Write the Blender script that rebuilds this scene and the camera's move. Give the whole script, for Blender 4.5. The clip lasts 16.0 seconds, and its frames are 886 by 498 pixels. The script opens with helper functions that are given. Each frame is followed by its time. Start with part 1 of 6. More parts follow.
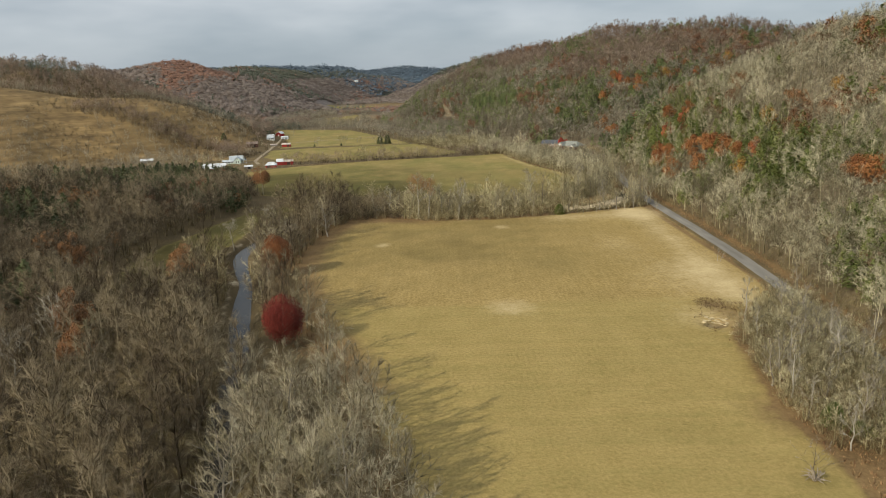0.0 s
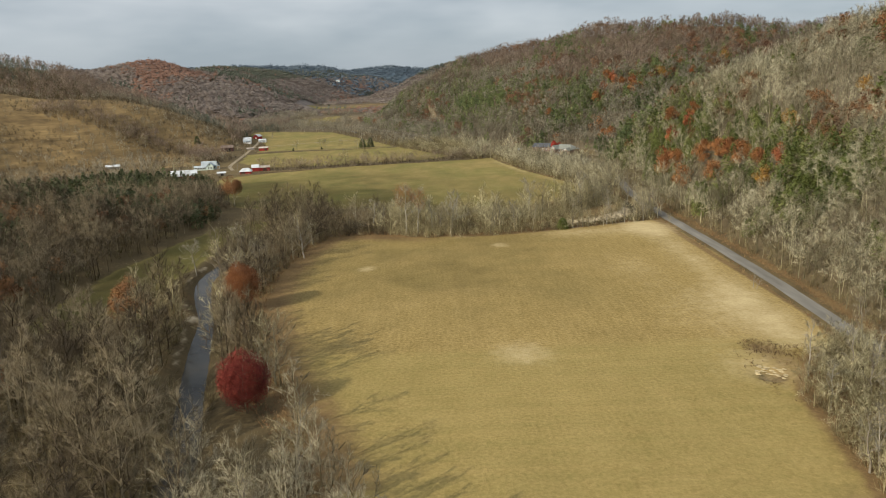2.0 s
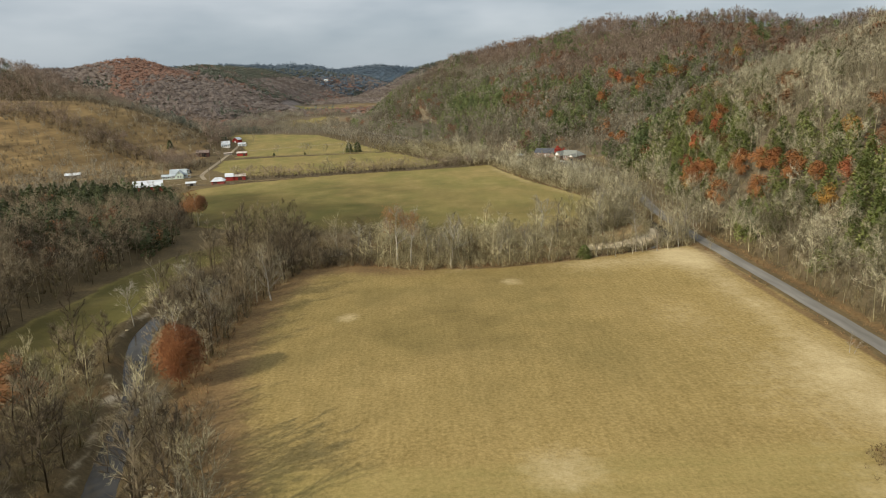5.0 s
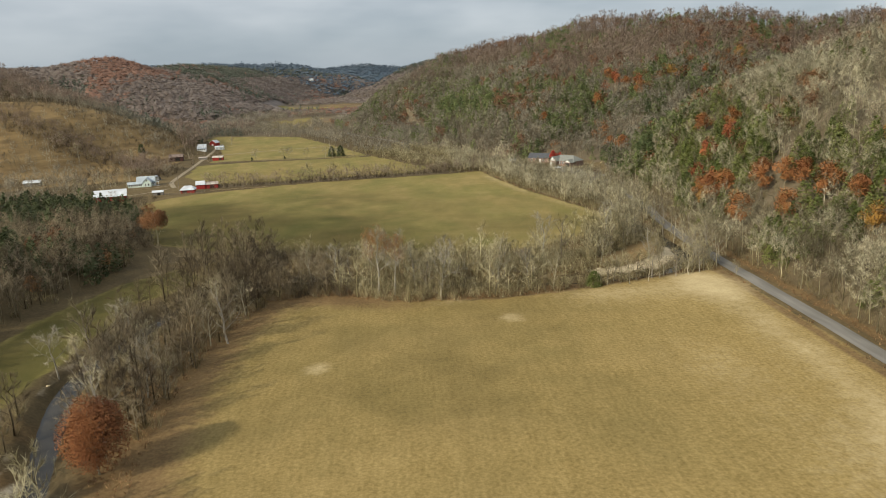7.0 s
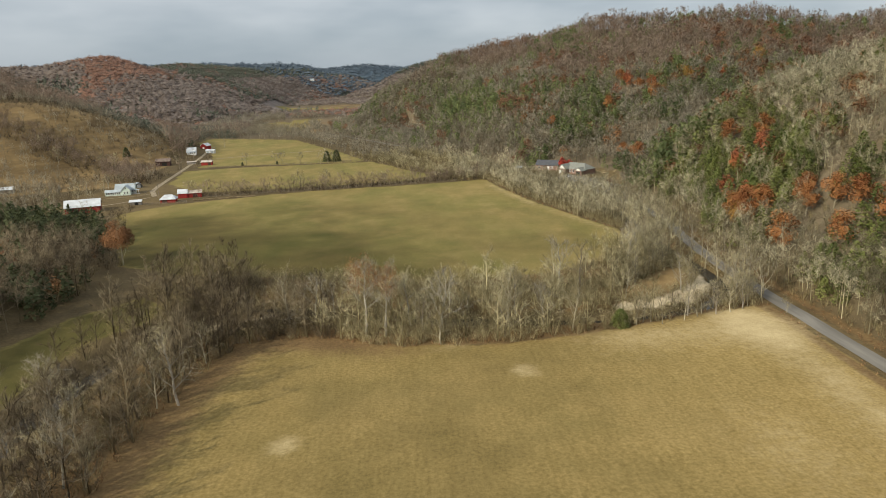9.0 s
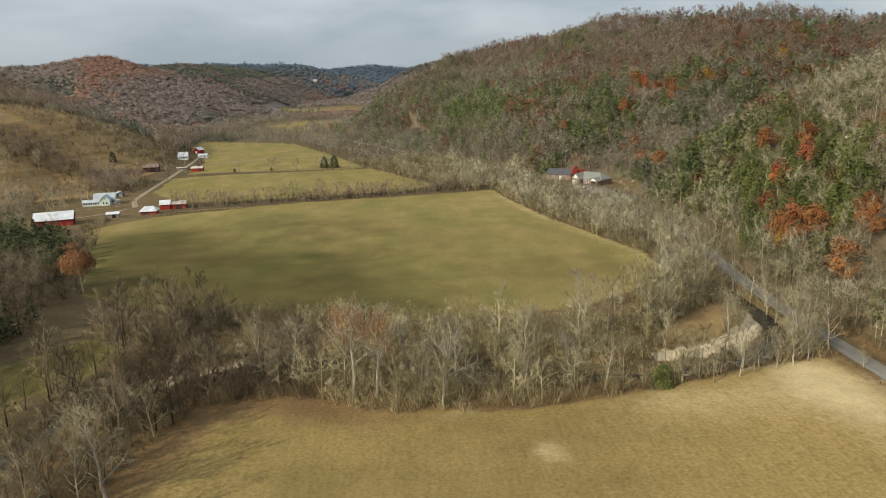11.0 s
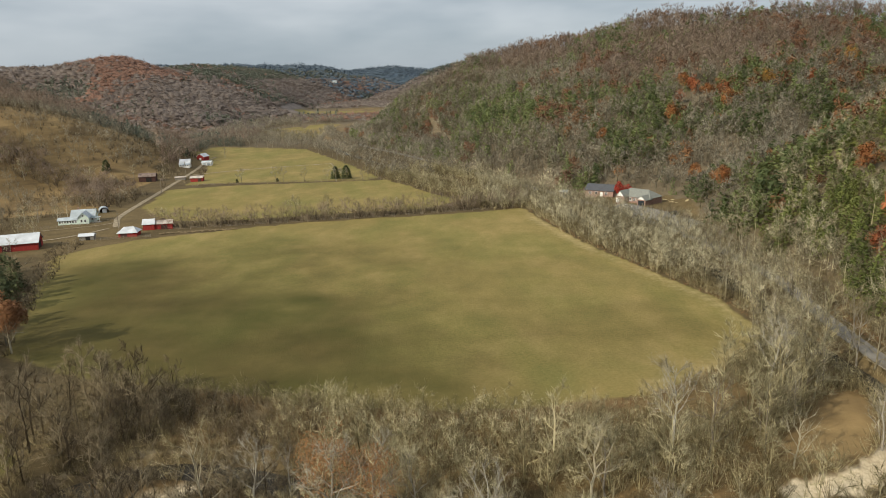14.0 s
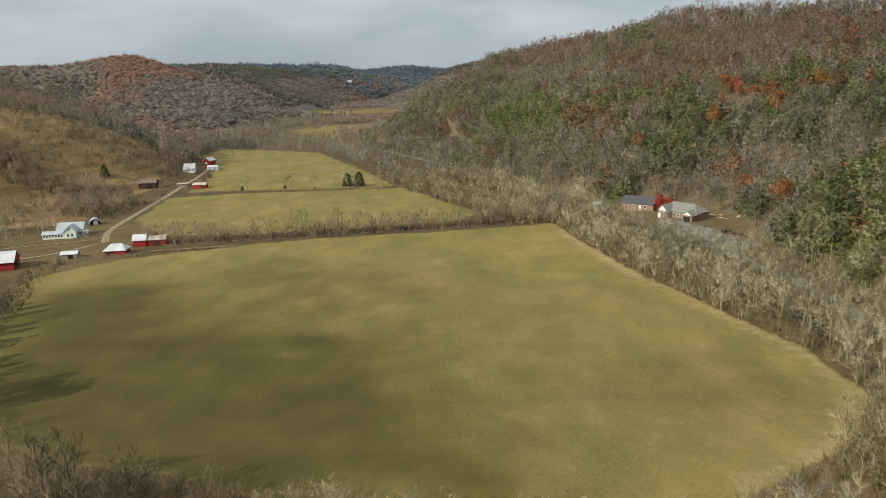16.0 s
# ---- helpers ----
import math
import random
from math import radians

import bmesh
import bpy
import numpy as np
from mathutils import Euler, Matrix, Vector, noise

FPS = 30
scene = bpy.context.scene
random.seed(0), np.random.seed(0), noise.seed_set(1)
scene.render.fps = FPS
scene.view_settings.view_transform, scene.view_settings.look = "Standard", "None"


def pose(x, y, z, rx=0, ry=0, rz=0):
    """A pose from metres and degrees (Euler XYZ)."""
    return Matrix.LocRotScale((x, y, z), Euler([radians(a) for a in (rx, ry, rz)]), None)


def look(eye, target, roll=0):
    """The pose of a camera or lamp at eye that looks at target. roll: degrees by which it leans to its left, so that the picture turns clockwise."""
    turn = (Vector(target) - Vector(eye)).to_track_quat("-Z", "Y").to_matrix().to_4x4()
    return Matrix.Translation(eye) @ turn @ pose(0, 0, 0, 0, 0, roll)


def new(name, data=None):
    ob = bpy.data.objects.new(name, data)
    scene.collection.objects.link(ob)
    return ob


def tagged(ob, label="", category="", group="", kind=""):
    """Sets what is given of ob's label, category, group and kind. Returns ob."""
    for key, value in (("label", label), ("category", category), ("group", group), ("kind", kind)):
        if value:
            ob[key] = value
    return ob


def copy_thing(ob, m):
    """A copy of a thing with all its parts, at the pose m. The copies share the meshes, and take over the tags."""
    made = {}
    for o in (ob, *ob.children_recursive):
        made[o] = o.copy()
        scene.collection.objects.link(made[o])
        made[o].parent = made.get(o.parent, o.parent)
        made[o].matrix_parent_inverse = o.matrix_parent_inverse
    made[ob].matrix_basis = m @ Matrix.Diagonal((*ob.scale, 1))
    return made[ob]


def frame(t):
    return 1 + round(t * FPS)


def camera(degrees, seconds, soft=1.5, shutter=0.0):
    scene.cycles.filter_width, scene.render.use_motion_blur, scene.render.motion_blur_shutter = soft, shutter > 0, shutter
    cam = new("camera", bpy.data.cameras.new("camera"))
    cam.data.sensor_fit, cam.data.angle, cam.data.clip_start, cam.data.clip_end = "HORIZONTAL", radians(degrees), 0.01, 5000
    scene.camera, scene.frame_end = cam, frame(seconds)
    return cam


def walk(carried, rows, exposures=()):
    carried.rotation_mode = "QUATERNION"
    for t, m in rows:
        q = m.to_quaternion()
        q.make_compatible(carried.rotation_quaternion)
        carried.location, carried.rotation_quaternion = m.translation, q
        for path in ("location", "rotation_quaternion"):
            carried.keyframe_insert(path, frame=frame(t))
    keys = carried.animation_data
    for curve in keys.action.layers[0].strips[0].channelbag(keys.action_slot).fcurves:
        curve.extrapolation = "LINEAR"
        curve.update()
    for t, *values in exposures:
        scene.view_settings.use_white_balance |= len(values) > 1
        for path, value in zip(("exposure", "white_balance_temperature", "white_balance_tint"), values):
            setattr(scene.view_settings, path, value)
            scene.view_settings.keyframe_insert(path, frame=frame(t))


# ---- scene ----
cam = camera(64.5, 16.0, soft=0.9)
METRES, EYE, TILT, LEAN, TURN = 246.4, 56.3, 0.0, 0.0, 0.2
ROWS = [
    (0.0, 0.0, 0.0, 0.0, -0.46, -13.6, 1.92),
    (0.5, -0.0029, 0.0322, 0.0001, -1.22, -13.61, 1.94),
    (1.0, -0.006, 0.0632, 0.0007, -2.0, -13.64, 1.96),
    (1.5, -0.0086, 0.0948, 0.0011, -2.16, -13.65, 1.98),
    (2.0, -0.0103, 0.1245, 0.0012, -1.88, -13.67, 1.99),
    (2.5, -0.0114, 0.1551, 0.0018, -1.7, -13.65, 1.99),
    (3.0, -0.0127, 0.1851, 0.0019, -1.49, -13.65, 2.01),
    (3.5, -0.0138, 0.2169, 0.0019, -1.57, -13.64, 2.01),
    (4.0, -0.0147, 0.2469, 0.0021, -1.82, -13.67, 1.98),
    (6.5, -0.0115, 0.4011, 0.0031, -3.69, -13.85, 1.97),
    (7.0, -0.0092, 0.4305, 0.004, -3.7, -13.84, 1.94),
    (7.5, -0.0071, 0.4616, 0.0045, -3.72, -13.83, 1.87),
    (8.0, -0.0047, 0.4913, 0.0051, -3.68, -13.84, 1.83),
    (8.5, -0.0018, 0.5225, 0.0051, -3.6, -13.82, 1.79),
    (9.0, 0.0005, 0.5523, 0.0056, -3.5, -13.8, 1.72),
    (11.5, 0.0083, 0.7057, 0.0086, -3.07, -13.68, 1.54),
    (12.0, 0.0093, 0.7386, 0.0091, -2.96, -13.64, 1.51),
    (12.5, 0.0102, 0.7704, 0.0094, -2.86, -13.63, 1.44),
    (13.0, 0.0107, 0.8037, 0.0094, -2.79, -13.62, 1.46),
    (13.5, 0.0107, 0.8357, 0.0091, -2.25, -13.59, 1.44),
    (14.0, 0.0108, 0.8685, 0.0097, -1.48, -13.58, 1.42),
    (14.5, 0.0099, 0.9001, 0.0105, -0.25, -13.57, 1.35),
    (15.0, 0.0085, 0.9335, 0.0114, 1.16, -13.58, 1.28),
    (15.5, 0.0058, 0.9656, 0.012, 1.74, -13.58, 1.24),
    (16.0, 0.0021, 0.9982, 0.0123, -0.26, -13.59, 1.34),
]
walk(cam, [(t, pose(0, 0, EYE, TILT, LEAN, TURN) @ pose(METRES * x, METRES * y, METRES * z, 90 + pitch, roll, yaw)) for t, x, y, z, yaw, pitch, roll in ROWS])

# ---- sky, sun ----
SUN_ELEV = 30.0   # degrees
sun_dir = Vector((-0.80 * math.cos(radians(SUN_ELEV)), -0.60 * math.cos(radians(SUN_ELEV)), math.sin(radians(SUN_ELEV))))
world = bpy.data.worlds.new("sky")
scene.world = world
world.use_nodes = True
wn, wl = world.node_tree.nodes, world.node_tree.links
wn.clear()
w_out = wn.new("ShaderNodeOutputWorld")
w_bg = wn.new("ShaderNodeBackground")
w_sky = wn.new("ShaderNodeTexSky")
w_sky.sky_type = "NISHITA"
w_sky.sun_disc = False
w_sky.sun_elevation = radians(SUN_ELEV)
w_sky.sun_rotation = math.atan2(sun_dir.x, sun_dir.y)
w_co = wn.new("ShaderNodeTexCoord")
w_map = wn.new("ShaderNodeMapping")
w_map.inputs["Scale"].default_value = (1.5, 1.5, 5.5)
w_map.inputs["Location"].default_value = (0.35, 0.1, 0.2)
w_noise = wn.new("ShaderNodeTexNoise")
w_noise.inputs["Scale"].default_value = 1.7
w_noise.inputs["Detail"].default_value = 4.5
w_noise.inputs["Roughness"].default_value = 0.52
w_ramp = wn.new("ShaderNodeValToRGB")
w_ramp.color_ramp.elements[0].position, w_ramp.color_ramp.elements[0].color = 0.36, (3.1, 3.55, 4.0, 1)
w_ramp.color_ramp.elements[1].position, w_ramp.color_ramp.elements[1].color = 0.70, (7.0, 7.2, 7.4, 1)
w_sep = wn.new("ShaderNodeSeparateXYZ")
w_el = wn.new("ShaderNodeMapRange")
w_el.inputs["From Min"].default_value, w_el.inputs["From Max"].default_value = -0.02, 0.13
w_low = wn.new("ShaderNodeMix")
w_low.data_type = "RGBA"
w_low.inputs["A"].default_value = (2.75, 3.35, 3.95, 1)
w_mix = wn.new("ShaderNodeMix")
w_mix.data_type = "RGBA"
w_mix.inputs["Factor"].default_value = 0.88
wl.new(w_co.outputs["Generated"], w_map.inputs["Vector"])
wl.new(w_map.outputs["Vector"], w_noise.inputs["Vector"])
wl.new(w_noise.outputs["Fac"], w_ramp.inputs["Fac"])
wl.new(w_co.outputs["Generated"], w_sep.inputs[0])
wl.new(w_sep.outputs["Z"], w_el.inputs["Value"])
wl.new(w_el.outputs["Result"], w_low.inputs["Factor"])
wl.new(w_ramp.outputs["Color"], w_low.inputs["B"])
wl.new(w_sky.outputs["Color"], w_mix.inputs["A"])
wl.new(w_low.outputs["Result"], w_mix.inputs["B"])
w_up = wn.new("ShaderNodeMapRange")
w_up.inputs["From Min"].default_value, w_up.inputs["From Max"].default_value = 0.2, 1.0
w_up.inputs["To Min"].default_value, w_up.inputs["To Max"].default_value = 1.0, 1.45
w_dome = wn.new("ShaderNodeVectorMath")
w_dome.operation = "SCALE"
wl.new(w_sep.outputs["Z"], w_up.inputs["Value"])
wl.new(w_up.outputs["Result"], w_dome.inputs["Scale"])
wl.new(w_mix.outputs["Result"], w_dome.inputs[0])
wl.new(w_dome.outputs["Vector"], w_bg.inputs["Color"])
w_bg.inputs["Strength"].default_value = 0.12
wl.new(w_bg.outputs["Background"], w_out.inputs["Surface"])

sun_lamp = bpy.data.lights.new("sun", "SUN")
sun_lamp.energy, sun_lamp.angle, sun_lamp.color = 4.4, radians(0.6), (1.0, 0.915, 0.735)
new("sun", sun_lamp).matrix_world = look(sun_dir * 300, (0, 0, 0))


# ---- materials ----
def ramp_mat(name, stops, size=1.0, detail=4.0, rough=0.9, bump=0.0, fine=0.0, object_random=0.0, metal=0.0, translucent=0.0, stretch=(1, 1, 1), tree=0.0):
    """A surface whose colour wanders between the stops over patches of about size metres, with a finer grain and relief."""
    m = bpy.data.materials.new(name)
    m.use_nodes = True
    n, l = m.node_tree.nodes, m.node_tree.links
    b = n["Principled BSDF"]
    b.inputs["Roughness"].default_value, b.inputs["Metallic"].default_value = rough, metal
    if "Specular IOR Level" in b.inputs:
        b.inputs["Specular IOR Level"].default_value = 0.25
    g = n.new("ShaderNodeNewGeometry")
    mp = n.new("ShaderNodeMapping")
    mp.inputs["Scale"].default_value = stretch
    l.new(g.outputs["Position"], mp.inputs["Vector"])
    a = n.new("ShaderNodeTexNoise")
    a.inputs["Scale"].default_value, a.inputs["Detail"].default_value = 1.0 / size, detail
    l.new(mp.outputs["Vector"], a.inputs["Vector"])
    r = n.new("ShaderNodeValToRGB")
    e = r.color_ramp.elements
    while len(e) < len(stops):
        e.new(0.5)
    for i, c in enumerate(stops):
        e[i].position = 0.3 + 0.4 * i / max(1, len(stops) - 1)
        e[i].color = (*c, 1)
    last = a.outputs["Fac"]
    if object_random:
        o = n.new("ShaderNodeObjectInfo")
        ma = n.new("ShaderNodeMath")
        ma.operation = "MULTIPLY_ADD"
        ma.inputs[1].default_value, ma.inputs[2].default_value = object_random, -object_random / 2
        ad = n.new("ShaderNodeMath")
        l.new(o.outputs["Random"], ma.inputs[0])
        l.new(ma.outputs[0], ad.inputs[0])
        l.new(last, ad.inputs[1])
        last = ad.outputs[0]
    if tree:
        at = n.new("ShaderNodeAttribute")
        at.attribute_name = "tree"
        ma = n.new("ShaderNodeMath")
        ma.operation = "MULTIPLY_ADD"
        ma.inputs[1].default_value, ma.inputs[2].default_value = tree, -tree / 2
        ad = n.new("ShaderNodeMath")
        l.new(at.outputs["Fac"], ma.inputs[0])
        l.new(ma.outputs[0], ad.inputs[0])
        l.new(last, ad.inputs[1])
        last = ad.outputs[0]
    if fine:
        gi = n.new("ShaderNodeNewGeometry")
        ma = n.new("ShaderNodeMath")
        ma.operation = "MULTIPLY_ADD"
        ma.inputs[1].default_value, ma.inputs[2].default_value = fine, -fine / 2
        ad = n.new("ShaderNodeMath")
        l.new(gi.outputs["Random Per Island"], ma.inputs[0])
        l.new(ma.outputs[0], ad.inputs[0])
        l.new(last, ad.inputs[1])
        last = ad.outputs[0]
    l.new(last, r.inputs["Fac"])
    l.new(r.outputs["Color"], b.inputs["Base Color"])
    if bump:
        f = n.new("ShaderNodeTexNoise")
        f.inputs["Scale"].default_value, f.inputs["Detail"].default_value = 9.0 / size, 5.0
        l.new(mp.outputs["Vector"], f.inputs["Vector"])
        bm_ = n.new("ShaderNodeBump")
        bm_.inputs["Strength"].default_value, bm_.inputs["Distance"].default_value = 0.6, bump
        l.new(f.outputs["Fac"], bm_.inputs["Height"])
        l.new(bm_.outputs["Normal"], b.inputs["Normal"])
    if translucent:
        t = n.new("ShaderNodeBsdfTranslucent")
        l.new(r.outputs["Color"], t.inputs["Color"])
        mx = n.new("ShaderNodeMixShader")
        mx.inputs["Fac"].default_value = translucent
        l.new(b.outputs["BSDF"], mx.inputs[1])
        l.new(t.outputs["BSDF"], mx.inputs[2])
        l.new(mx.outputs["Shader"], n["Material Output"].inputs["Surface"])
    return m


M = {}
M["bark_grey"] = ramp_mat("bark_grey", [(0.17, 0.145, 0.095), (0.29, 0.255, 0.175), (0.43, 0.385, 0.28)], 2.5, object_random=0.5, bump=0.03)
M["bark_white"] = ramp_mat("bark_white", [(0.191, 0.169, 0.128), (0.332, 0.303, 0.242), (0.408, 0.383, 0.319)], 1.5, object_random=0.3)
M["twig_grey"] = ramp_mat("twig_grey", [(0.19, 0.158, 0.085), (0.335, 0.287, 0.165), (0.5, 0.44, 0.27)], 6.0, object_random=0.5, fine=0.35, translucent=0.15)
M["wood_stuff"] = ramp_mat("wood_stuff", [(0.22, 0.19, 0.115), (0.42, 0.37, 0.24), (0.65, 0.585, 0.395)], 8.0, detail=3.0, fine=0.1, translucent=0.32, tree=0.6)
M["wood_brown"] = ramp_mat("wood_brown", [(0.195, 0.143, 0.108), (0.295, 0.222, 0.165), (0.405, 0.317, 0.24)], 14.0, detail=3.0, fine=0.1, translucent=0.45, tree=0.3)
M["pine_leaf"] = ramp_mat("pine_leaf", [(0.098, 0.122, 0.036), (0.18, 0.21, 0.06), (0.29, 0.31, 0.1)], 7.0, detail=4.0, fine=0.15, translucent=0.32, tree=0.35)
M["cedar_leaf"] = ramp_mat("cedar_leaf", [(0.05, 0.06, 0.028), (0.085, 0.1, 0.045), (0.135, 0.15, 0.068)], 15.0, fine=0.2, translucent=0.32, tree=0.3)
M["orange_leaf"] = ramp_mat("orange_leaf", [(0.125, 0.046, 0.02), (0.205, 0.08, 0.03), (0.29, 0.122, 0.045)], 14.0, fine=0.4, translucent=0.15)
M["red_leaf"] = ramp_mat("red_leaf", [(0.095, 0.016, 0.013), (0.17, 0.028, 0.021), (0.24, 0.046, 0.03)], 4.0, fine=0.5, translucent=0.15)
M["rust_leaf"] = ramp_mat("rust_leaf", [(0.158, 0.079, 0.04), (0.264, 0.13, 0.059), (0.356, 0.185, 0.079)], 25.0, fine=0.2, translucent=0.25, tree=0.35)
M["asphalt"] = ramp_mat("asphalt", [(0.14, 0.129, 0.111), (0.188, 0.174, 0.15), (0.238, 0.22, 0.19)], 2.2, bump=0.01, stretch=(1, 0.15, 1))
M["lane_dirt"] = ramp_mat("lane_dirt", [(0.15, 0.115, 0.07), (0.25, 0.20, 0.13), (0.36, 0.30, 0.21)], 1.6, bump=0.04)
M["brush"] = ramp_mat("brush", [(0.12, 0.093, 0.045), (0.235, 0.188, 0.095), (0.4, 0.335, 0.18)], 9.0, fine=0.4, translucent=0.15)
M["straw_brush"] = ramp_mat("straw_brush", [(0.17, 0.137, 0.07), (0.33, 0.275, 0.15), (0.53, 0.46, 0.27)], 6.0, fine=0.4, translucent=0.15)
M["weeds"] = ramp_mat("weeds", [(0.144, 0.072, 0.036), (0.264, 0.15, 0.072), (0.396, 0.252, 0.12)], 7.0, fine=0.4)
M["dead_weeds"] = ramp_mat("dead_weeds", [(0.07, 0.042, 0.02), (0.14, 0.085, 0.04), (0.25, 0.165, 0.08)], 5.0, fine=0.4)
M["lime_leaf"] = ramp_mat("lime_leaf", [(0.13, 0.15, 0.03), (0.22, 0.25, 0.045), (0.32, 0.34, 0.07)], 3.0, fine=0.4, translucent=0.2)
M["gold_leaf"] = ramp_mat("gold_leaf", [(0.264, 0.132, 0.033), (0.422, 0.238, 0.053), (0.528, 0.317, 0.079)], 9.0, fine=0.4, translucent=0.15)
M["bright_red_leaf"] = ramp_mat("bright_red_leaf", [(0.30, 0.035, 0.025), (0.42, 0.055, 0.035), (0.5, 0.085, 0.05)], 4.0, fine=0.4, translucent=0.15)
M["hill_orange_leaf"] = ramp_mat("hill_orange_leaf", [(0.23, 0.092, 0.035), (0.33, 0.14, 0.05), (0.42, 0.2, 0.072)], 14.0, fine=0.3, translucent=0.15)
M["scarlet_leaf"] = ramp_mat("scarlet_leaf", [(0.245, 0.076, 0.037), (0.36, 0.124, 0.053), (0.475, 0.179, 0.073)], 6.0, fine=0.4, translucent=0.15)
M["wood_creek"] = ramp_mat("wood_creek", [(0.23, 0.193, 0.102), (0.45, 0.39, 0.225), (0.69, 0.61, 0.385)], 6.0, detail=3.0, fine=0.15, translucent=0.32, tree=0.35)
M["wood_fore"] = ramp_mat("wood_fore", [(0.2, 0.167, 0.108), (0.36, 0.31, 0.208), (0.56, 0.492, 0.338)], 6.0, detail=3.0, fine=0.15, translucent=0.25, tree=0.4)
# far-hill colours greyed to carry the haze of distance
M["wood_far_hazed"] = ramp_mat("wood_far_hazed", [(0.19, 0.152, 0.13), (0.255, 0.21, 0.18), (0.325, 0.275, 0.238)], 70.0, detail=6.0, fine=0.06, translucent=0.5, tree=0.35)
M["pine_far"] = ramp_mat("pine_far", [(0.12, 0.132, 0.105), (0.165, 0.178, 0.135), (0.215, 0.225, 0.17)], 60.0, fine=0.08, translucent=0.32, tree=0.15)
M["russet_far_hazed"] = ramp_mat("russet_far_hazed", [(0.235, 0.145, 0.11), (0.31, 0.185, 0.135), (0.38, 0.235, 0.17)], 60.0, detail=6.0, fine=0.08, translucent=0.5, tree=0.15)
# dark blue tint paints distance haze into the farthest woods
M["wood_distant_hazed"] = ramp_mat("wood_distant_hazed", [(0.065, 0.088, 0.112), (0.085, 0.112, 0.14), (0.11, 0.14, 0.165)], 150.0, fine=0.08, translucent=0.15, tree=0.2)
M["twig_brown"] = ramp_mat("twig_brown", [(0.099, 0.077, 0.039), (0.176, 0.137, 0.074), (0.269, 0.213, 0.121)], 6.0, object_random=0.5, fine=0.3, translucent=0.15)
M["wood_upper"] = ramp_mat("wood_upper", [(0.23, 0.2, 0.125), (0.4, 0.352, 0.235), (0.58, 0.52, 0.355)], 10.0, detail=3.0, fine=0.08, translucent=0.32, tree=0.3)
M["twig_pale"] = ramp_mat("twig_pale", [(0.19, 0.163, 0.115), (0.30, 0.265, 0.195), (0.40, 0.36, 0.28)], 5.0, object_random=0.3, fine=0.3)
M["bark_pale"] = ramp_mat("bark_pale", [(0.173, 0.144, 0.108), (0.274, 0.241, 0.191), (0.346, 0.317, 0.266)], 2.0, object_random=0.4)
M["bark_dark"] = ramp_mat("bark_dark", [(0.06, 0.046, 0.03), (0.108, 0.081, 0.05), (0.168, 0.127, 0.085)], 1.0)
# ridge woods: greyer pines and strong translucence imitate the softening of haze
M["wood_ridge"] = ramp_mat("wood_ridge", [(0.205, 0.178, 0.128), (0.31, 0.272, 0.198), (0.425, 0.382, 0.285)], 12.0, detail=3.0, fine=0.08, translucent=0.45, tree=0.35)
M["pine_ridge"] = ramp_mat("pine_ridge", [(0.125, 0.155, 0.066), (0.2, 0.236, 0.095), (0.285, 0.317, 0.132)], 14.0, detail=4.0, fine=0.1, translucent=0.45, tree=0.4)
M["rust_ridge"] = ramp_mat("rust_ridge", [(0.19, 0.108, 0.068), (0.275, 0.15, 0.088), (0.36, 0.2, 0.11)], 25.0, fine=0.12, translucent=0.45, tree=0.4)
# brown wood; its darkness also paints shade on western and creek-bend woods
M["wood_shade_brown"] = ramp_mat("wood_shade_brown", [(0.095, 0.072, 0.045), (0.18, 0.14, 0.088), (0.31, 0.252, 0.16)], 6.0, detail=3.0, fine=0.12, translucent=0.32, tree=0.7)
M["water"] = ramp_mat("water", [(0.03, 0.026, 0.02), (0.046, 0.04, 0.03), (0.064, 0.056, 0.043)], 9.0, rough=0.14)
M["water"].node_tree.nodes["Principled BSDF"].inputs["Specular IOR Level"].default_value = 0.14


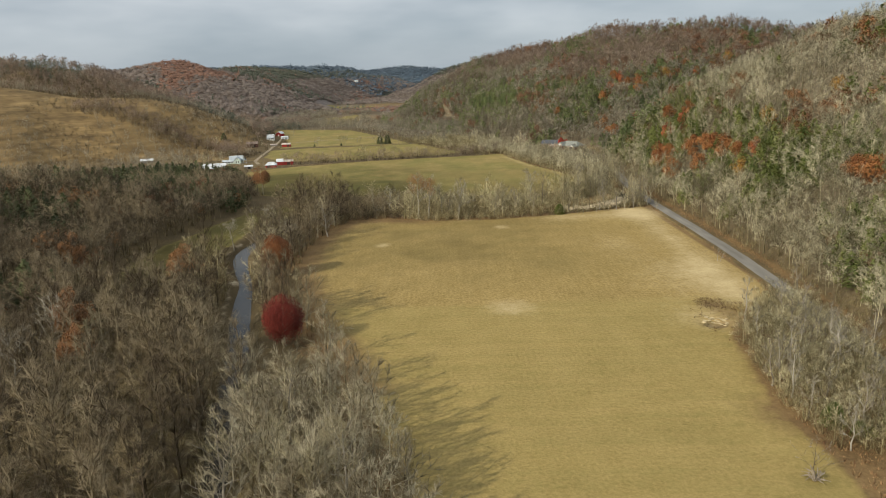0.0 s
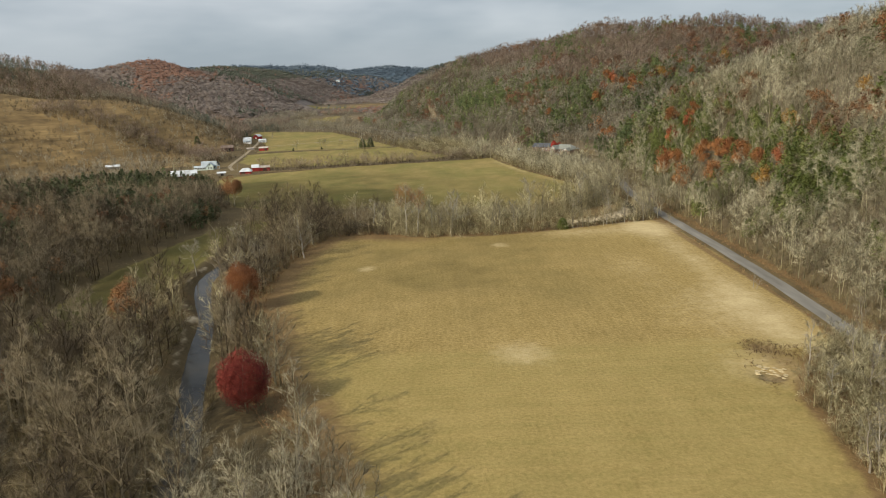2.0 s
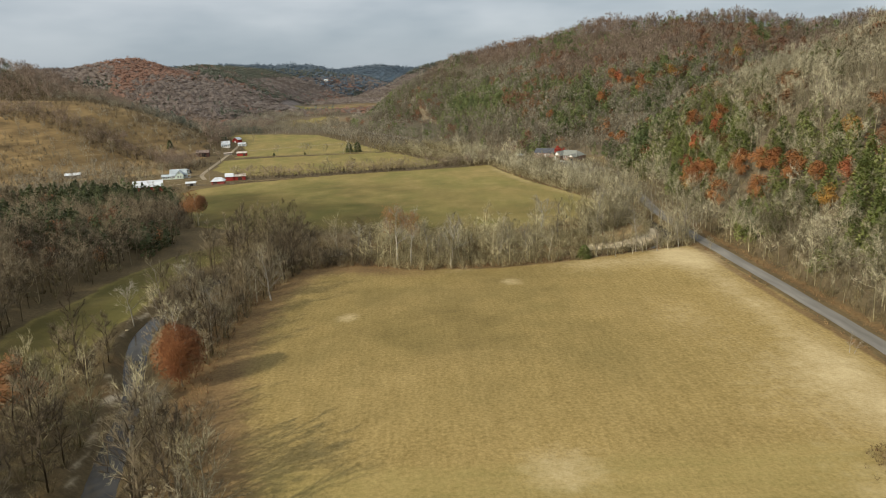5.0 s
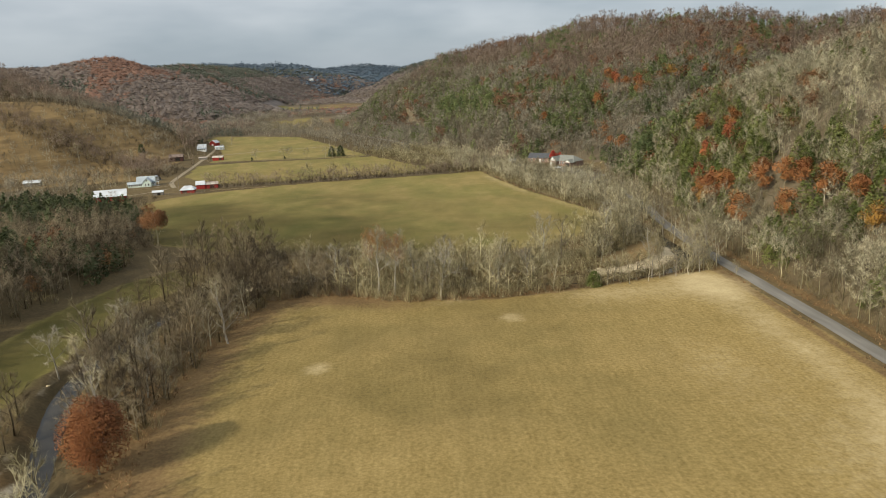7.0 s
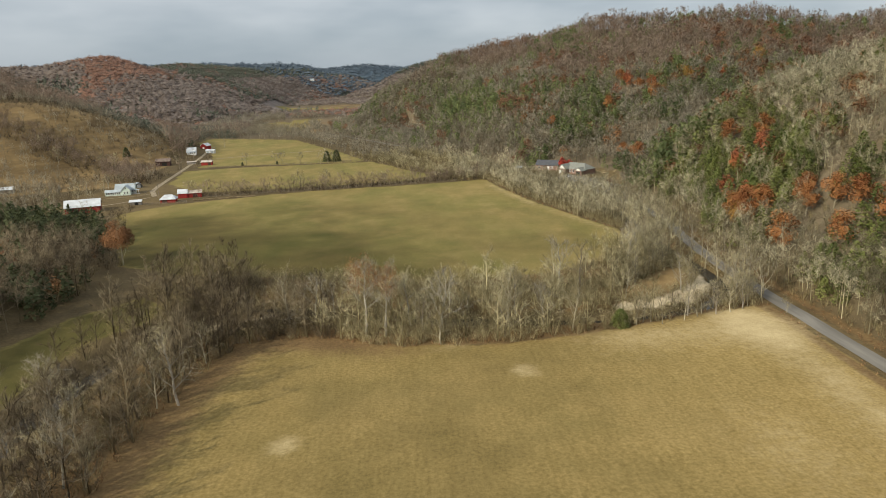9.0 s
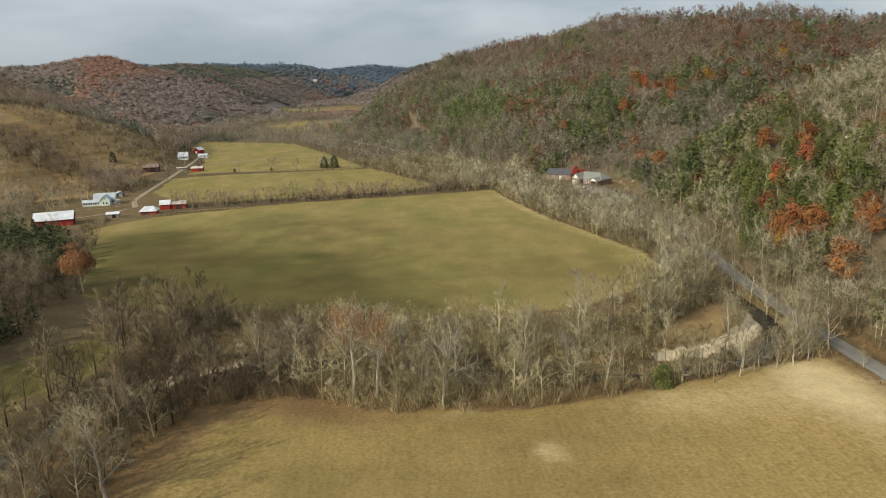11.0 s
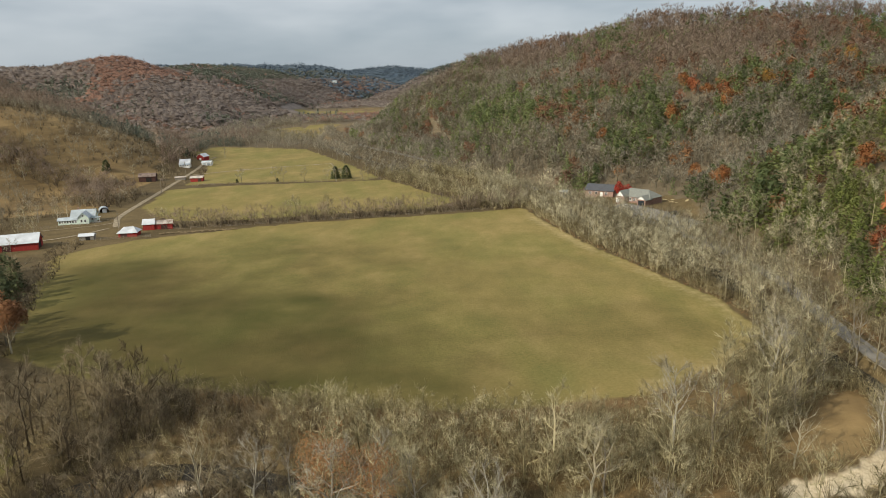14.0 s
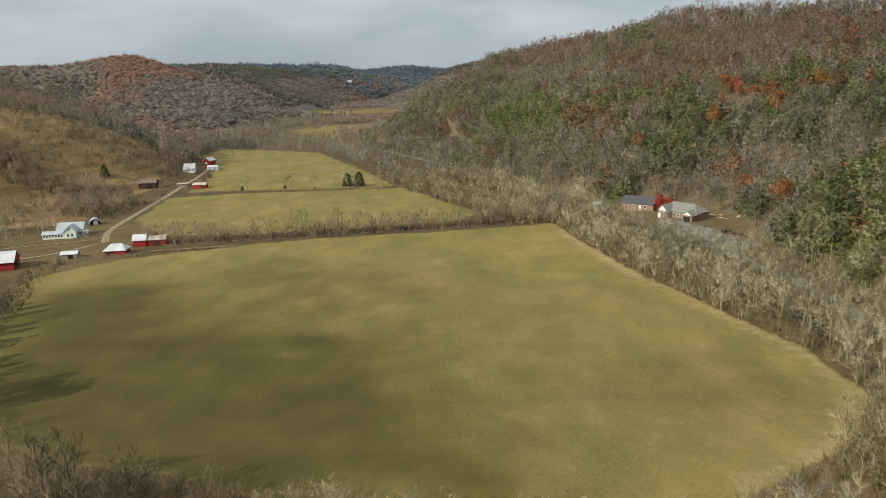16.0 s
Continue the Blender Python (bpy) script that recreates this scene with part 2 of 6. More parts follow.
def ground_material():
    """Stubble, grass, pasture, gravel, bare earth and leaf litter, laid out by two cover maps on the ground sheet."""
    m = bpy.data.materials.new("ground_cover")
    m.use_nodes = True
    n, l = m.node_tree.nodes, m.node_tree.links
    b = n["Principled BSDF"]
    b.inputs["Roughness"].default_value = 0.95
    b.inputs["Specular IOR Level"].default_value = 0.1
    g = n.new("ShaderNodeNewGeometry")

    def noise_of(size, detail=5.0, stretch=(1, 1, 1), turn=0.0, rough=0.55):
        mp = n.new("ShaderNodeMapping")
        mp.inputs["Scale"].default_value = stretch
        mp.inputs["Rotation"].default_value = (0, 0, radians(turn))
        l.new(g.outputs["Position"], mp.inputs["Vector"])
        t = n.new("ShaderNodeTexNoise")
        t.inputs["Scale"].default_value, t.inputs["Detail"].default_value, t.inputs["Roughness"].default_value = 1.0 / size, detail, rough
        l.new(mp.outputs["Vector"], t.inputs["Vector"])
        return t.outputs["Fac"]

    def ramp(fac, stops):
        r = n.new("ShaderNodeValToRGB")
        e = r.color_ramp.elements
        while len(e) < len(stops):
            e.new(0.5)
        for i, (p, c) in enumerate(stops):
            e[i].position, e[i].color = p, (*c, 1)
        l.new(fac, r.inputs["Fac"])
        return r.outputs["Color"]

    def mix(fac, a_, b_, mode="MIX"):
        x = n.new("ShaderNodeMix")
        x.data_type, x.blend_type = "RGBA", mode
        if isinstance(fac, float):
            x.inputs["Factor"].default_value = fac
        else:
            l.new(fac, x.inputs["Factor"])
        l.new(a_, x.inputs["A"])
        l.new(b_, x.inputs["B"])
        return x.outputs["Result"]

    def edge(mask, jag, lo=0.72, hi=1.18):
        ma = n.new("ShaderNodeMath")
        ma.operation = "MULTIPLY_ADD"
        ma.inputs[1].default_value = 0.9
        l.new(jag, ma.inputs[0])
        l.new(mask, ma.inputs[2])
        mr = n.new("ShaderNodeMapRange")
        mr.interpolation_type = "SMOOTHSTEP"
        mr.inputs["From Min"].default_value, mr.inputs["From Max"].default_value = lo, hi
        l.new(ma.outputs[0], mr.inputs["Value"])
        return mr.outputs["Result"]

    one = n.new("ShaderNodeAttribute")
    one.attribute_name = "cover_a"
    two = n.new("ShaderNodeAttribute")
    two.attribute_name = "cover_b"
    sa, sb = n.new("ShaderNodeSeparateColor"), n.new("ShaderNodeSeparateColor")
    l.new(one.outputs["Color"], sa.inputs[0])
    l.new(two.outputs["Color"], sb.inputs[0])
    jag = noise_of(5.0, 6.0)
    jag2 = noise_of(2.5, 6.0, rough=0.7)
    jag3 = noise_of(14.0, 5.0)
    big, mid, fine = noise_of(55.0, 3.0), noise_of(9.0, 5.0), noise_of(0.7, 4.0, rough=0.7)
    patch = noise_of(34.0, 4.0, (1.0, 0.8, 1.0), 20.0)
    rows = noise_of(2.2, 3.0, (1.0, 0.06, 1.0), 8.0)
    rows2 = noise_of(2.6, 3.0, (0.05, 1.0, 1.0), 3.0)
    litter = mix(0.5, ramp(mid, [(0.3, (0.06, 0.044, 0.023)), (0.7, (0.145, 0.105, 0.052))]), ramp(fine, [(0.3, (0.05, 0.038, 0.02)), (0.7, (0.165, 0.122, 0.063))]))
    stub = ramp(big, [(0.36, (0.19, 0.145, 0.036)), (0.5, (0.27, 0.195, 0.056)), (0.62, (0.35, 0.252, 0.088))])
    stub = mix(0.35, stub, ramp(mid, [(0.3, (0.18, 0.13, 0.034)), (0.7, (0.39, 0.29, 0.11))]))
    stub = mix(0.24, stub, ramp(rows, [(0.3, (0.19, 0.125, 0.042)), (0.7, (0.42, 0.31, 0.135))]))
    stub = mix(0.5, stub, ramp(fine, [(0.3, (0.10, 0.063, 0.022)), (0.7, (0.46, 0.33, 0.138))]))
    stub = mix(0.12, stub, ramp(noise_of(0.7, 2.0, (1.0, 0.15, 1.0), -14.0), [(0.35, (0.13, 0.09, 0.03)), (0.65, (0.42, 0.31, 0.125))]))
    grass = ramp(patch, [(0.34, (0.135, 0.115, 0.03)), (0.5, (0.215, 0.168, 0.05)), (0.66, (0.31, 0.23, 0.085))])
    grass = mix(0.4, grass, ramp(mid, [(0.3, (0.14, 0.125, 0.033)), (0.7, (0.32, 0.24, 0.09))]))
    grass = mix(0.16, grass, ramp(rows2, [(0.3, (0.11, 0.11, 0.03)), (0.7, (0.32, 0.25, 0.1))]))
    grass = mix(0.58, grass, ramp(noise_of(15.0, 6.0, (1.0, 0.6, 1.0), -25.0, 0.68), [(0.36, (0.095, 0.108, 0.027)), (0.5, (0.215, 0.18, 0.052)), (0.64, (0.39, 0.29, 0.115))]))
    grass = mix(0.3, grass, ramp(noise_of(38.0, 4.0, (1.3, 0.7, 1.0), 35.0), [(0.42, (0.16, 0.15, 0.04)), (0.56, (0.27, 0.175, 0.07))]))
    grass = mix(0.32, grass, ramp(fine, [(0.3, (0.08, 0.08, 0.025)), (0.7, (0.33, 0.26, 0.11))]))
    past = ramp(noise_of(26.0, 6.0, (1, 1, 3.0), rough=0.62), [(0.38, (0.068, 0.047, 0.025)), (0.5, (0.171, 0.113, 0.052)), (0.64, (0.297, 0.2, 0.09))])
    past = mix(0.4, past, ramp(mid, [(0.3, (0.097, 0.068, 0.033)), (0.7, (0.29, 0.207, 0.092))]))
    past = mix(0.3, past, ramp(noise_of(9.0, 4.0, (0.25, 0.25, 3.2), rough=0.7), [(0.36, (0.06, 0.04, 0.022)), (0.5, (0.19, 0.125, 0.058)), (0.62, (0.36, 0.25, 0.115))]))
    gravel = mix(0.5, ramp(mid, [(0.3, (0.408, 0.318, 0.198)), (0.7, (0.72, 0.6, 0.408))]), ramp(fine, [(0.3, (0.264, 0.21, 0.132)), (0.7, (0.8, 0.684, 0.48))]))
    yard = mix(0.5, ramp(mid, [(0.3, (0.08, 0.058, 0.026)), (0.7, (0.18, 0.13, 0.062))]), ramp(fine, [(0.3, (0.07, 0.05, 0.024)), (0.7, (0.2, 0.148, 0.075))]))
    pale = mix(0.3, ramp(mid, [(0.3, (0.38, 0.29, 0.14)), (0.7, (0.56, 0.45, 0.25))]), ramp(fine, [(0.3, (0.28, 0.2, 0.09)), (0.7, (0.6, 0.48, 0.28))]))
    # dark olive: painted cloud shade, and grass that is itself darker
    shade_olive = mix(0.5, ramp(mid, [(0.3, (0.05, 0.048, 0.013)), (0.7, (0.092, 0.076, 0.024))]), ramp(patch, [(0.35, (0.068, 0.048, 0.018)), (0.65, (0.068, 0.068, 0.018))]))
    lush = mix(0.5, ramp(mid, [(0.3, (0.22, 0.17, 0.052)), (0.7, (0.34, 0.255, 0.095))]), ramp(fine, [(0.3, (0.16, 0.13, 0.045)), (0.7, (0.38, 0.285, 0.115))]))
    lush = mix(0.3, lush, ramp(rows2, [(0.35, (0.19, 0.165, 0.05)), (0.65, (0.34, 0.25, 0.09))]))
    rust = mix(0.5, ramp(mid, [(0.3, (0.105, 0.064, 0.028)), (0.7, (0.215, 0.138, 0.06))]), ramp(fine, [(0.3, (0.09, 0.058, 0.027)), (0.7, (0.25, 0.165, 0.08))]))
    floor_ = mix(0.5, ramp(noise_of(7.0, 4.0, rough=0.7), [(0.32, (0.10, 0.08, 0.05)), (0.68, (0.2, 0.16, 0.105))]), ramp(noise_of(3.0, 3.0, rough=0.7), [(0.3, (0.09, 0.072, 0.045)), (0.7, (0.2, 0.158, 0.105))]))
    four = n.new("ShaderNodeAttribute")
    four.attribute_name = "cover_d"
    sd = n.new("ShaderNodeSeparateColor")
    l.new(four.outputs["Color"], sd.inputs[0])
    litter = mix(sd.outputs["Red"], litter, floor_)
    # green channel: far floor greyed to match the hazed woods on it
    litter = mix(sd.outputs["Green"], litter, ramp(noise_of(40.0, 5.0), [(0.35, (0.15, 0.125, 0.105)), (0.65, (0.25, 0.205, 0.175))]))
    # blue channel: the same haze tint on the farthest ground
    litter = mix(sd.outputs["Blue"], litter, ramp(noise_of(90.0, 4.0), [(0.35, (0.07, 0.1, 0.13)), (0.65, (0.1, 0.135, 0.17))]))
    three = n.new("ShaderNodeAttribute")
    three.attribute_name = "cover_c"
    sc = n.new("ShaderNodeSeparateColor")
    l.new(three.outputs["Color"], sc.inputs[0])
    col = mix(edge(sa.outputs["Red"], jag), litter, stub)
    col = mix(edge(sa.outputs["Green"], jag), col, grass)
    col = mix(edge(sc.outputs["Red"], jag3, 0.35, 1.75), col, shade_olive)
    col = mix(edge(sc.outputs["Green"], jag2, 0.55, 1.4), col, lush)
    col = mix(edge(sc.outputs["Blue"], jag2, 0.6, 1.35), col, rust)
    col = mix(edge(sa.outputs["Blue"], jag), col, past)
    col = mix(edge(sb.outputs["Green"], jag), col, yard)
    col = mix(edge(sb.outputs["Blue"], jag2, 0.55, 1.45), col, pale)
    col = mix(edge(sb.outputs["Red"], jag), col, gravel)
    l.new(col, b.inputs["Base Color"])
    bp = n.new("ShaderNodeBump")
    bp.inputs["Strength"].default_value, bp.inputs["Distance"].default_value = 0.5, 0.25
    l.new(fine, bp.inputs["Height"])
    l.new(bp.outputs["Normal"], b.inputs["Normal"])
    return m


M["ground"] = ground_material()

# ---- plan of the valley ----
ROAD = [(80, -200), (82, 60), (83.5, 125), (87, 160), (90, 200), (91.5, 250), (92.0, 300), (94, 345), (97.5, 378), (101, 400), (101, 430), (97, 463), (89, 502), (72, 554), (50, 614), (20, 690), (-15, 780), (-60, 880), (-95, 1000), (-120, 1150)]
CREEK = [(-14, -150), (-25, 20), (-33, 75), (-38, 103), (-41.5, 120), (-45.5, 140), (-50, 158), (-55, 180), (-60.3, 202), (-67, 222), (-72, 242), (-71, 262), (-67, 282), (-61, 300), (-55, 311), (-46, 317), (-35, 316.5), (-21, 311.5), (-8, 306.5), (5, 303), (20, 299.5), (36, 297), (52, 296.5), (63, 299), (72, 302.5), (80, 308.5), (85.5, 317), (87.7, 330), (88, 345), (87.5, 360), (88, 375), (90, 395), (90, 425), (84, 455), (75, 490), (60, 530), (38, 575), (10, 640), (-25, 720), (-70, 830), (-110, 960), (-160, 1150), (-200, 1400)]
FIELD_ONE = [(8, -200), (2, 60), (-8, 95), (-24, 138), (-36, 166), (-46, 205), (-48, 235), (-46, 262), (-40, 286), (-27, 290), (-4, 282), (21, 281), (46, 286), (65, 293), (88, 298), (87.5, 240), (85.5, 190), (82, 166), (72, 160), (64, 148), (60, 124), (57, 112), (56, 60), (62, -200)]
FIELD_TWO = [(-136, 466), (-113, 490), (-60, 511), (-2, 522), (45, 533), (53, 476), (66, 428), (78, 390), (79, 367), (66, 350), (40, 335), (5, 330), (-30, 338), (-70, 352), (-95, 365), (-108, 395)]
FIELD_THREE = [(-138, 532), (-118, 524), (-82, 524), (2, 540), (16, 560), (-24, 641), (-117, 634), (-150, 624)]
FIELD_FOUR = [(-146, 640), (-28, 648), (-58, 732), (-111, 861), (-211, 910), (-192, 800), (-165, 750), (-150, 690)]
MEADOW = [(-100, 190), (-103, 213), (-103, 240), (-98, 265), (-94, 290), (-87, 312), (-75, 328), (-66, 318), (-67, 306), (-75, 294), (-77.5, 270), (-79, 245), (-78, 220), (-85, 198)]
YARD = [(-172, 470), (-136, 462), (-116, 490), (-112, 520), (-140, 560), (-165, 570), (-180, 530)]
PASTURE = [(-160, 560), (-172, 640), (-192, 730), (-215, 775), (-262, 772), (-330, 742), (-420, 700), (-560, 600), (-560, 500), (-420, 480), (-260, 520), (-200, 545)]
FAR_FIELDS = [[(-262, 1590), (-110, 1570), (-90, 1690), (-262, 1730)], [(-224, 1110), (-150, 1260), (-122, 1240), (-126, 990), (-150, 990), (-180, 1050)]]
HOUSE_LOT = [(70, 556), (84, 512), (97, 474), (107, 470), (113, 498), (117, 524), (105, 552), (87, 574)]
BELT_LANE = [(-160, 565), (-157.5, 640), (-170, 655), (-190, 642), (-186, 575)]
BELT_HILL = [(-330, 640), (-240, 630), (-195, 634), (-195, 652), (-240, 656), (-330, 664)]
THICKET = [(58, 96), (58, 124), (64, 148), (74, 160), (88, 168), (84, 130), (80, 96), (70, 92)]


def poly_in(px, py, poly):
    c = np.zeros(px.shape, bool)
    for (x0, y0), (x1, y1) in zip(poly, poly[1:] + poly[:1]):
        if y0 == y1:
            continue
        c ^= ((y0 > py) != (y1 > py)) & (px < (x1 - x0) * (py - y0) / (y1 - y0) + x0)
    return c


def line_dist(px, py, line):
    """Distance to a polyline, and the height along it where its nodes have one."""
    best = np.full(px.shape, 1e9)
    zs = np.zeros(px.shape)
    for a, b in zip(line, line[1:]):
        dx, dy = b[0] - a[0], b[1] - a[1]
        u = np.clip(((px - a[0]) * dx + (py - a[1]) * dy) / (dx * dx + dy * dy), 0, 1)
        d = np.hypot(px - a[0] - u * dx, py - a[1] - u * dy)
        near = d < best
        best = np.where(near, d, best)
        if len(a) > 2:
            zs = np.where(near, a[2] + u * (b[2] - a[2]), zs)
    return best, zs


def smooth_line(line, step=3.0):
    """The polyline rounded off (Catmull-Rom) with a point about every step metres."""
    p = [Vector((*q, 0)) for q in line]
    out = []
    for i in range(len(p) - 1):
        a, b, c, d = p[max(i - 1, 0)], p[i], p[i + 1], p[min(i + 2, len(p) - 1)]
        k = max(2, int((c - b).length / step))
        for j in range(k):
            t = j / k
            out.append(0.5 * (2 * b + (c - a) * t + (2 * a - 5 * b + 4 * c - d) * t * t + (3 * b - a - 3 * c + d) * t ** 3))
    out.append(p[-1])
    return [(q.x, q.y) for q in out]


_tab = np.random.RandomState(5).rand(256, 256)


def lattice(px, py, size):
    x, y = px / size, py / size
    i, j = np.floor(x).astype(int), np.floor(y).astype(int)
    u, v = x - i, y - j
    u, v = u * u * (3 - 2 * u), v * v * (3 - 2 * v)
    f = lambda a, b: _tab[a % 256, b % 256]
    return (f(i, j) * (1 - u) + f(i + 1, j) * u) * (1 - v) + (f(i, j + 1) * (1 - u) + f(i + 1, j + 1) * u) * v


def fractal(px, py, size, octaves=4):
    s, a, tot = 0, 1.0, 0
    for k in range(octaves):
        s = s + a * lattice(px + 37.7 * k, py - 91.3 * k, size / 2 ** k)
        tot += a
        a *= 0.5
    return s / tot


# crests of the hills: x, y, height; slope of their flanks; rounding of the crest
CRESTS = [
    ([(-80, 905, 0), (-8, 930, 44), (47, 933, 72), (91, 935, 82), (160, 880, 92), (220, 750, 93), (290, 725, 94), (345, 715, 84), (520, 690, 102), (900, 680, 130)], 0.42, 12),
    ([(240, 735, 82), (190, 605, 46), (150, 565, 26), (118, 545, 8)], 0.42, 10),
    ([(106, 452, 3), (140, 432, 24), (220, 405, 68), (300, 370, 96), (310, 200, 98), (310, -200, 100)], 0.47, 14),
    ([(300, 370, 96), (450, 340, 125), (900, 330, 150)], 0.4, 14),
    ([(-118, 330, 6), (-150, 300, 17), (-185, 270, 20), (-190, 180, 22), (-190, -150, 24)], 0.28, 25),
    ([(-190, 760, 4), (-235, 735, 27), (-300, 715, 46), (-380, 690, 58), (-520, 600, 76), (-800, 500, 100)], 0.36, 30),
    ([(-330, 760, 48), (-420, 800, 82), (-700, 900, 100)], 0.35, 30),
    ([(-1500, 1250, 120), (-900, 1400, 92), (-640, 1480, 92), (-545, 1510, 104), (-480, 1570, 88), (-519, 1900, 95), (-524, 2250, 97), (-392, 2500, 83), (-183, 2750, 38)], 0.44, 50),
    ([(-370, 1200, 24), (-470, 1420, 72)], 0.3, 60),
    ([(-1400, 2900, 130), (-700, 2950, 122), (-420, 2900, 115), (-250, 2800, 70)], 0.3, 60),
    ([(-900, 4200, 150), (-420, 4100, 110), (-180, 4000, 125), (60, 4100, 100), (500, 4100, 160)], 0.3, 80),
    ([(900, 2300, 190), (250, 2350, 135), (20, 2350, 85), (-90, 2320, 25)], 0.35, 40),
]
BAR_EAST = [(84, 341), (86, 331), (84.8, 321.5), (81.5, 315), (73.6, 307.2), (63, 303), (50, 300), (51, 303.4), (61, 307.6), (71, 311.5), (78.6, 319.5), (81.8, 329)]
POINT = [(56, 308), (61, 309), (70.5, 313), (77.8, 320.5), (81, 331), (77, 334), (66, 325), (57, 316)]
BAR_WEST = [(-31, 309), (-36, 307), (-43, 303.5), (-50, 297.5), (-57, 291), (-60, 284), (-61.5, 291), (-55, 301), (-48.5, 307.5), (-41, 310.5), (-35, 312)]
BAR_MID = [(-1, 301), (8, 299), (17, 297), (25, 295), (24, 292.5), (16, 292.8), (9, 294.6), (0, 297.5)]



def road_x(py):
    r = sorted((b, a) for a, b in ROAD)
    return np.interp(py, [q[0] for q in r], [q[1] for q in r])


def hills(px, py):
    """The hills over the level valley floor; the eastern ones rise only beyond the road."""
    sides = []
    for crests in (CRESTS[:4], CRESTS[4:]):
        s = 0
        for line, slope, rnd in crests:
            d, z = line_dist(px, py, line)
            s = s + np.exp(np.clip((z - slope * (np.sqrt(d * d + rnd * rnd) - rnd)) / 3.0, -60, 80))
        sides.append(3.0 * np.log(s + 1e-20))
    east = np.minimum(sides[0], np.where(py < 1000, 0.8 * (px - road_x(py) - 5.0), 1e3))
    h = np.maximum(east, sides[1])
    h = h + (fractal(px, py, 90.0) - 0.5) * 14 * np.clip((h - 4) / 30, 0, 1)
    g = np.clip(h / 40.0, 0, 1)
    return 1.6 * np.logaddexp(0, (h - 3.0) / 1.6) + 3.0 * g * g * (3 - 2 * g)


_creek = smooth_line(CREEK, 4.0)
_road = smooth_line(ROAD, 4.0)


def height(px, py):
    px, py = np.asarray(px, float), np.asarray(py, float)
    z = hills(px, py)
    d, _ = line_dist(px, py, _road)
    z = z * np.clip((d - 3.0) / 9.0, 0, 1)
    z = z + (fractal(px, py, 60.0, 3) - 0.5) * 0.9 + (fractal(px, py, 9.0, 2) - 0.5) * 0.25
    dl, _ = line_dist(px, py, [(80, 548), (90, 532), (98, 512), (101, 492), (102, 478)])
    k = np.clip((dl - 8.0) / 13.0, 0, 1)
    z = z * k + np.where(px > road_x(py) + 3, 2.4, 0.0) * (1 - k) * np.clip((d - 3.0) / 4.0, 0, 1)
    dc, _ = line_dist(px, py, _creek)
    w = np.where(py > 250, 2.8, 2.5) * (1 - 0.35 * np.exp(-((py - 200) / 16.0) ** 2)) + (lattice(px, py, 23.0) - 0.5) * 2.4
    w = w - 1.6 * np.exp(-((px - 66) / 22.0) ** 2 - ((py - 303) / 18.0) ** 2)
    bank = np.clip((dc - w + 1.5) / 5.0, 0, 1)
    bank = bank * bank * (3 - 2 * bank)
    z = z * np.clip((dc - 7.0) / 12.0, 0, 1)
    carve = (1 - bank) * 2.9
    bars = poly_in(px, py, BAR_EAST) | poly_in(px, py, BAR_WEST) | poly_in(px, py, BAR_MID)
    carve = np.where(bars, np.minimum(carve, 1.15) * 0.6 + 0.75, carve)
    pit = 1.7 * np.exp(-((px - 61.7) ** 2 + (py - 153.0) ** 2) / 2.4 ** 2)
    return z - carve - pit


# ---- mesh helpers ----
def soup_mesh(name, tris, material, normals=None, tint=None):
    """A mesh from an array of triangles (n, 3, 3)."""
    tris = np.ascontiguousarray(tris, dtype=np.float32)
    k = len(tris)
    me = bpy.data.meshes.new(name)
    me.vertices.add(3 * k)
    me.vertices.foreach_set("co", tris.reshape(-1))
    me.loops.add(3 * k)
    me.loops.foreach_set("vertex_index", np.arange(3 * k, dtype=np.int32))
    me.polygons.add(k)
    me.polygons.foreach_set("loop_start", np.arange(0, 3 * k, 3, dtype=np.int32))
    me.update(calc_edges=True)
    shade = me.attributes.new("tree", "FLOAT", "POINT")
    shade.data.foreach_set("value", np.full(3 * k, 0.5, np.float32) if tint is None else np.repeat(tint.astype(np.float32), 3))
    if normals is not None:
        at = me.attributes.new("custom_normal", "FLOAT_VECTOR", "POINT")
        at.data.foreach_set("vector", np.repeat(normals.astype(np.float32), 3, axis=0).reshape(-1))
        me.update()
    me.materials.append(material)
    return me


def rounded(tris, keep=0.2):
    """Winds the triangles of a crown outwards and gives them soft normals, as of a round crown."""
    mid = tris.mean(axis=1)
    c = np.array([0, 0, 0.35 * tris[..., 2].max()], np.float32)
    o = (mid - c) * np.array([1.5, 1.5, 1.0], np.float32)
    o /= np.linalg.norm(o, axis=1)[:, None] + 1e-6
    o[:, 2] += 0.8
    g = np.cross(tris[:, 1] - tris[:, 0], tris[:, 2] - tris[:, 0])
    g /= np.linalg.norm(g, axis=1)[:, None] + 1e-9
    back = (g * o).sum(1) < 0
    tris = tris.copy()
    tris[back] = tris[back][:, ::-1]
    g[back] *= -1
    n_ = o + keep * g
    return tris, n_ / np.linalg.norm(n_, axis=1)[:, None]


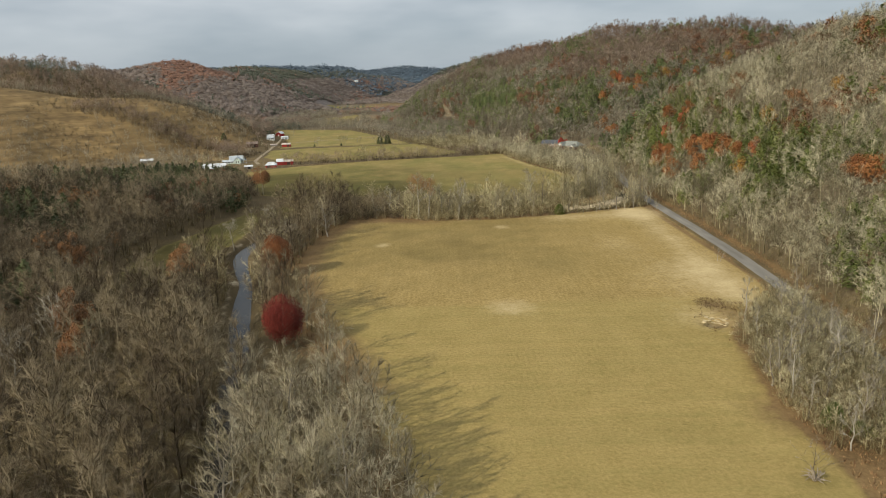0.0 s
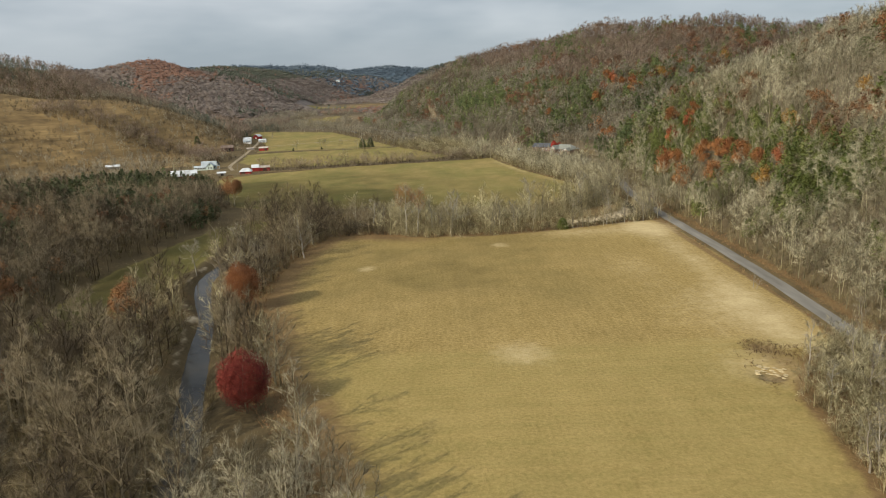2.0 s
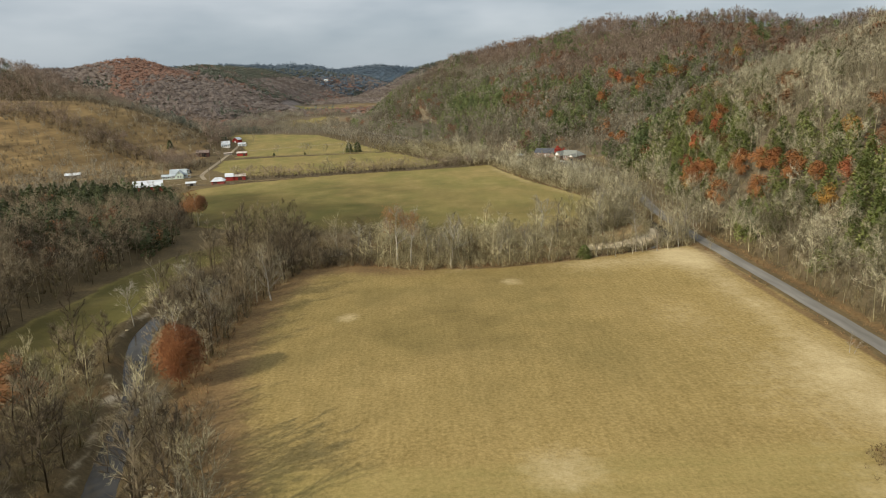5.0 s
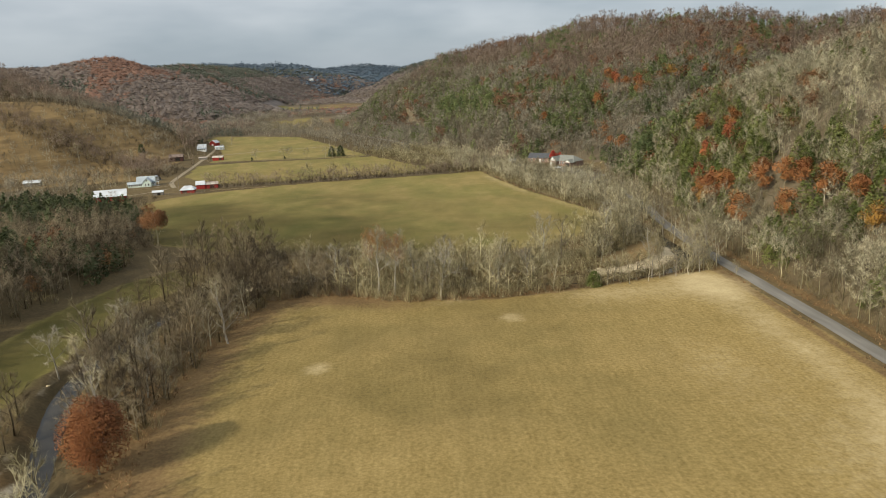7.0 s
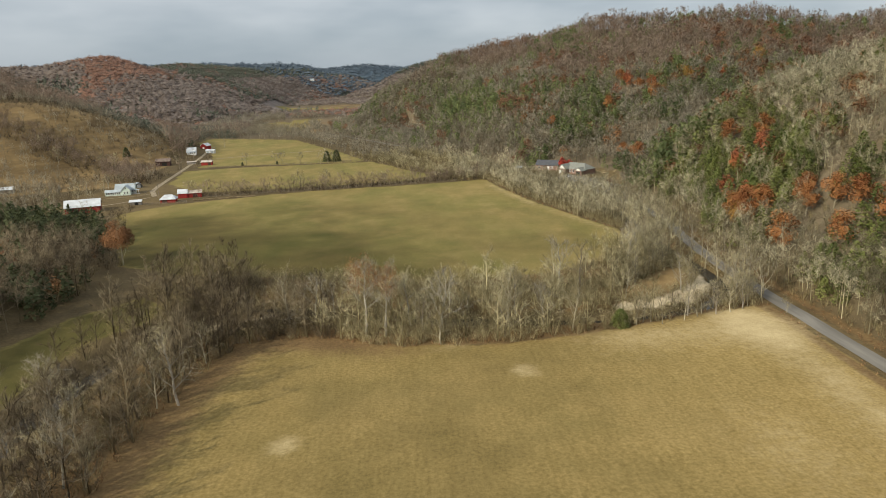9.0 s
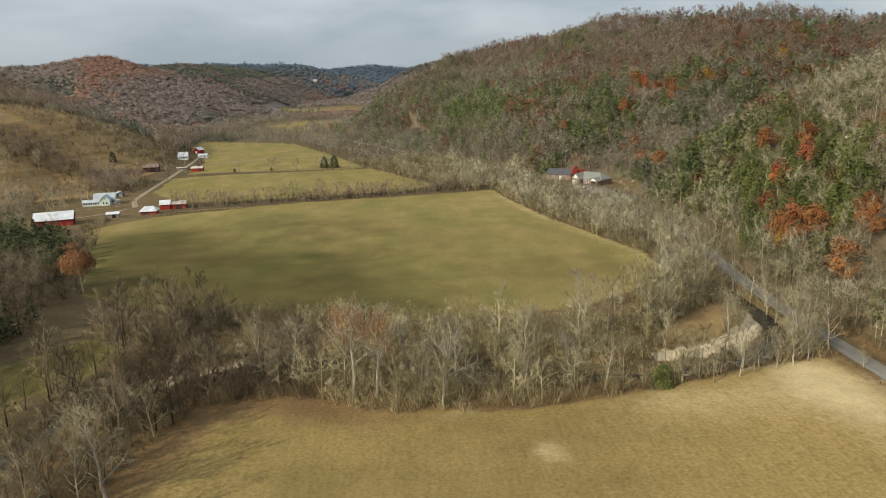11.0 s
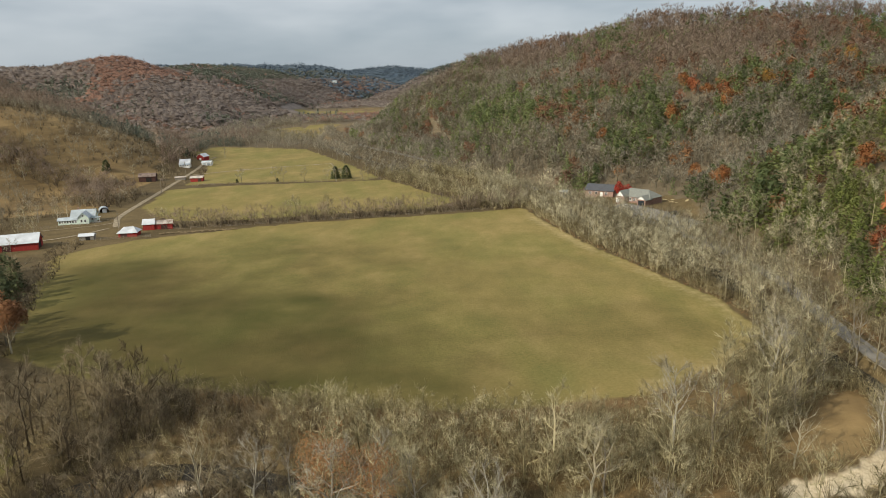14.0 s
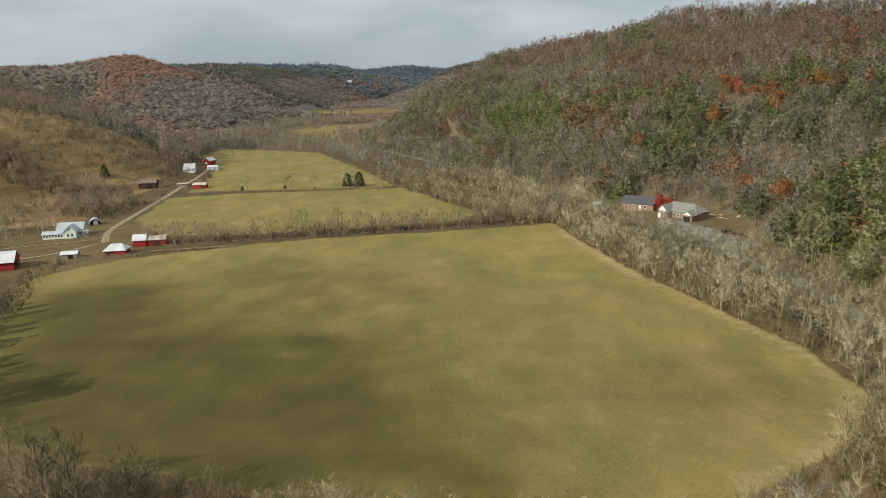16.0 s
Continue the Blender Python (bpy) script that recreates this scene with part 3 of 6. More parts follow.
def grid_mesh(name, X, Y, Z, material):
    ny, nx = X.shape
    me = bpy.data.meshes.new(name)
    me.vertices.add(nx * ny)
    me.vertices.foreach_set("co", np.stack([X, Y, Z], -1).astype(np.float32).reshape(-1))
    i = np.arange(nx * ny).reshape(ny, nx)
    q = np.stack([i[:-1, :-1], i[:-1, 1:], i[1:, 1:], i[1:, :-1]], -1).reshape(-1, 4).astype(np.int32)
    me.loops.add(q.size)
    me.loops.foreach_set("vertex_index", q.reshape(-1))
    me.polygons.add(len(q))
    me.polygons.foreach_set("loop_start", np.arange(0, q.size, 4, dtype=np.int32))
    me.polygons.foreach_set("use_smooth", np.ones(len(q), bool))
    me.update(calc_edges=True)
    me.materials.append(material)
    return me


def part(name, bm, material, parent, label=""):
    me = bpy.data.meshes.new(name)
    bm.to_mesh(me)
    bm.free()
    me.materials.append(material)
    ob = new(name, me)
    ob.parent = parent
    if label:
        tagged(ob, label)
    return ob


# ---- the ground ----
def axis(pieces):
    out = [pieces[0][0]]
    for a, b, step in pieces:
        k = max(1, int(round((b - a) / step)))
        out += list(np.linspace(a, b, k + 1)[1:])
    return np.array(out)


gx = axis([(-3200, -1200, 100), (-1200, -500, 28), (-500, -170, 8), (-170, -100, 3.5), (-100, 105, 1.5), (105, 180, 3.5), (180, 520, 9), (520, 1500, 60), (1500, 3200, 170)])
gy = axis([(-600, -100, 50), (-100, 60, 12), (60, 90, 3), (90, 350, 1.6), (350, 640, 3.2), (640, 1000, 7), (1000, 2000, 25), (2000, 4850, 75)])
GX, GY = np.meshgrid(gx, gy)
GZ = height(GX, GY)
ground_me = grid_mesh("ground", GX, GY, GZ, M["ground"])
ground = tagged(new("ground", ground_me), "valley ground with mown fields, pasture and leaf litter", "ground", kind="structure")


def cover(name, r, g, b):
    at = ground_me.color_attributes.new(name, "FLOAT_COLOR", "POINT")
    at.data.foreach_set("color", np.stack([r, g, b, np.ones(r.shape)], -1).astype(np.float32).reshape(-1))


def blob(x, y, r, s=1.0):
    return np.exp(-((GX - x) ** 2 + ((GY - y) * s) ** 2) / (r * r))


def soft_in(poly):
    """Inside the polygon, softened over a few metres."""
    jx, jy = (fractal(GX, GY, 14.0, 2) - 0.5) * 7, (fractal(GX + 500, GY, 14.0, 2) - 0.5) * 7
    s = 0
    for ox, oy in ((0, 0), (1.2, 0.6), (-1.2, -0.6), (0.6, -1.2), (-0.6, 1.2)):
        s = s + poly_in(GX + jx * 0.4 + ox, GY + jy * 0.4 + oy, poly) / 5.0
    return s


m_stub = soft_in(FIELD_ONE) * (1 - np.exp(-((GX - 61.7) ** 2 + (GY - 153.0) ** 2) / 3.0 ** 2))
m_grass = np.maximum.reduce([soft_in(p) for p in (FIELD_TWO, FIELD_THREE, FIELD_FOUR, MEADOW, *FAR_FIELDS)])
valley_far = ((GY > 960) & (GY < 2000) & (GZ < 5)) * np.clip(1.6 * fractal(GX, GY, 120.0, 3) - 0.35, 0, 1)
m_past = np.maximum(np.maximum(soft_in(PASTURE), 0.8 * valley_far), 0.95 * soft_in(POINT))
d_road, _ = line_dist(GX, GY, _road)
d_creek, _ = line_dist(GX, GY, _creek)
m_gravel = np.maximum.reduce([soft_in(BAR_EAST), 0.75 * blob(-63.8, 203, 1.6, 0.28), soft_in(BAR_WEST) * 0.55, soft_in(BAR_MID) * 0.6, np.clip(1.2 - np.abs(d_creek - 4.5) / 1.6, 0, 1) * 0.42 * (fractal(GX, GY, 12.0, 2) > 0.55)])
m_yard = np.maximum.reduce([soft_in(YARD), 0.85 * soft_in(HOUSE_LOT), np.clip(1.3 - d_road / 4.2, 0, 1)])


m_pale = 0.66 * np.clip(blob(16, 168, 7) + blob(-22, 241, 3.2) + blob(22, 266, 3.4) + 0.7 * blob(60, 156, 9) + 0.55 * blob(8, 281, 8, 2) + 1.0 * blob(78, 284, 14) + 0.75 * blob(50, 280, 16, 1.6) + 0.5 * blob(58, 230, 10, 0.5) + 0.5 * blob(70, 200, 12) + 0.55 * blob(66, 182, 17), 0, 1) + 0.5 * m_stub * np.clip(1 - np.abs(d_road - 13) / 10, 0, 1) * (GY > 165) * (0.5 + fractal(GX, GY, 22.0, 3))
d_two, _ = line_dist(GX, GY, FIELD_TWO + FIELD_TWO[:1])
m_pale = m_pale + 0.5 * m_grass * (GX > 42) * np.clip(1.2 - d_two / 7.0, 0, 1) * (fractal(GX, GY, 16.0, 2) + 0.4) * (GY < 540)
cover("cover_a", m_stub, m_grass, m_past)
cover("cover_b", m_gravel, m_yard, m_pale)
d_edge, _ = line_dist(GX, GY, FIELD_ONE + FIELD_ONE[:1])
# cloud shadow on the lower left of field two, painted as dark grass
m_shade_olive = m_grass * np.clip(0.6 * blob(-22, 362, 38, 1.4) + 1.05 * blob(-84, 390, 48) + 1.0 * blob(-50, 358, 32) + 0.9 * blob(-102, 440, 20) + 0.45 * blob(-35, 398, 24, 2.0) + 0.5 * blob(5, 340, 22, 1.6), 0, 1)
# meadow: darker green grass with its shade painted in
m_shade_olive = np.clip(m_shade_olive + 0.9 * soft_in(MEADOW) + 0.5 * blob(-60, 470, 22, 1.5) * 0.6, 0, 1)
m_shade_olive = np.clip(m_shade_olive + 0.9 * blob(52, 88, 4.5), 0, 1)
m_shade_olive = np.clip(m_shade_olive + m_stub * 0.4 * np.clip((GY - 175) / 50, 0, 1) * np.clip((66 - GX) / 40, 0, 1) * (0.5 + fractal(GX, GY, 40.0, 3)), 0, 1)
m_lush = 0.62 * m_stub * np.clip((172 + 6 * fractal(GX, GY, 20.0, 2) - GY) / 6.0, 0, 1)
west_edge = np.clip((20 - GX) / 40, 0.25, 1) * (GY > 120) * (GY < 310) * (GX < 75)
m_rust = 0.85 * m_stub * west_edge * np.clip(1.3 - d_edge / 10.0, 0, 1) + np.clip(1.25 - d_edge / 5.5, 0, 1) * 0.8 * (1 - m_stub) + 0.8 * np.clip(1.2 - np.abs(d_road - 5.5) / 2.5, 0, 1) * (GX > 85) * (GY < 385) + 0.9 * blob(-66, 204, 6) + 0.6 * blob(-71, 222, 6) + 0.75 * soft_in(THICKET) + 0.6 * blob(65, 166, 4) + 0.45 * blob(67, 158, 6) + 0.75 * blob(58, 108, 9) + 0.5 * blob(66, 90, 10)
m_floor = np.clip((GY - 850) / 80.0, 0, 1) + np.clip((GY - 440) / 60.0, 0, 1) * (GX > road_x(GY) + 8) + np.clip((GX - road_x(GY) - 6) / 12.0, 0, 1) * (GY < 500)
# woods floor, then the two painted haze tints that set in with distance
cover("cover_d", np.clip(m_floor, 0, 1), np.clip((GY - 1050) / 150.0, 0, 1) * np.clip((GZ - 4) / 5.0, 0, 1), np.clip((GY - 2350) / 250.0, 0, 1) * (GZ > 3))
bank_e = np.clip(1.3 - np.abs(d_creek - 12) / 7.0, 0, 1) * (GX < -30) * (GX > -62) * (GY > 165) * (GY < 300)
m_rust = m_rust + 0.7 * bank_e * (1 - m_stub)
d_two, _ = line_dist(GX, GY, FIELD_TWO + FIELD_TWO[:1])
m_rust = m_rust + 0.45 * np.clip(1.1 - d_two / 4.0, 0, 1) * (1 - m_grass)
m_shade_olive = np.clip(m_shade_olive + m_grass * (0.42 * blob(48, 372, 30, 1.2) + 0.3 * blob(10, 420, 40) + 0.35 * blob(-40, 455, 40, 1.3)), 0, 1)
m_lush = m_lush + 0.45 * ((GX > -30) & (GX < 80) & (GY > 300) & (GY < 350)) * (1 - m_grass) * (1 - m_stub) * (d_creek > 6.0) * (fractal(GX, GY, 11.0, 3) + 0.3)
m_rust = m_rust + 0.6 * ((GX > -45) & (GX < 82) & (GY > 283) & (GY < 350)) * (1 - m_grass) * (1 - m_stub) * (d_creek > 5.0)
cover("cover_c", m_shade_olive, m_lush, np.clip(m_rust, 0, 1) * (d_road > 3.2))


def ribbon(name, line, width, lift, material, z=None, across=4, drape=False):
    """A strip along a line that lies on the ground, or level at z."""
    pts = np.array(line)
    t = np.gradient(pts, axis=0)
    t /= np.linalg.norm(t, axis=1)[:, None]
    nrm = np.stack([t[:, 1], -t[:, 0]], 1)
    s = np.linspace(-0.5, 0.5, across + 1)
    X = pts[:, 0][:, None] + nrm[:, 0][:, None] * s * width
    Y = pts[:, 1][:, None] + nrm[:, 1][:, None] * s * width
    if drape:
        Z = height(X, Y) + lift
    elif z is None:
        Z = np.repeat(height(pts[:, 0], pts[:, 1])[:, None], across + 1, 1) + lift + 0.08 * (1 - 4 * s * s)
    else:
        Z = np.full(X.shape, z)
    return new(name, grid_mesh(name, X, Y, Z, material))


tagged(ribbon("road", [p for p in _road if -60 < p[1] < 900], 4.3, 0.12, M["asphalt"]), "worn grey asphalt country road along the hill foot", "road", kind="structure")
tagged(ribbon("water", [p for p in _creek if -60 < p[1] < 900], 13.0, 0, M["water"], z=-2.15), "dark still creek water between wooded banks", "water", kind="structure")
LANE = smooth_line([(-134, 514), (-138, 524), (-144, 545), (-153, 622), (-160, 680), (-169, 750), (-175, 800)], 4.0)
tagged(ribbon("lane", LANE, 2.7, 0.12, M["lane_dirt"]), "pale dirt farm lane between the barns", "lane", kind="structure")


# ---- trees ----
def tube(path, radii, sides=4):
    """Triangles of a tapered tube along a path."""
    path, out = [Vector(p) for p in path], []
    rings = []
    for i, p in enumerate(path):
        d = (path[min(i + 1, len(path) - 1)] - path[max(i - 1, 0)]).normalized()
        u = d.orthogonal().normalized()
        v = d.cross(u)
        rings.append([p + radii[i] * (math.cos(6.2832 * k / sides) * u + math.sin(6.2832 * k / sides) * v) for k in range(sides)])
    for a, b in zip(rings, rings[1:]):
        for k in range(sides):
            j = (k + 1) % sides
            out += [(a[k], a[j], b[j]), (a[k], b[j], b[k])]
    return out


def sliver(p, d, length, width, rng):
    """One long thin triangle: a twig."""
    side = d.cross(Vector((rng.uniform(-1, 1), rng.uniform(-1, 1), rng.uniform(-1, 1))))
    if side.length < 1e-4:
        side = d.orthogonal()
    side.normalize()
    return (p - side * width / 2, p + side * width / 2, p + d * length)


def unit(rng, up=0.0):
    while True:
        v = Vector((rng.uniform(-1, 1), rng.uniform(-1, 1), rng.uniform(-1, 1)))
        if 0.05 < v.length < 1:
            v = v.normalized() + Vector((0, 0, up))
            return v.normalized()


def as_soup(tris):
    return np.array([[tuple(q) for q in t] for t in tris], dtype=np.float32).reshape(-1, 3, 3)


def bare_tree(seed, h=15.0, spread=5.0, limbs=11, subs=5, twigs=19, lean=0.11, base=0.3, width=0.042):
    """A leafless broadleaf: wood (trunk and limbs) and crown (twigs), as triangles."""
    rng = random.Random(seed)
    wood, twig = [], []
    r0 = 0.017 * h
    trunk = [Vector((0, 0, -0.4))]
    drift = Vector((rng.uniform(-lean, lean), rng.uniform(-lean, lean), 0))
    for i in range(1, 6):
        t = i / 5
        trunk.append(Vector((drift.x * h * t + rng.uniform(-.02, .02) * h, drift.y * h * t + rng.uniform(-.02, .02) * h, h * 0.86 * t)))
    wood += tube(trunk, [r0 * (1 - 0.85 * i / 5) for i in range(6)], 6)

    def along(path, t):
        f = t * (len(path) - 1)
        i = min(int(f), len(path) - 2)
        return path[i].lerp(path[i + 1], f - i)

    for k in range(limbs):
        t = base + (0.97 - base) * (k + rng.random() * 0.8) / limbs
        p = along(trunk, t)
        az = k * 2.4 + rng.uniform(-.5, .5)
        el = radians(rng.uniform(22, 50) + 30 * (t - base))
        d = Vector((math.cos(az) * math.cos(el), math.sin(az) * math.cos(el), math.sin(el)))
        ln = spread * rng.uniform(0.75, 1.15) * (1.15 - 0.65 * max(0, (t - 0.45) / 0.55))
        path = [p]
        for i in range(3):
            d = (d + unit(rng, 0.35) * 0.28).normalized()
            path.append(path[-1] + d * ln / 3)
        rl = r0 * 0.42 * (1.1 - t * 0.6)
        wood += tube(path, [rl, rl * 0.7, rl * 0.45, rl * 0.15], 4)
        for j in range(subs):
            u = 0.3 + 0.7 * (j + rng.random()) / subs
            q = along(path, u)
            e = (d + unit(rng, 0.3) * 0.95).normalized()
            sl = ln * rng.uniform(0.28, 0.55)
            mid = q + e * sl * 0.5 + unit(rng) * sl * 0.07
            e2 = (e + unit(rng, 0.25) * 0.35).normalized()
            tip = mid + e2 * sl * 0.5
            wood += tube([q, tip], [rl * 0.36, 0.012], 3)
            for m_ in range(twigs):
                s = rng.uniform(0.1, 1.0)
                b = q.lerp(mid, s * 2) if s < 0.5 else mid.lerp(tip, s * 2 - 1)
                twig.append(sliver(b, (e2 + unit(rng, 0.25) * 0.9).normalized(), rng.uniform(0.7, 1.7) * h / 15, width * rng.uniform(0.6, 1.1), rng))
    return as_soup(wood), as_soup(twig)


def crown_tree(seed, h=12.0, spread=4.2, n=280, width=0.085, stem=0.26, low=0.25, arms=10, twig=1.0, flat_top=0.8):
    """A leafless woodland tree: limbs that sweep out and up to a rounded crown, each ending in a spray of twigs."""
    rng = random.Random(seed)
    out = []
    lean = Vector((rng.uniform(-.05, .05) * h, rng.uniform(-.05, .05) * h, 0))
    top = lean + Vector((0, 0, h * 0.8))
    for k in range(3):
        s = Vector((math.cos(k * 2.1), math.sin(k * 2.1), 0)) * stem / 2
        out.append((Vector((0, 0, -0.5)) - s, Vector((0, 0, -0.5)) + s, top))
    ends = []
    for k in range(arms):
        t = low + (0.72 - low) * (k + rng.random()) / arms
        p = lean * t / 0.8 + Vector((0, 0, h * t))
        az = k * 2.4 + rng.uniform(-.5, .5)
        up = rng.uniform(0.15, 1.0) if k < arms - 2 else 1.0
        reach = spread * math.sqrt(max(0.06, 1 - (flat_top * up) ** 2)) * rng.uniform(0.7, 1.05)
        e = Vector((math.cos(az) * reach, math.sin(az) * reach, h * (low + 0.12) + (h * 0.9 - h * (low + 0.12)) * up)) + lean
        if e.z < p.z + 0.1 * h:
            e.z = p.z + 0.1 * h
        m = p.lerp(e, 0.5) + Vector((math.cos(az), math.sin(az), -0.4)) * spread * 0.12
        for a, b, w0 in ((p, m, stem * 0.42), (m, e, stem * 0.26)):
            out.append(sliver(a, (b - a).normalized(), (b - a).length * 1.12, w0, rng))
        ends.append((p, m, e))
    core = lean * 0.4 + Vector((0, 0, h * low))
    while len(out) < n:
        p, m, e = rng.choice(ends)
        u = rng.random() ** 0.42
        b = p.lerp(m, u * 2) if u < 0.5 else m.lerp(e, u * 2 - 1)
        b = b + unit(rng) * 0.17 * spread * rng.random()
        d = ((b - core).normalized() * 0.75 + unit(rng, 0.1) * 0.95).normalized()
        out.append(sliver(b, d, twig * rng.uniform(0.06, 0.135) * h, width * rng.uniform(0.6, 1.25), rng))
    return as_soup(out)


def dome_tree(seed, h=11.5, spread=6.2, sides=6, sprays=22, leaf=1.7, low=0.52):
    """A tree of the far woods: an uneven core of boughs inside a loose crown of sprays."""
    rng = random.Random(seed)
    out = [(Vector((-0.2, 0, -0.5)), Vector((0.2, 0, -0.5)), Vector((0, 0, h * 0.5)))]
    ring = [Vector((math.cos(6.2832 * (i + rng.random() * 0.6) / sides) * spread * 0.8, math.sin(6.2832 * (i + rng.random() * 0.6) / sides) * spread * 0.8, h * rng.uniform(low - 0.08, low + 0.16))) for i in range(sides)]
    top = Vector((rng.uniform(-.6, .6), rng.uniform(-.6, .6), h * rng.uniform(0.76, 0.86)))
    out += [(ring[i], ring[(i + 1) % sides], top) for i in range(sides)]
    for k in range(sprays):
        d = unit(rng, 0.6)
        if d.z < 0:
            d.z *= -0.4
        p = Vector((d.x * spread, d.y * spread, h * low + d.z * h * (1 - low))) * rng.uniform(0.72, 1.0)
        a = (d * 0.5 + unit(rng, 0.5)).normalized()
        b = (a.cross(d) + unit(rng) * 0.3).normalized()
        g = leaf * rng.uniform(0.6, 1.25)
        out.append((p - b * g * 0.45, p + b * g * 0.45, p + a * g))
    return as_soup(out)


def leafy(seed, h, spread, n, leaf, base=0.25, lumps=14, droop=0.0, full=False):
    """Leaves of a broad crown, in lumps with gaps between them."""
    rng = random.Random(seed)
    out = []
    cz, rz = h * (1 + base) / 2, h * (1 - base) / 2
    cs = []
    for k in range(lumps):
        d = unit(rng)
        f = rng.uniform(0.35, 0.8)
        cs.append((Vector((d.x * spread * f, d.y * spread * f, cz + d.z * rz * f)), rng.uniform(0.28, 0.48)))
    for k in range(n):
        c, r = rng.choice(cs)
        if full and k % 3 == 0:
            c, r = Vector((0, 0, cz)), 0.96
        d = unit(rng, 0.15)
        f = r * rng.uniform(0.62, 1.04)
        p = c + Vector((d.x * spread * f, d.y * spread * f, d.z * rz * f))
        a = (unit(rng) * 0.8 + Vector((d.x, d.y, -droop))).normalized()
        b = a.cross(d + unit(rng) * 0.5).normalized()
        s = leaf * rng.uniform(0.6, 1.25)
        out.append((p - b * s / 2, p + b * s / 2, p + a * s))
    return as_soup(out)


def conifer(seed, h, spread, n, leaf, base=0.08, power=1.0):
    """Needle sprays of a conifer, layer on layer."""
    rng = random.Random(seed)
    out = []
    for k in range(n):
        t = base + (1 - base) * (rng.random() ** 1.25)
        rr = spread * (1 - t) ** power * rng.uniform(0.45, 1.08) + 0.1
        az = rng.uniform(0, 6.283)
        p = Vector((math.cos(az) * rr, math.sin(az) * rr, h * t))
        a = Vector((math.cos(az), math.sin(az), rng.uniform(-0.6, 1.0))).normalized()
        b = Vector((-math.sin(az), math.cos(az), rng.uniform(-1.2, 1.2))).normalized()
        s = leaf * rng.uniform(0.6, 1.2)
        out.append((p - b * s * 0.5 - a * s * 0.4, p + b * s * 0.5 - a * s * 0.4, p + a * s * 0.8))
    return as_soup(out)


def scatter(soups, xs, ys, scale, name, material, label, category, seed=1, sink=0.0, squash=0.12):
    """All the trees of one wood, each a turned and scaled variant, in one sheet of triangles."""
    rng = np.random.RandomState(seed)
    k = len(xs)
    zs = height(xs, ys) - sink
    which = rng.randint(0, len(soups), k)
    ang = rng.rand(k) * 6.2832
    sc = scale * (0.72 + 0.5 * rng.rand(k))
    tall = sc * (1 + (rng.rand(k) - 0.5) * 2 * squash)
    done, norms, tints = [], [], []
    shade = rng.rand(k)
    for v, s in enumerate(soups):
        i = np.where(which == v)[0]
        if not len(i):
            continue
        s, q = rounded(s)
        c, n_ = np.cos(ang[i])[:, None, None], np.sin(ang[i])[:, None, None]
        a = np.empty((len(i), *s.shape), np.float32)
        a[..., 0] = (s[None, ..., 0] * c - s[None, ..., 1] * n_) * sc[i][:, None, None] + xs[i][:, None, None]
        a[..., 1] = (s[None, ..., 0] * n_ + s[None, ..., 1] * c) * sc[i][:, None, None] + ys[i][:, None, None]
        a[..., 2] = s[None, ..., 2] * tall[i][:, None, None] + zs[i][:, None, None]
        done.append(a.reshape(-1, 3, 3))
        tints.append(np.repeat(shade[i], len(s)))
        c, n_ = c[:, :, 0], n_[:, :, 0]
        norms.append(np.stack([q[None, :, 0] * c - q[None, :, 1] * n_, q[None, :, 0] * n_ + q[None, :, 1] * c, np.repeat(q[None, :, 2], len(i), 0)], -1).reshape(-1, 3))
    ob = new(name, soup_mesh(name, np.concatenate(done), material, np.concatenate(norms), np.concatenate(tints)))
    return tagged(ob, label, category, kind="stuff")


def cells(x0, x1, y0, y1, s, seed):
    rng = np.random.RandomState(seed)
    X, Y = np.meshgrid(np.arange(x0, x1, s), np.arange(y0, y1, s))
    return (X + rng.rand(*X.shape) * s).ravel(), (Y + rng.rand(*Y.shape) * s).ravel()




def medium_bare(seed, h=14.0, spread=4.4, limbs=9, subs=4, twigs=15, width=0.075):
    """A leafless tree of middling detail: tubes for trunk and limbs, slivers for the rest."""
    rng = random.Random(seed)
    out = []
    r0 = 0.015 * h
    trunk = [Vector((rng.uniform(-.03, .03) * h * i / 3, rng.uniform(-.03, .03) * h * i / 3, h * 0.86 * i / 3 - 0.3)) for i in range(4)]
    out += tube(trunk, [r0, r0 * 0.75, r0 * 0.45, 0.03], 4)
    for k in range(limbs):
        t = 0.17 + 0.8 * (k + rng.random() * 0.8) / limbs
        f = t * 3
        i = min(int(f), 2)
        p = trunk[i].lerp(trunk[i + 1], f - i)
        az, el = k * 2.4 + rng.uniform(-.5, .5), radians(rng.uniform(25, 55) + 25 * (t - 0.3))
        d = Vector((math.cos(az) * math.cos(el), math.sin(az) * math.cos(el), math.sin(el)))
        ln = spread * rng.uniform(0.75, 1.15) * (1.15 - 0.65 * max(0, (t - 0.45) / 0.55))
        mid = p + d * ln * 0.5
        d2 = (d + unit(rng, 0.4) * 0.3).normalized()
        tip = mid + d2 * ln * 0.5
        out += tube([p, mid, tip], [r0 * 0.36, r0 * 0.22, 0.02], 3)
        for j in range(subs):
            u = rng.uniform(0.25, 1)
            b = p.lerp(mid, u * 2) if u < 0.5 else mid.lerp(tip, u * 2 - 1)
            e = (d2 + unit(rng, 0.3) * 0.95).normalized()
            sl = ln * rng.uniform(0.3, 0.6)
            out.append(sliver(b, e, sl, width * 2.0, rng))
            for m_ in range(twigs):
                out.append(sliver(b + e * sl * rng.uniform(0.1, 0.95), (e + unit(rng, 0.3) * 0.9).normalized(), rng.uniform(0.7, 1.6) * h / 14, width * rng.uniform(0.6, 1.1), rng))
    return as_soup(out)


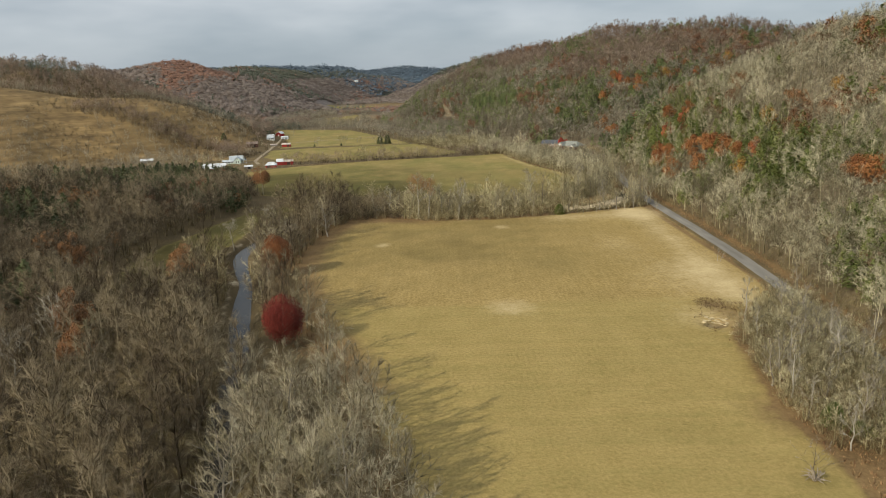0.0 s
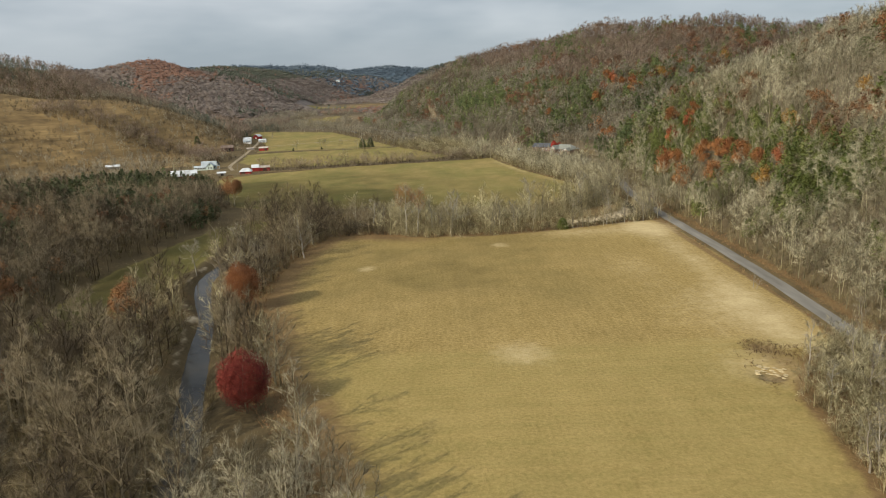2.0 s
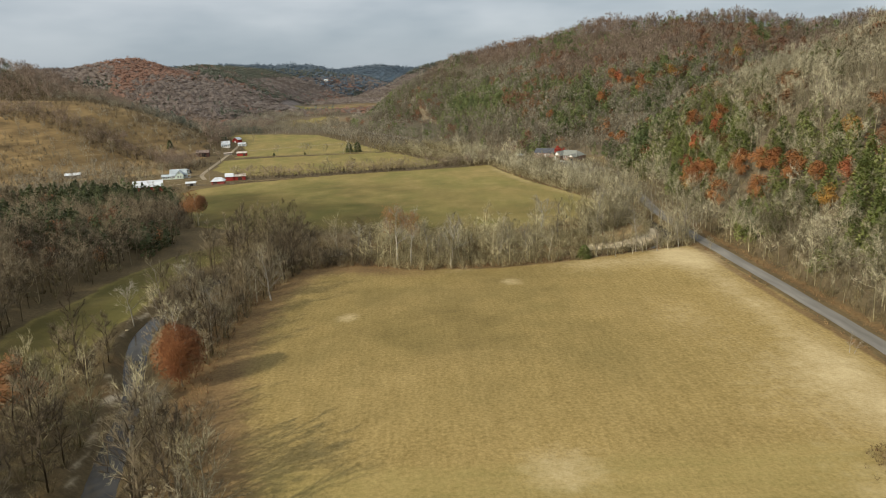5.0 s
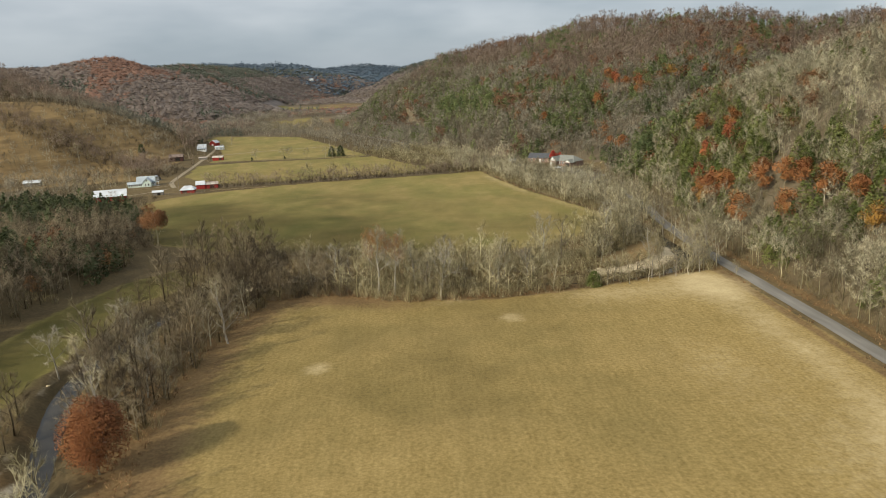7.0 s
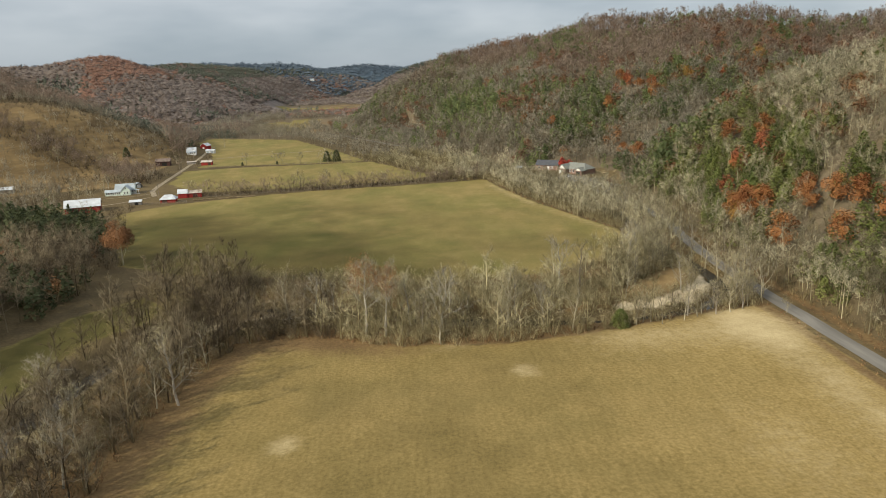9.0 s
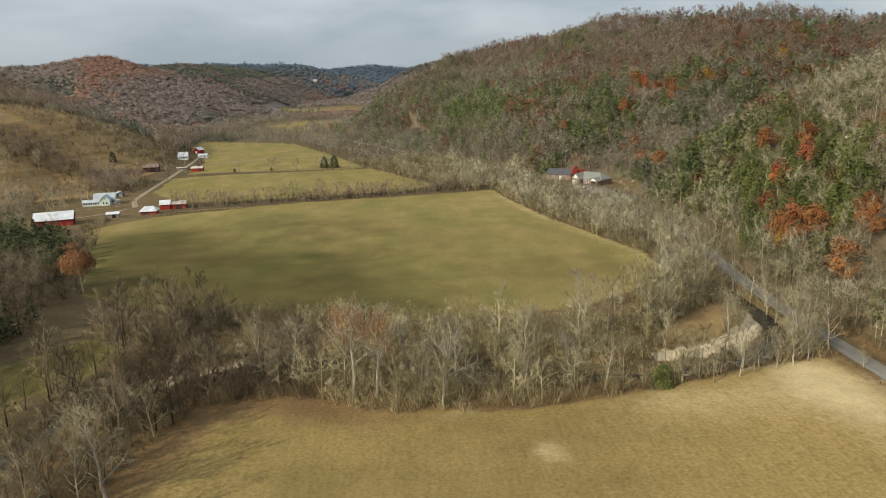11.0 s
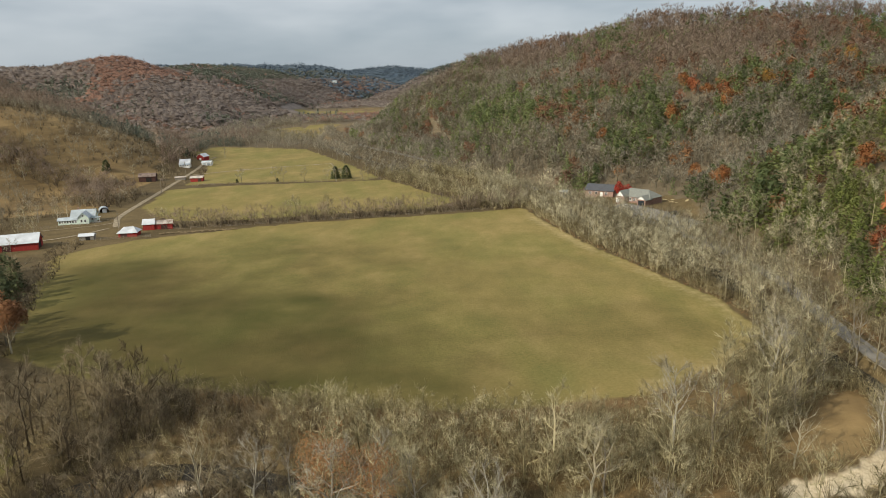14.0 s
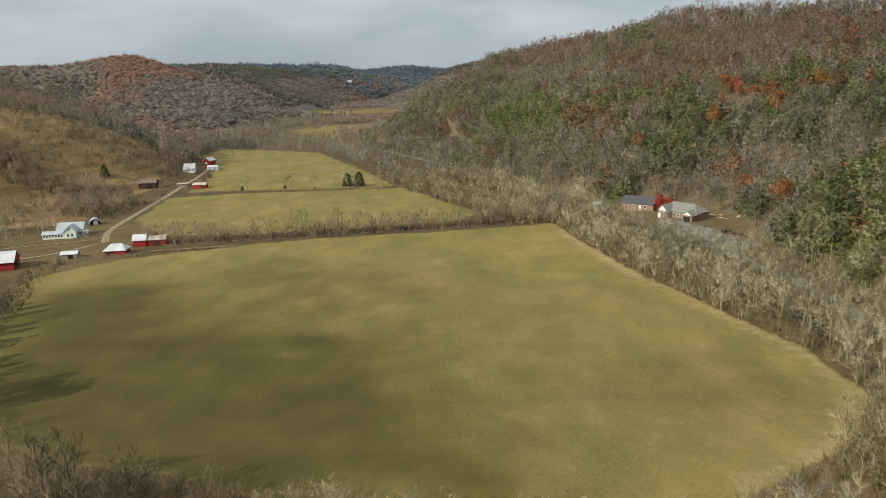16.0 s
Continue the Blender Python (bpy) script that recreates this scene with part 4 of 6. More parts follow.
def shrub(seed, h=3.2, spread=1.9, n=60, width=0.06):
    """A leafless many-stemmed bush."""
    rng = random.Random(seed)
    out = []
    for k in range(n):
        az = rng.uniform(0, 6.283)
        if k < n * 0.3:
            p = Vector((math.cos(az), math.sin(az), 0)) * rng.uniform(0, spread * 0.35) - Vector((0, 0, 0.2))
            d = Vector((math.cos(az) * 0.45, math.sin(az) * 0.45, 1)).normalized()
            out.append(sliver(p, d, h * rng.uniform(0.7, 1.1), width * 1.2, rng))
        else:
            z = rng.uniform(0.15, 0.85)
            p = Vector((math.cos(az) * spread * rng.uniform(0.1, 0.8), math.sin(az) * spread * rng.uniform(0.1, 0.8), h * z))
            out.append(sliver(p, (unit(rng, 0.6) + Vector((math.cos(az), math.sin(az), 0)) * 0.3).normalized(), rng.uniform(0.5, 1.3) * h / 3.2, width * rng.uniform(0.7, 1.3), rng))
    return as_soup(out)


OPEN = [FIELD_ONE, FIELD_TWO, FIELD_THREE, FIELD_FOUR, MEADOW, YARD, PASTURE, HOUSE_LOT, THICKET, *FAR_FIELDS]


def is_open(px, py, polys=OPEN):
    o = np.zeros(px.shape, bool)
    for p in polys:
        o |= poly_in(px, py, p)
    return o


_rs = sorted((b, a) for a, b in _road)


def foot_x(py):
    """Where the eastern woods begin: a little beyond the road."""
    return np.interp(py, [q[0] for q in _rs], [q[1] for q in _rs]) + 6.5


def wedge(px, py, spare=26.0):
    """The stretch of valley that the flight looks over."""
    return (np.abs(px) < 0.68 * py + spare)


def rand(k, seed):
    return np.random.RandomState(seed).rand(k)


EYES = ((0.0, 0.0, 56.0), (-3.0, 120.0, 57.0), (2.0, 246.0, 59.0))
_hx, _hy = np.arange(-1500, 1110, 12.0), np.arange(-12, 4520, 12.0)
_hz = hills(*np.meshgrid(_hx, _hy))


def in_sight(px, py, tall=11.0):
    """Slopes that face the valley floor, as against those hidden behind a crest."""
    def land(qx, qy):
        i = np.clip(((qx + 1500) / 12).astype(int), 0, len(_hx) - 1)
        j = np.clip(((qy + 12) / 12).astype(int), 0, len(_hy) - 1)
        return _hz[j, i]

    tz = hills(px, py) + tall
    seen = np.zeros(px.shape, bool)
    for ex, ey, ez in EYES:
        reach = np.hypot(px - ex, py - ey)
        blocked = np.zeros(px.shape, bool)
        for u in np.linspace(0.15, 0.99, 56):
            z_ = ez + (tz - ez) * u
            blocked |= (land(ex + (px - ex) * u, ey + (py - ey) * u) + 4.0 > z_) & (reach * (1 - u) > 22)
        seen |= ~blocked & (py > ey + 10)
    return seen


close = [crown_tree(s, h=12 + s % 3, spread=4.2 + 0.4 * (s % 3), n=340, width=0.085, low=0.26 + 0.03 * (s % 4)) for s in range(9)]
bushy = [crown_tree(90 + s, h=6.8 + s % 3, spread=3.5, n=210, width=0.075, stem=0.2, low=0.08, twig=1.5) for s in range(6)]
cheap = [crown_tree(10 + s, h=11.5 + s % 3, spread=4.2, n=175, width=0.15, arms=8) for s in range(8)]
cheap_far = [crown_tree(20 + s, h=11.5 + s % 3, spread=4.5, n=118, width=0.3, stem=0.34, arms=8, twig=1.2) for s in range(8)]
dist = [dome_tree(130 + s) for s in range(8)]
sparse = [dome_tree(140 + s, sprays=9, leaf=2.6) for s in range(6)]
coarse = [crown_tree(150 + s, n=46, width=0.45, stem=0.4, arms=7, twig=1.6) for s in range(6)]
pine_close = [conifer(35 + s, 9.0, 2.7, 330, 0.6, base=0.06, power=0.6) for s in range(6)]
pine_mid = [conifer(45 + s, 10.5, 2.7, 150, 0.95, base=0.1, power=0.7) for s in range(5)]
pine_far = [conifer(50 + s, 10, 2.9, 90, 1.15, power=0.6) for s in range(5)]
leaf_close = [leafy(55 + s, 11.5, 3.8, 420, 0.55) for s in range(5)]
leaf_far = [leafy(70 + s, 11.5, 3.9, 130, 0.95) for s in range(5)]
pine_dist = [conifer(75 + s, 9, 3.2, 26, 2.3, power=0.7) for s in range(5)]
shrubs = [shrub(s, n=84, width=0.048) for s in range(6)]
shrubs_far = [shrub(10 + s, n=26, width=0.17) for s in range(5)]
medium = [medium_bare(200 + s, h=13 + s % 4, spread=4.8, limbs=10, subs=5, twigs=16, width=0.062) for s in range(7)]

# where the bright autumn trees of the hillside stand
ORANGE = [(127, 542), (112, 370), (114, 352), (107, 326), (121, 342), (122, 328), (122, 316), (120, 302), (121, 288), (113, 308), (128, 218), (128, 210), (157, 280), (141, 408), (120, 494), (112, 358), (100, 612), (138, 612), (155, 640), (166, 602), (162, 624), (118, 335), (136, 426)]
RED = [(119, 390), (123, 276), (135, 394), (127, 398), (117, 372), (170, 620), (219, 616), (158, 632), (148, 626)]
GOLD = [(116, 274), (138, 300), (193, 614), (256, 644), (170, 308), (110, 362)]


def clear_of(px, py, spots_, r):
    """Away from the given spots, so that the trees there stand free."""
    o = np.ones(px.shape, bool)
    for sx, sy in spots_:
        o &= np.hypot(px - sx, py - sy - 1.0) > r
    return o


def pine_share(px, py):
    """How thick the pines stand among the bare trees of the eastern hillside: most on its lower slope."""
    d = px - foot_x(py)
    return 0.95 * fractal(px + 300, py, 27.0, 3) - 0.06 + 0.13 * np.clip((d - 6) / 5, 0, 1) * np.clip((54 - d) / 14, 0, 1) * (py < 480) - 0.05 * (d > 75) * (py < 450) + 0.07 * (py > 450) + 0.13 * np.clip((d - 2) / 3, 0, 1) * (d < 30) * (py > 325) * (py < 480)


# eastern hillside above the road: tall bare trees, with green pines lower among them
x, y = cells(80, 345, 60, 640, 4.6, 11)
keep = (x > foot_x(y)) & ~is_open(x, y) & wedge(x, y) & clear_of(x, y + 4.0, ORANGE + RED + GOLD, 5.5)
x, y = x[keep], y[keep]
keep = in_sight(x, y)
x, y = x[keep], y[keep]
dx = x - foot_x(y)
near = (dx < 62) & (y < 440)
past = y > 462 + 0.1 * dx
warm = (dx > 8) & (0.8 * fractal(x, y + 200, 30.0, 2) + rand(len(x), 4) * 0.5 > 0.90)
rest = ~warm & (rand(len(x), 5) < np.where(pine_share(x, y) > 0.53, 0.5, 0.94))
scatter(close, x[rest & near], y[rest & near], 1.0, "bare_woods", M["wood_stuff"], "grey leafless woods on the hillside above the road", "woods", 1, squash=0.2)
up = rest & ~near & ~past
scatter(cheap, x[up], y[up], 1.0, "bare_woods", M["wood_upper"], "grey leafless woods high on the hillside", "woods", 21, squash=0.2)
scatter(cheap_far, x[rest & past], y[rest & past], 1.0, "bare_woods", M["wood_ridge"], "grey leafless woods above the brick houses", "woods", 20)
scatter(leaf_close, x[warm & near], y[warm & near], 0.85, "autumn_woods", M["rust_leaf"], "rust-leaved trees among the woods above the road", "woods", 3)
scatter(leaf_far, x[warm & ~near], y[warm & ~near], 0.95, "autumn_woods", M["rust_leaf"], "rust-leaved trees high on the hillside", "woods", 23)
x, y = cells(80, 345, 60, 640, 3.8, 19)
keep = (x > foot_x(y) + 3) & ~is_open(x, y) & wedge(x, y) & clear_of(x, y + 3.0, ORANGE + RED + GOLD, 4.5)
x, y = x[keep], y[keep]
keep = in_sight(x, y, 7.0)
x, y = x[keep], y[keep]
near = (x - foot_x(y) < 62) & (y < 440)
past = y > 450
isg = pine_share(x, y) + rand(len(x), 3) * 0.3 - 0.15 > 0.525
scatter(pine_close, x[isg & near], y[isg & near], 0.98, "pine_woods", M["pine_leaf"], "green pines among bare trees above the road", "woods", 2, squash=0.25)
scatter(pine_far, x[isg & ~near & ~past], y[isg & ~near & ~past], 0.9, "pine_woods", M["pine_leaf"], "green pines high on the hillside", "woods", 22, squash=0.25)
scatter(pine_far, x[isg & past], y[isg & past], 0.95, "pine_woods", M["pine_ridge"], "dark green pines above the brick houses", "woods", 18, squash=0.25)

# brush on the lower slope
x, y = cells(80, 180, 90, 520, 3.0, 25)
dx = x - foot_x(y)
keep = (dx > -0.5) & (dx < 46) & ~is_open(x, y) & wedge(x, y) & (rand(len(x), 26) < 0.9 - dx / 90)
scatter(shrubs, x[keep], y[keep], 0.9, "undergrowth", M["brush"], "grey-brown leafless brush above the road", "undergrowth", 27)

x, y = cells(80, 150, 90, 470, 3.9, 107)
dx = x - foot_x(y)
keep = (dx > 0) & (dx < 13) & ~is_open(x, y) & wedge(x, y) & (rand(len(x), 108) < 0.8 - 0.5 * (y > 330)) & clear_of(x, y + 4.0, ORANGE + RED + GOLD, 5.0)
scatter(close, x[keep], y[keep], 0.82, "bare_woods", M["wood_stuff"], "slim grey leafless trees along the hill foot", "woods", 109, squash=0.3)

# the long ridge behind it
x, y = cells(-90, 640, 480, 1020, 5.0, 12)
keep = (x > foot_x(y)) & ~is_open(x, y) & ~((x < 330) & (y < 640) & (x > 80)) & wedge(x, y - 120)
x, y = x[keep], y[keep]
keep = in_sight(x, y)
x, y = x[keep], y[keep]
hz = hills(x, y)
green = 0.75 * fractal(x + 300, y, 50.0, 3) + 0.12 + rand(len(x), 13) * 0.4 - 0.2 - 0.12 * np.clip((hz - 42) / 12, 0, 1) + 0.12 * ((hz > 6) & (hz < 46)) + 0.05 * ((hz > 12) & (hz < 34))
isg = green > 0.53
warm = ~isg & (fractal(x, y + 400, 46.0, 2) * 0.9 + rand(len(x), 14) * 0.5 - 0.05 * (hz > 60) > 0.86)
rest = ~isg & ~warm
brown = rest & (hz + 50 * (fractal(x, y, 80.0, 2) - 0.5) > 50)
rest = rest & ~brown
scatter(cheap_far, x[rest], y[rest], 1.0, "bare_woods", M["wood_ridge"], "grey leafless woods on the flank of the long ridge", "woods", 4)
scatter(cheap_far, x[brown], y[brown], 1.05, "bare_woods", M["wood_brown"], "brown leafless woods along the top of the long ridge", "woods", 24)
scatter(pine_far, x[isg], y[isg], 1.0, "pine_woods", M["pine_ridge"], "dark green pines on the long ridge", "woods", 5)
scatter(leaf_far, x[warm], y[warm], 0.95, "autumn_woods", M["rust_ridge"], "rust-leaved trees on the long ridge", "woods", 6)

x, y = cells(-120, 90, 615, 900, 4.2, 88)
dx = x - foot_x(y)
keep = (dx > 0) & (dx < 26) & ~is_open(x, y)
scatter(cheap_far, x[keep], y[keep], 0.85, "bare_woods", M["wood_ridge"], "grey leafless trees at the foot of the long ridge", "woods", 89)

x, y = cells(-70, 70, 820, 1010, 5.2, 76)
keep = (x > foot_x(y)) & ~is_open(x, y) & in_sight(x, y)
scatter(cheap_far, x[keep], y[keep], 0.95, "bare_woods", M["wood_ridge"], "grey leafless trees on the end of the long ridge", "woods", 77)

# western woods on the low slope
WEST = [(-104, 60), (-104, 213), (-103, 249), (-99, 282), (-92, 330), (-98, 352), (-108, 378), (-122, 425), (-165, 450), (-300, 400), (-330, 60)]
x, y = cells(-330, -90, 60, 460, 3.8, 13)
keep = poly_in(x, y, WEST) & wedge(x, y)
x, y = x[keep], y[keep]
keep = in_sight(x, y)
x, y = x[keep], y[keep]
green = fractal(x + 300, y, 40.0, 3) + 0.1 * (y > 290) * (x < -112) + 0.06 * (y > 200) + rand(len(x), 15) * 0.2 - 0.1
isg = green > 0.6
warm = ~isg & (rand(len(x), 16) < 0.05)
rest = ~isg & ~warm
front = (x > -150) | (y < 160)
# the slope's shade is put into the darker wood colour
scatter(close, x[rest & front], y[rest & front], 1.0, "bare_woods", M["wood_shade_brown"], "brown leafless woods at the western slope's foot, darkened for shade", "woods", 7)
scatter(cheap, x[rest & ~front], y[rest & ~front], 1.0, "bare_woods", M["wood_shade_brown"], "brown leafless woods high on the western slope, darkened for shade", "woods", 42)
under = rand(len(x), 43) < 0.5
scatter(shrubs_far, x[under], y[under], 1.0, "undergrowth", M["brush"], "dark brush under the western woods", "undergrowth", 44)
scatter(pine_mid, x[isg], y[isg], 0.9, "cedar_woods", M["cedar_leaf"], "dark cedars in the western woods", "woods", 8)
scatter(leaf_close, x[warm], y[warm], 0.85, "autumn_woods", M["rust_leaf"], "brown-leaved oaks in the western woods", "woods", 17)

# trees and scrub in and round the pasture and farms
x, y = cells(-420, -150, 440, 800, 8.0, 31)
s = fractal(x, y, 50.0, 3)
keep = wedge(x, y) & ~is_open(x, y, [YARD, FIELD_THREE, FIELD_FOUR, FIELD_TWO]) & ((is_open(x, y, [PASTURE]) & (s > 0.52)) | ~is_open(x, y, [PASTURE])) & ~((x > -186) & (y > 640)) & (y > 452)
keep &= (line_dist(x, y, LANE)[0] > 6) & ~(((np.abs(x + 172) < 14) & (y > 610) & (y < 674)) | (np.hypot(x + 174, y - 726) < 17) | (np.hypot(x + 173, y - 758) < 15))
scatter(cheap, x[keep], y[keep], 0.72, "bare_trees", M["wood_ridge"], "scattered leafless trees round the hill pasture", "woods", 32)
x, y = cells(-420, -150, 440, 800, 5.0, 33)
s = fractal(x + 70, y, 35.0, 3)
keep = wedge(x, y) & ~is_open(x, y, [YARD, FIELD_THREE, FIELD_FOUR, FIELD_TWO]) & ((s > 0.53) | ~is_open(x, y, [PASTURE])) & (line_dist(x, y, LANE)[0] > 5)
keep &= ~(((np.abs(x + 172) < 14) & (y > 610) & (y < 674)) | (np.hypot(x + 174, y - 726) < 15) | (np.hypot(x + 173, y - 758) < 13))
scatter(shrubs_far, x[keep], y[keep], 1.0, "scrub", M["wood_shade_brown"], "brown leafless scrub on the hill pasture", "scrub", 34)

x, y = cells(-340, -150, 555, 670, 3.6, 45)
keep = is_open(x, y, [BELT_LANE, BELT_HILL]) & ~((np.abs(x + 172) < 14) & (y > 610) & (y < 674))
some = keep & (rand(len(x), 46) < 0.5)
scatter(shrubs_far, x[keep], y[keep], 1.3, "scrub", M["wood_shade_brown"], "brown scrub belt beside the farm lane", "scrub", 47)
scatter(close, x[some], y[some], 0.8, "bare_trees", M["wood_brown"], "small grey leafless trees beside the farm lane", "woods", 48)

# wooded crest above the pasture
x, y = cells(-900, -180, 690, 1000, 6.5, 35)
keep = wedge(x, y, 60) & ~is_open(x, y)
x, y = x[keep], y[keep]
keep = in_sight(x, y)
x, y = x[keep], y[keep]
isg = fractal(x + 300, y, 60.0, 3) + rand(len(x), 36) * 0.2 - 0.1 > 0.56
scatter(cheap_far, x[~isg], y[~isg], 1.0, "bare_woods", M["wood_brown"], "brown leafless woods behind the pasture crest", "woods", 37)
scatter(pine_far, x[isg], y[isg], 0.85, "cedar_woods", M["pine_far"], "dark cedars behind the pasture crest", "woods", 38)

x = -338 - 5.0 * np.arange(44.0) + 4 * rand(44, 101)
y = 752 - 0.1 * (x + 340) + 22 * rand(44, 102) - 8
scatter(medium, x, y, 1.1, "bare_trees", M["wood_brown"], "tall brown leafless trees along the western skyline", "woods", 103)

# valley floor beyond the fields
x, y = cells(-260, 90, 640, 1330, 6.5, 39)
keep = ~is_open(x, y) & (x < foot_x(y) - 11) & (line_dist(x, y, _creek)[0] > 5) & (hills(x, y) < 30) & ~((x < -140) & (y < 880)) & (line_dist(x, y, LANE)[0] > 8)
keep &= (rand(len(x), 40) < 0.8)
scatter(cheap_far, x[keep], y[keep], 0.8, "bare_woods", M["wood_ridge"], "grey leafless trees along the far creek", "woods", 41)

# the far hills
x, y = cells(-1300, 700, 1000, 2820, 7.4, 14)
view = (np.abs(x) < 0.62 * y + 30) & ((x < 110) | (y < 1600)) & ~((x > -300) & (x < -60) & (y > 1470) & (y < 1800) & (hills(x, y) < 16)) & ~is_open(x, y) & ((x < -215) | (y > 1280)) & ((hills(x, y) > 5) | (rand(len(x), 18) < 0.35))
x, y = x[view], y[view]
view = in_sight(x, y)
x, y = x[view], y[view]
green = fractal(x + 900, y, 150.0, 3) + rand(len(x), 19) * 0.2 - 0.1
# pines crowd the high plateau, their dark colour standing in for cloud shadow
isg = (green > 0.65) | ((y > 1900) & (hills(x, y) > 66) & (rand(len(x), 17) < 0.85))
warm = ~isg & (fractal(x, y + 700, 120.0, 3) + rand(len(x), 8) * 0.3 + 0.35 * np.exp(-((x + 545) ** 2 + (y - 1500) ** 2) / 110 ** 2) > 0.85)
rest = ~isg & ~warm
scatter(dist, x[rest], y[rest], 0.85, "bare_woods", M["wood_far_hazed"], "grey-brown leafless woods on the far hills, greyed for haze", "woods", 9, sink=1.5)
scatter(pine_dist, x[isg], y[isg], 1.1, "pine_woods", M["pine_far"], "pines on the far hills, also darkening the cloud-shaded plateau", "woods", 10)
scatter(dist, x[warm], y[warm], 0.9, "autumn_woods", M["russet_far_hazed"], "russet woods on the far hills, greyed for haze", "woods", 11, sink=1.5)
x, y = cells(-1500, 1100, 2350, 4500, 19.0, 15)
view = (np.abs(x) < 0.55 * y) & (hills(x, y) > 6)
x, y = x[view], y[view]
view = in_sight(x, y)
scatter(sparse, x[view], y[view], 1.7, "bare_woods", M["wood_distant_hazed"], "woods on the distant ridges, tinted dark blue for haze", "woods", 19, sink=7.0)

# the same woods carried on either side, coarsely
x, y = cells(-620, 640, -120, 1020, 14.5, 95)
keep = (~wedge(x, y, 20) | ~in_sight(x, y)) & ((x > foot_x(y) + 6) | (x < -104)) & ~is_open(x, y) & ((y < 640) | (x > 0))
x, y = x[keep], y[keep]
scatter(coarse, x, y, 1.2, "bare_woods", M["wood_upper"], "grey leafless woods over the valley sides", "woods", 96)

# ---- creek banks ----
creek_part = [p for p in _creek if 50 < p[1] < 700]
x, y = cells(-110, 110, 50, 700, 3.4, 51)
dc = line_dist(x, y, creek_part)[0]
solid = [FIELD_ONE, FIELD_TWO, FIELD_THREE, MEADOW, BAR_EAST, POINT, HOUSE_LOT]
ok = (dc > np.where(y < 128, 2.2, np.where(y < 160, 3.2, 4.8))) & ~is_open(x, y, solid) & (line_dist(x, y, _road)[0] > np.where(y > 330, 3.3, 5.0)) & (x < foot_x(y) - 6) & wedge(x, y)
HERO = [(-33, 131, 7.5), (-30, 122, 5.0), (-36, 146, 8.0), (-51, 205, 8.5), (-36, 138, 7.0), (-47, 196, 7.0), (-45, 189, 6.0)]


def by_hero(px, py):
    o = np.zeros(px.shape, bool)
    for hx, hy, r in HERO:
        o |= np.hypot(px - hx, py - hy) < r
    return o


ok &= ~by_hero(x, y)
westbank = (x > -104) & (x < -38) & (y < 182)
bank = ok & (((dc < 30) & ~((x < -76) & (y > 182) & (y < 335))) | westbank)
bar = is_open(x, y, [BAR_WEST, BAR_MID])
# undergrowth
u = bank & ~bar & (rand(len(x), 52) < 0.9)
scatter(shrubs, x[u & (y < 430)], y[u & (y < 430)], 1.1, "undergrowth", M["brush"], "brown leafless undergrowth on the creek banks", "undergrowth", 53)
scatter(shrubs_far, x[u & (y >= 430)], y[u & (y >= 430)], 1.2, "undergrowth", M["brush"], "brown leafless undergrowth along the road", "undergrowth", 54)
# trees past the single ones
t_ = bank & ~bar & (rand(len(x), 55) < np.where(westbank, 0.42, np.where(y < 130, 0.7, np.where(y > 360, 0.45, np.where(y > 285, 0.5, np.where(y > 170, 0.55, 0.4))))))
up = (y >= 350) & (x > 30)
low = (y > 309) & (x < 48) & (x > -45)
l_ = bank & ~bar & low & (x > -26) & (rand(len(x), 87) < 0.8)
scatter(bushy, x[l_], y[l_], 0.7, "creek_woods", M["wood_creek"], "low leafless trees at the edge of the hay field", "woods", 85)
t_ &= ~low
# outer-bend trees under cloud shadow, which a darker wood colour paints
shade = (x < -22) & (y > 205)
e_ = t_ & ~up & ~westbank
fore = e_ & (y < 165)
scatter(medium, x[fore], y[fore], 0.76, "creek_woods", M["wood_fore"], "grey leafless trees between creek and stubble field", "woods", 115, squash=0.3)
e_ = e_ & ~fore
scatter(medium, x[e_ & ~shade], y[e_ & ~shade], 0.76, "creek_woods", M["wood_creek"], "grey-brown leafless woods on the creek banks", "woods", 56, squash=0.3)
scatter(medium, x[e_ & shade], y[e_ & shade], 0.8, "creek_woods", M["wood_shade_brown"], "brown leafless woods on the outer creek bend, darkened for cloud shade", "woods", 86, squash=0.3)
scatter(medium, x[t_ & westbank], y[t_ & westbank], 1.0, "creek_woods", M["wood_shade_brown"], "brown leafless woods west of the creek, darkened for shade", "woods", 80)
b_ = bank & up & (rand(len(x), 81) < 0.75)
scatter(bushy, x[b_], y[b_], 1.0, "creek_woods", M["wood_stuff"], "low bushy grey trees between field and road", "woods", 57)
b_ = bank & up & (rand(len(x), 82) < np.where(y > 478, 0.05, np.where(line_dist(x, y, _road)[0] < 18, 0.7, 0.22)))
scatter(close, x[b_], y[b_], 0.9, "creek_woods", M["wood_stuff"], "taller grey leafless trees between field and road", "woods", 83)

x, y = cells(-60, 92, 270, 345, 2.0, 97)
dc = line_dist(x, y, creek_part)[0]
keep = (dc > 2.9) & (dc < 5.6) & ~is_open(x, y, [BAR_EAST, BAR_WEST, BAR_MID]) & (rand(len(x), 98) < 0.8)
scatter(shrubs, x[keep], y[keep], 1.0, "undergrowth", M["brush"], "brown brush hanging over the creek water", "undergrowth", 99)

x, y = cells(-60, 92, 280, 352, 2.1, 104)
dc = line_dist(x, y, creek_part)[0]
keep = (dc > 4.0) & (dc < 26) & ~is_open(x, y, [FIELD_ONE, FIELD_TWO, BAR_EAST, BAR_WEST, BAR_MID, POINT]) & (line_dist(x, y, _road)[0] > 5) & (rand(len(x), 105) < 0.75)
w_ = keep & (x < -18)
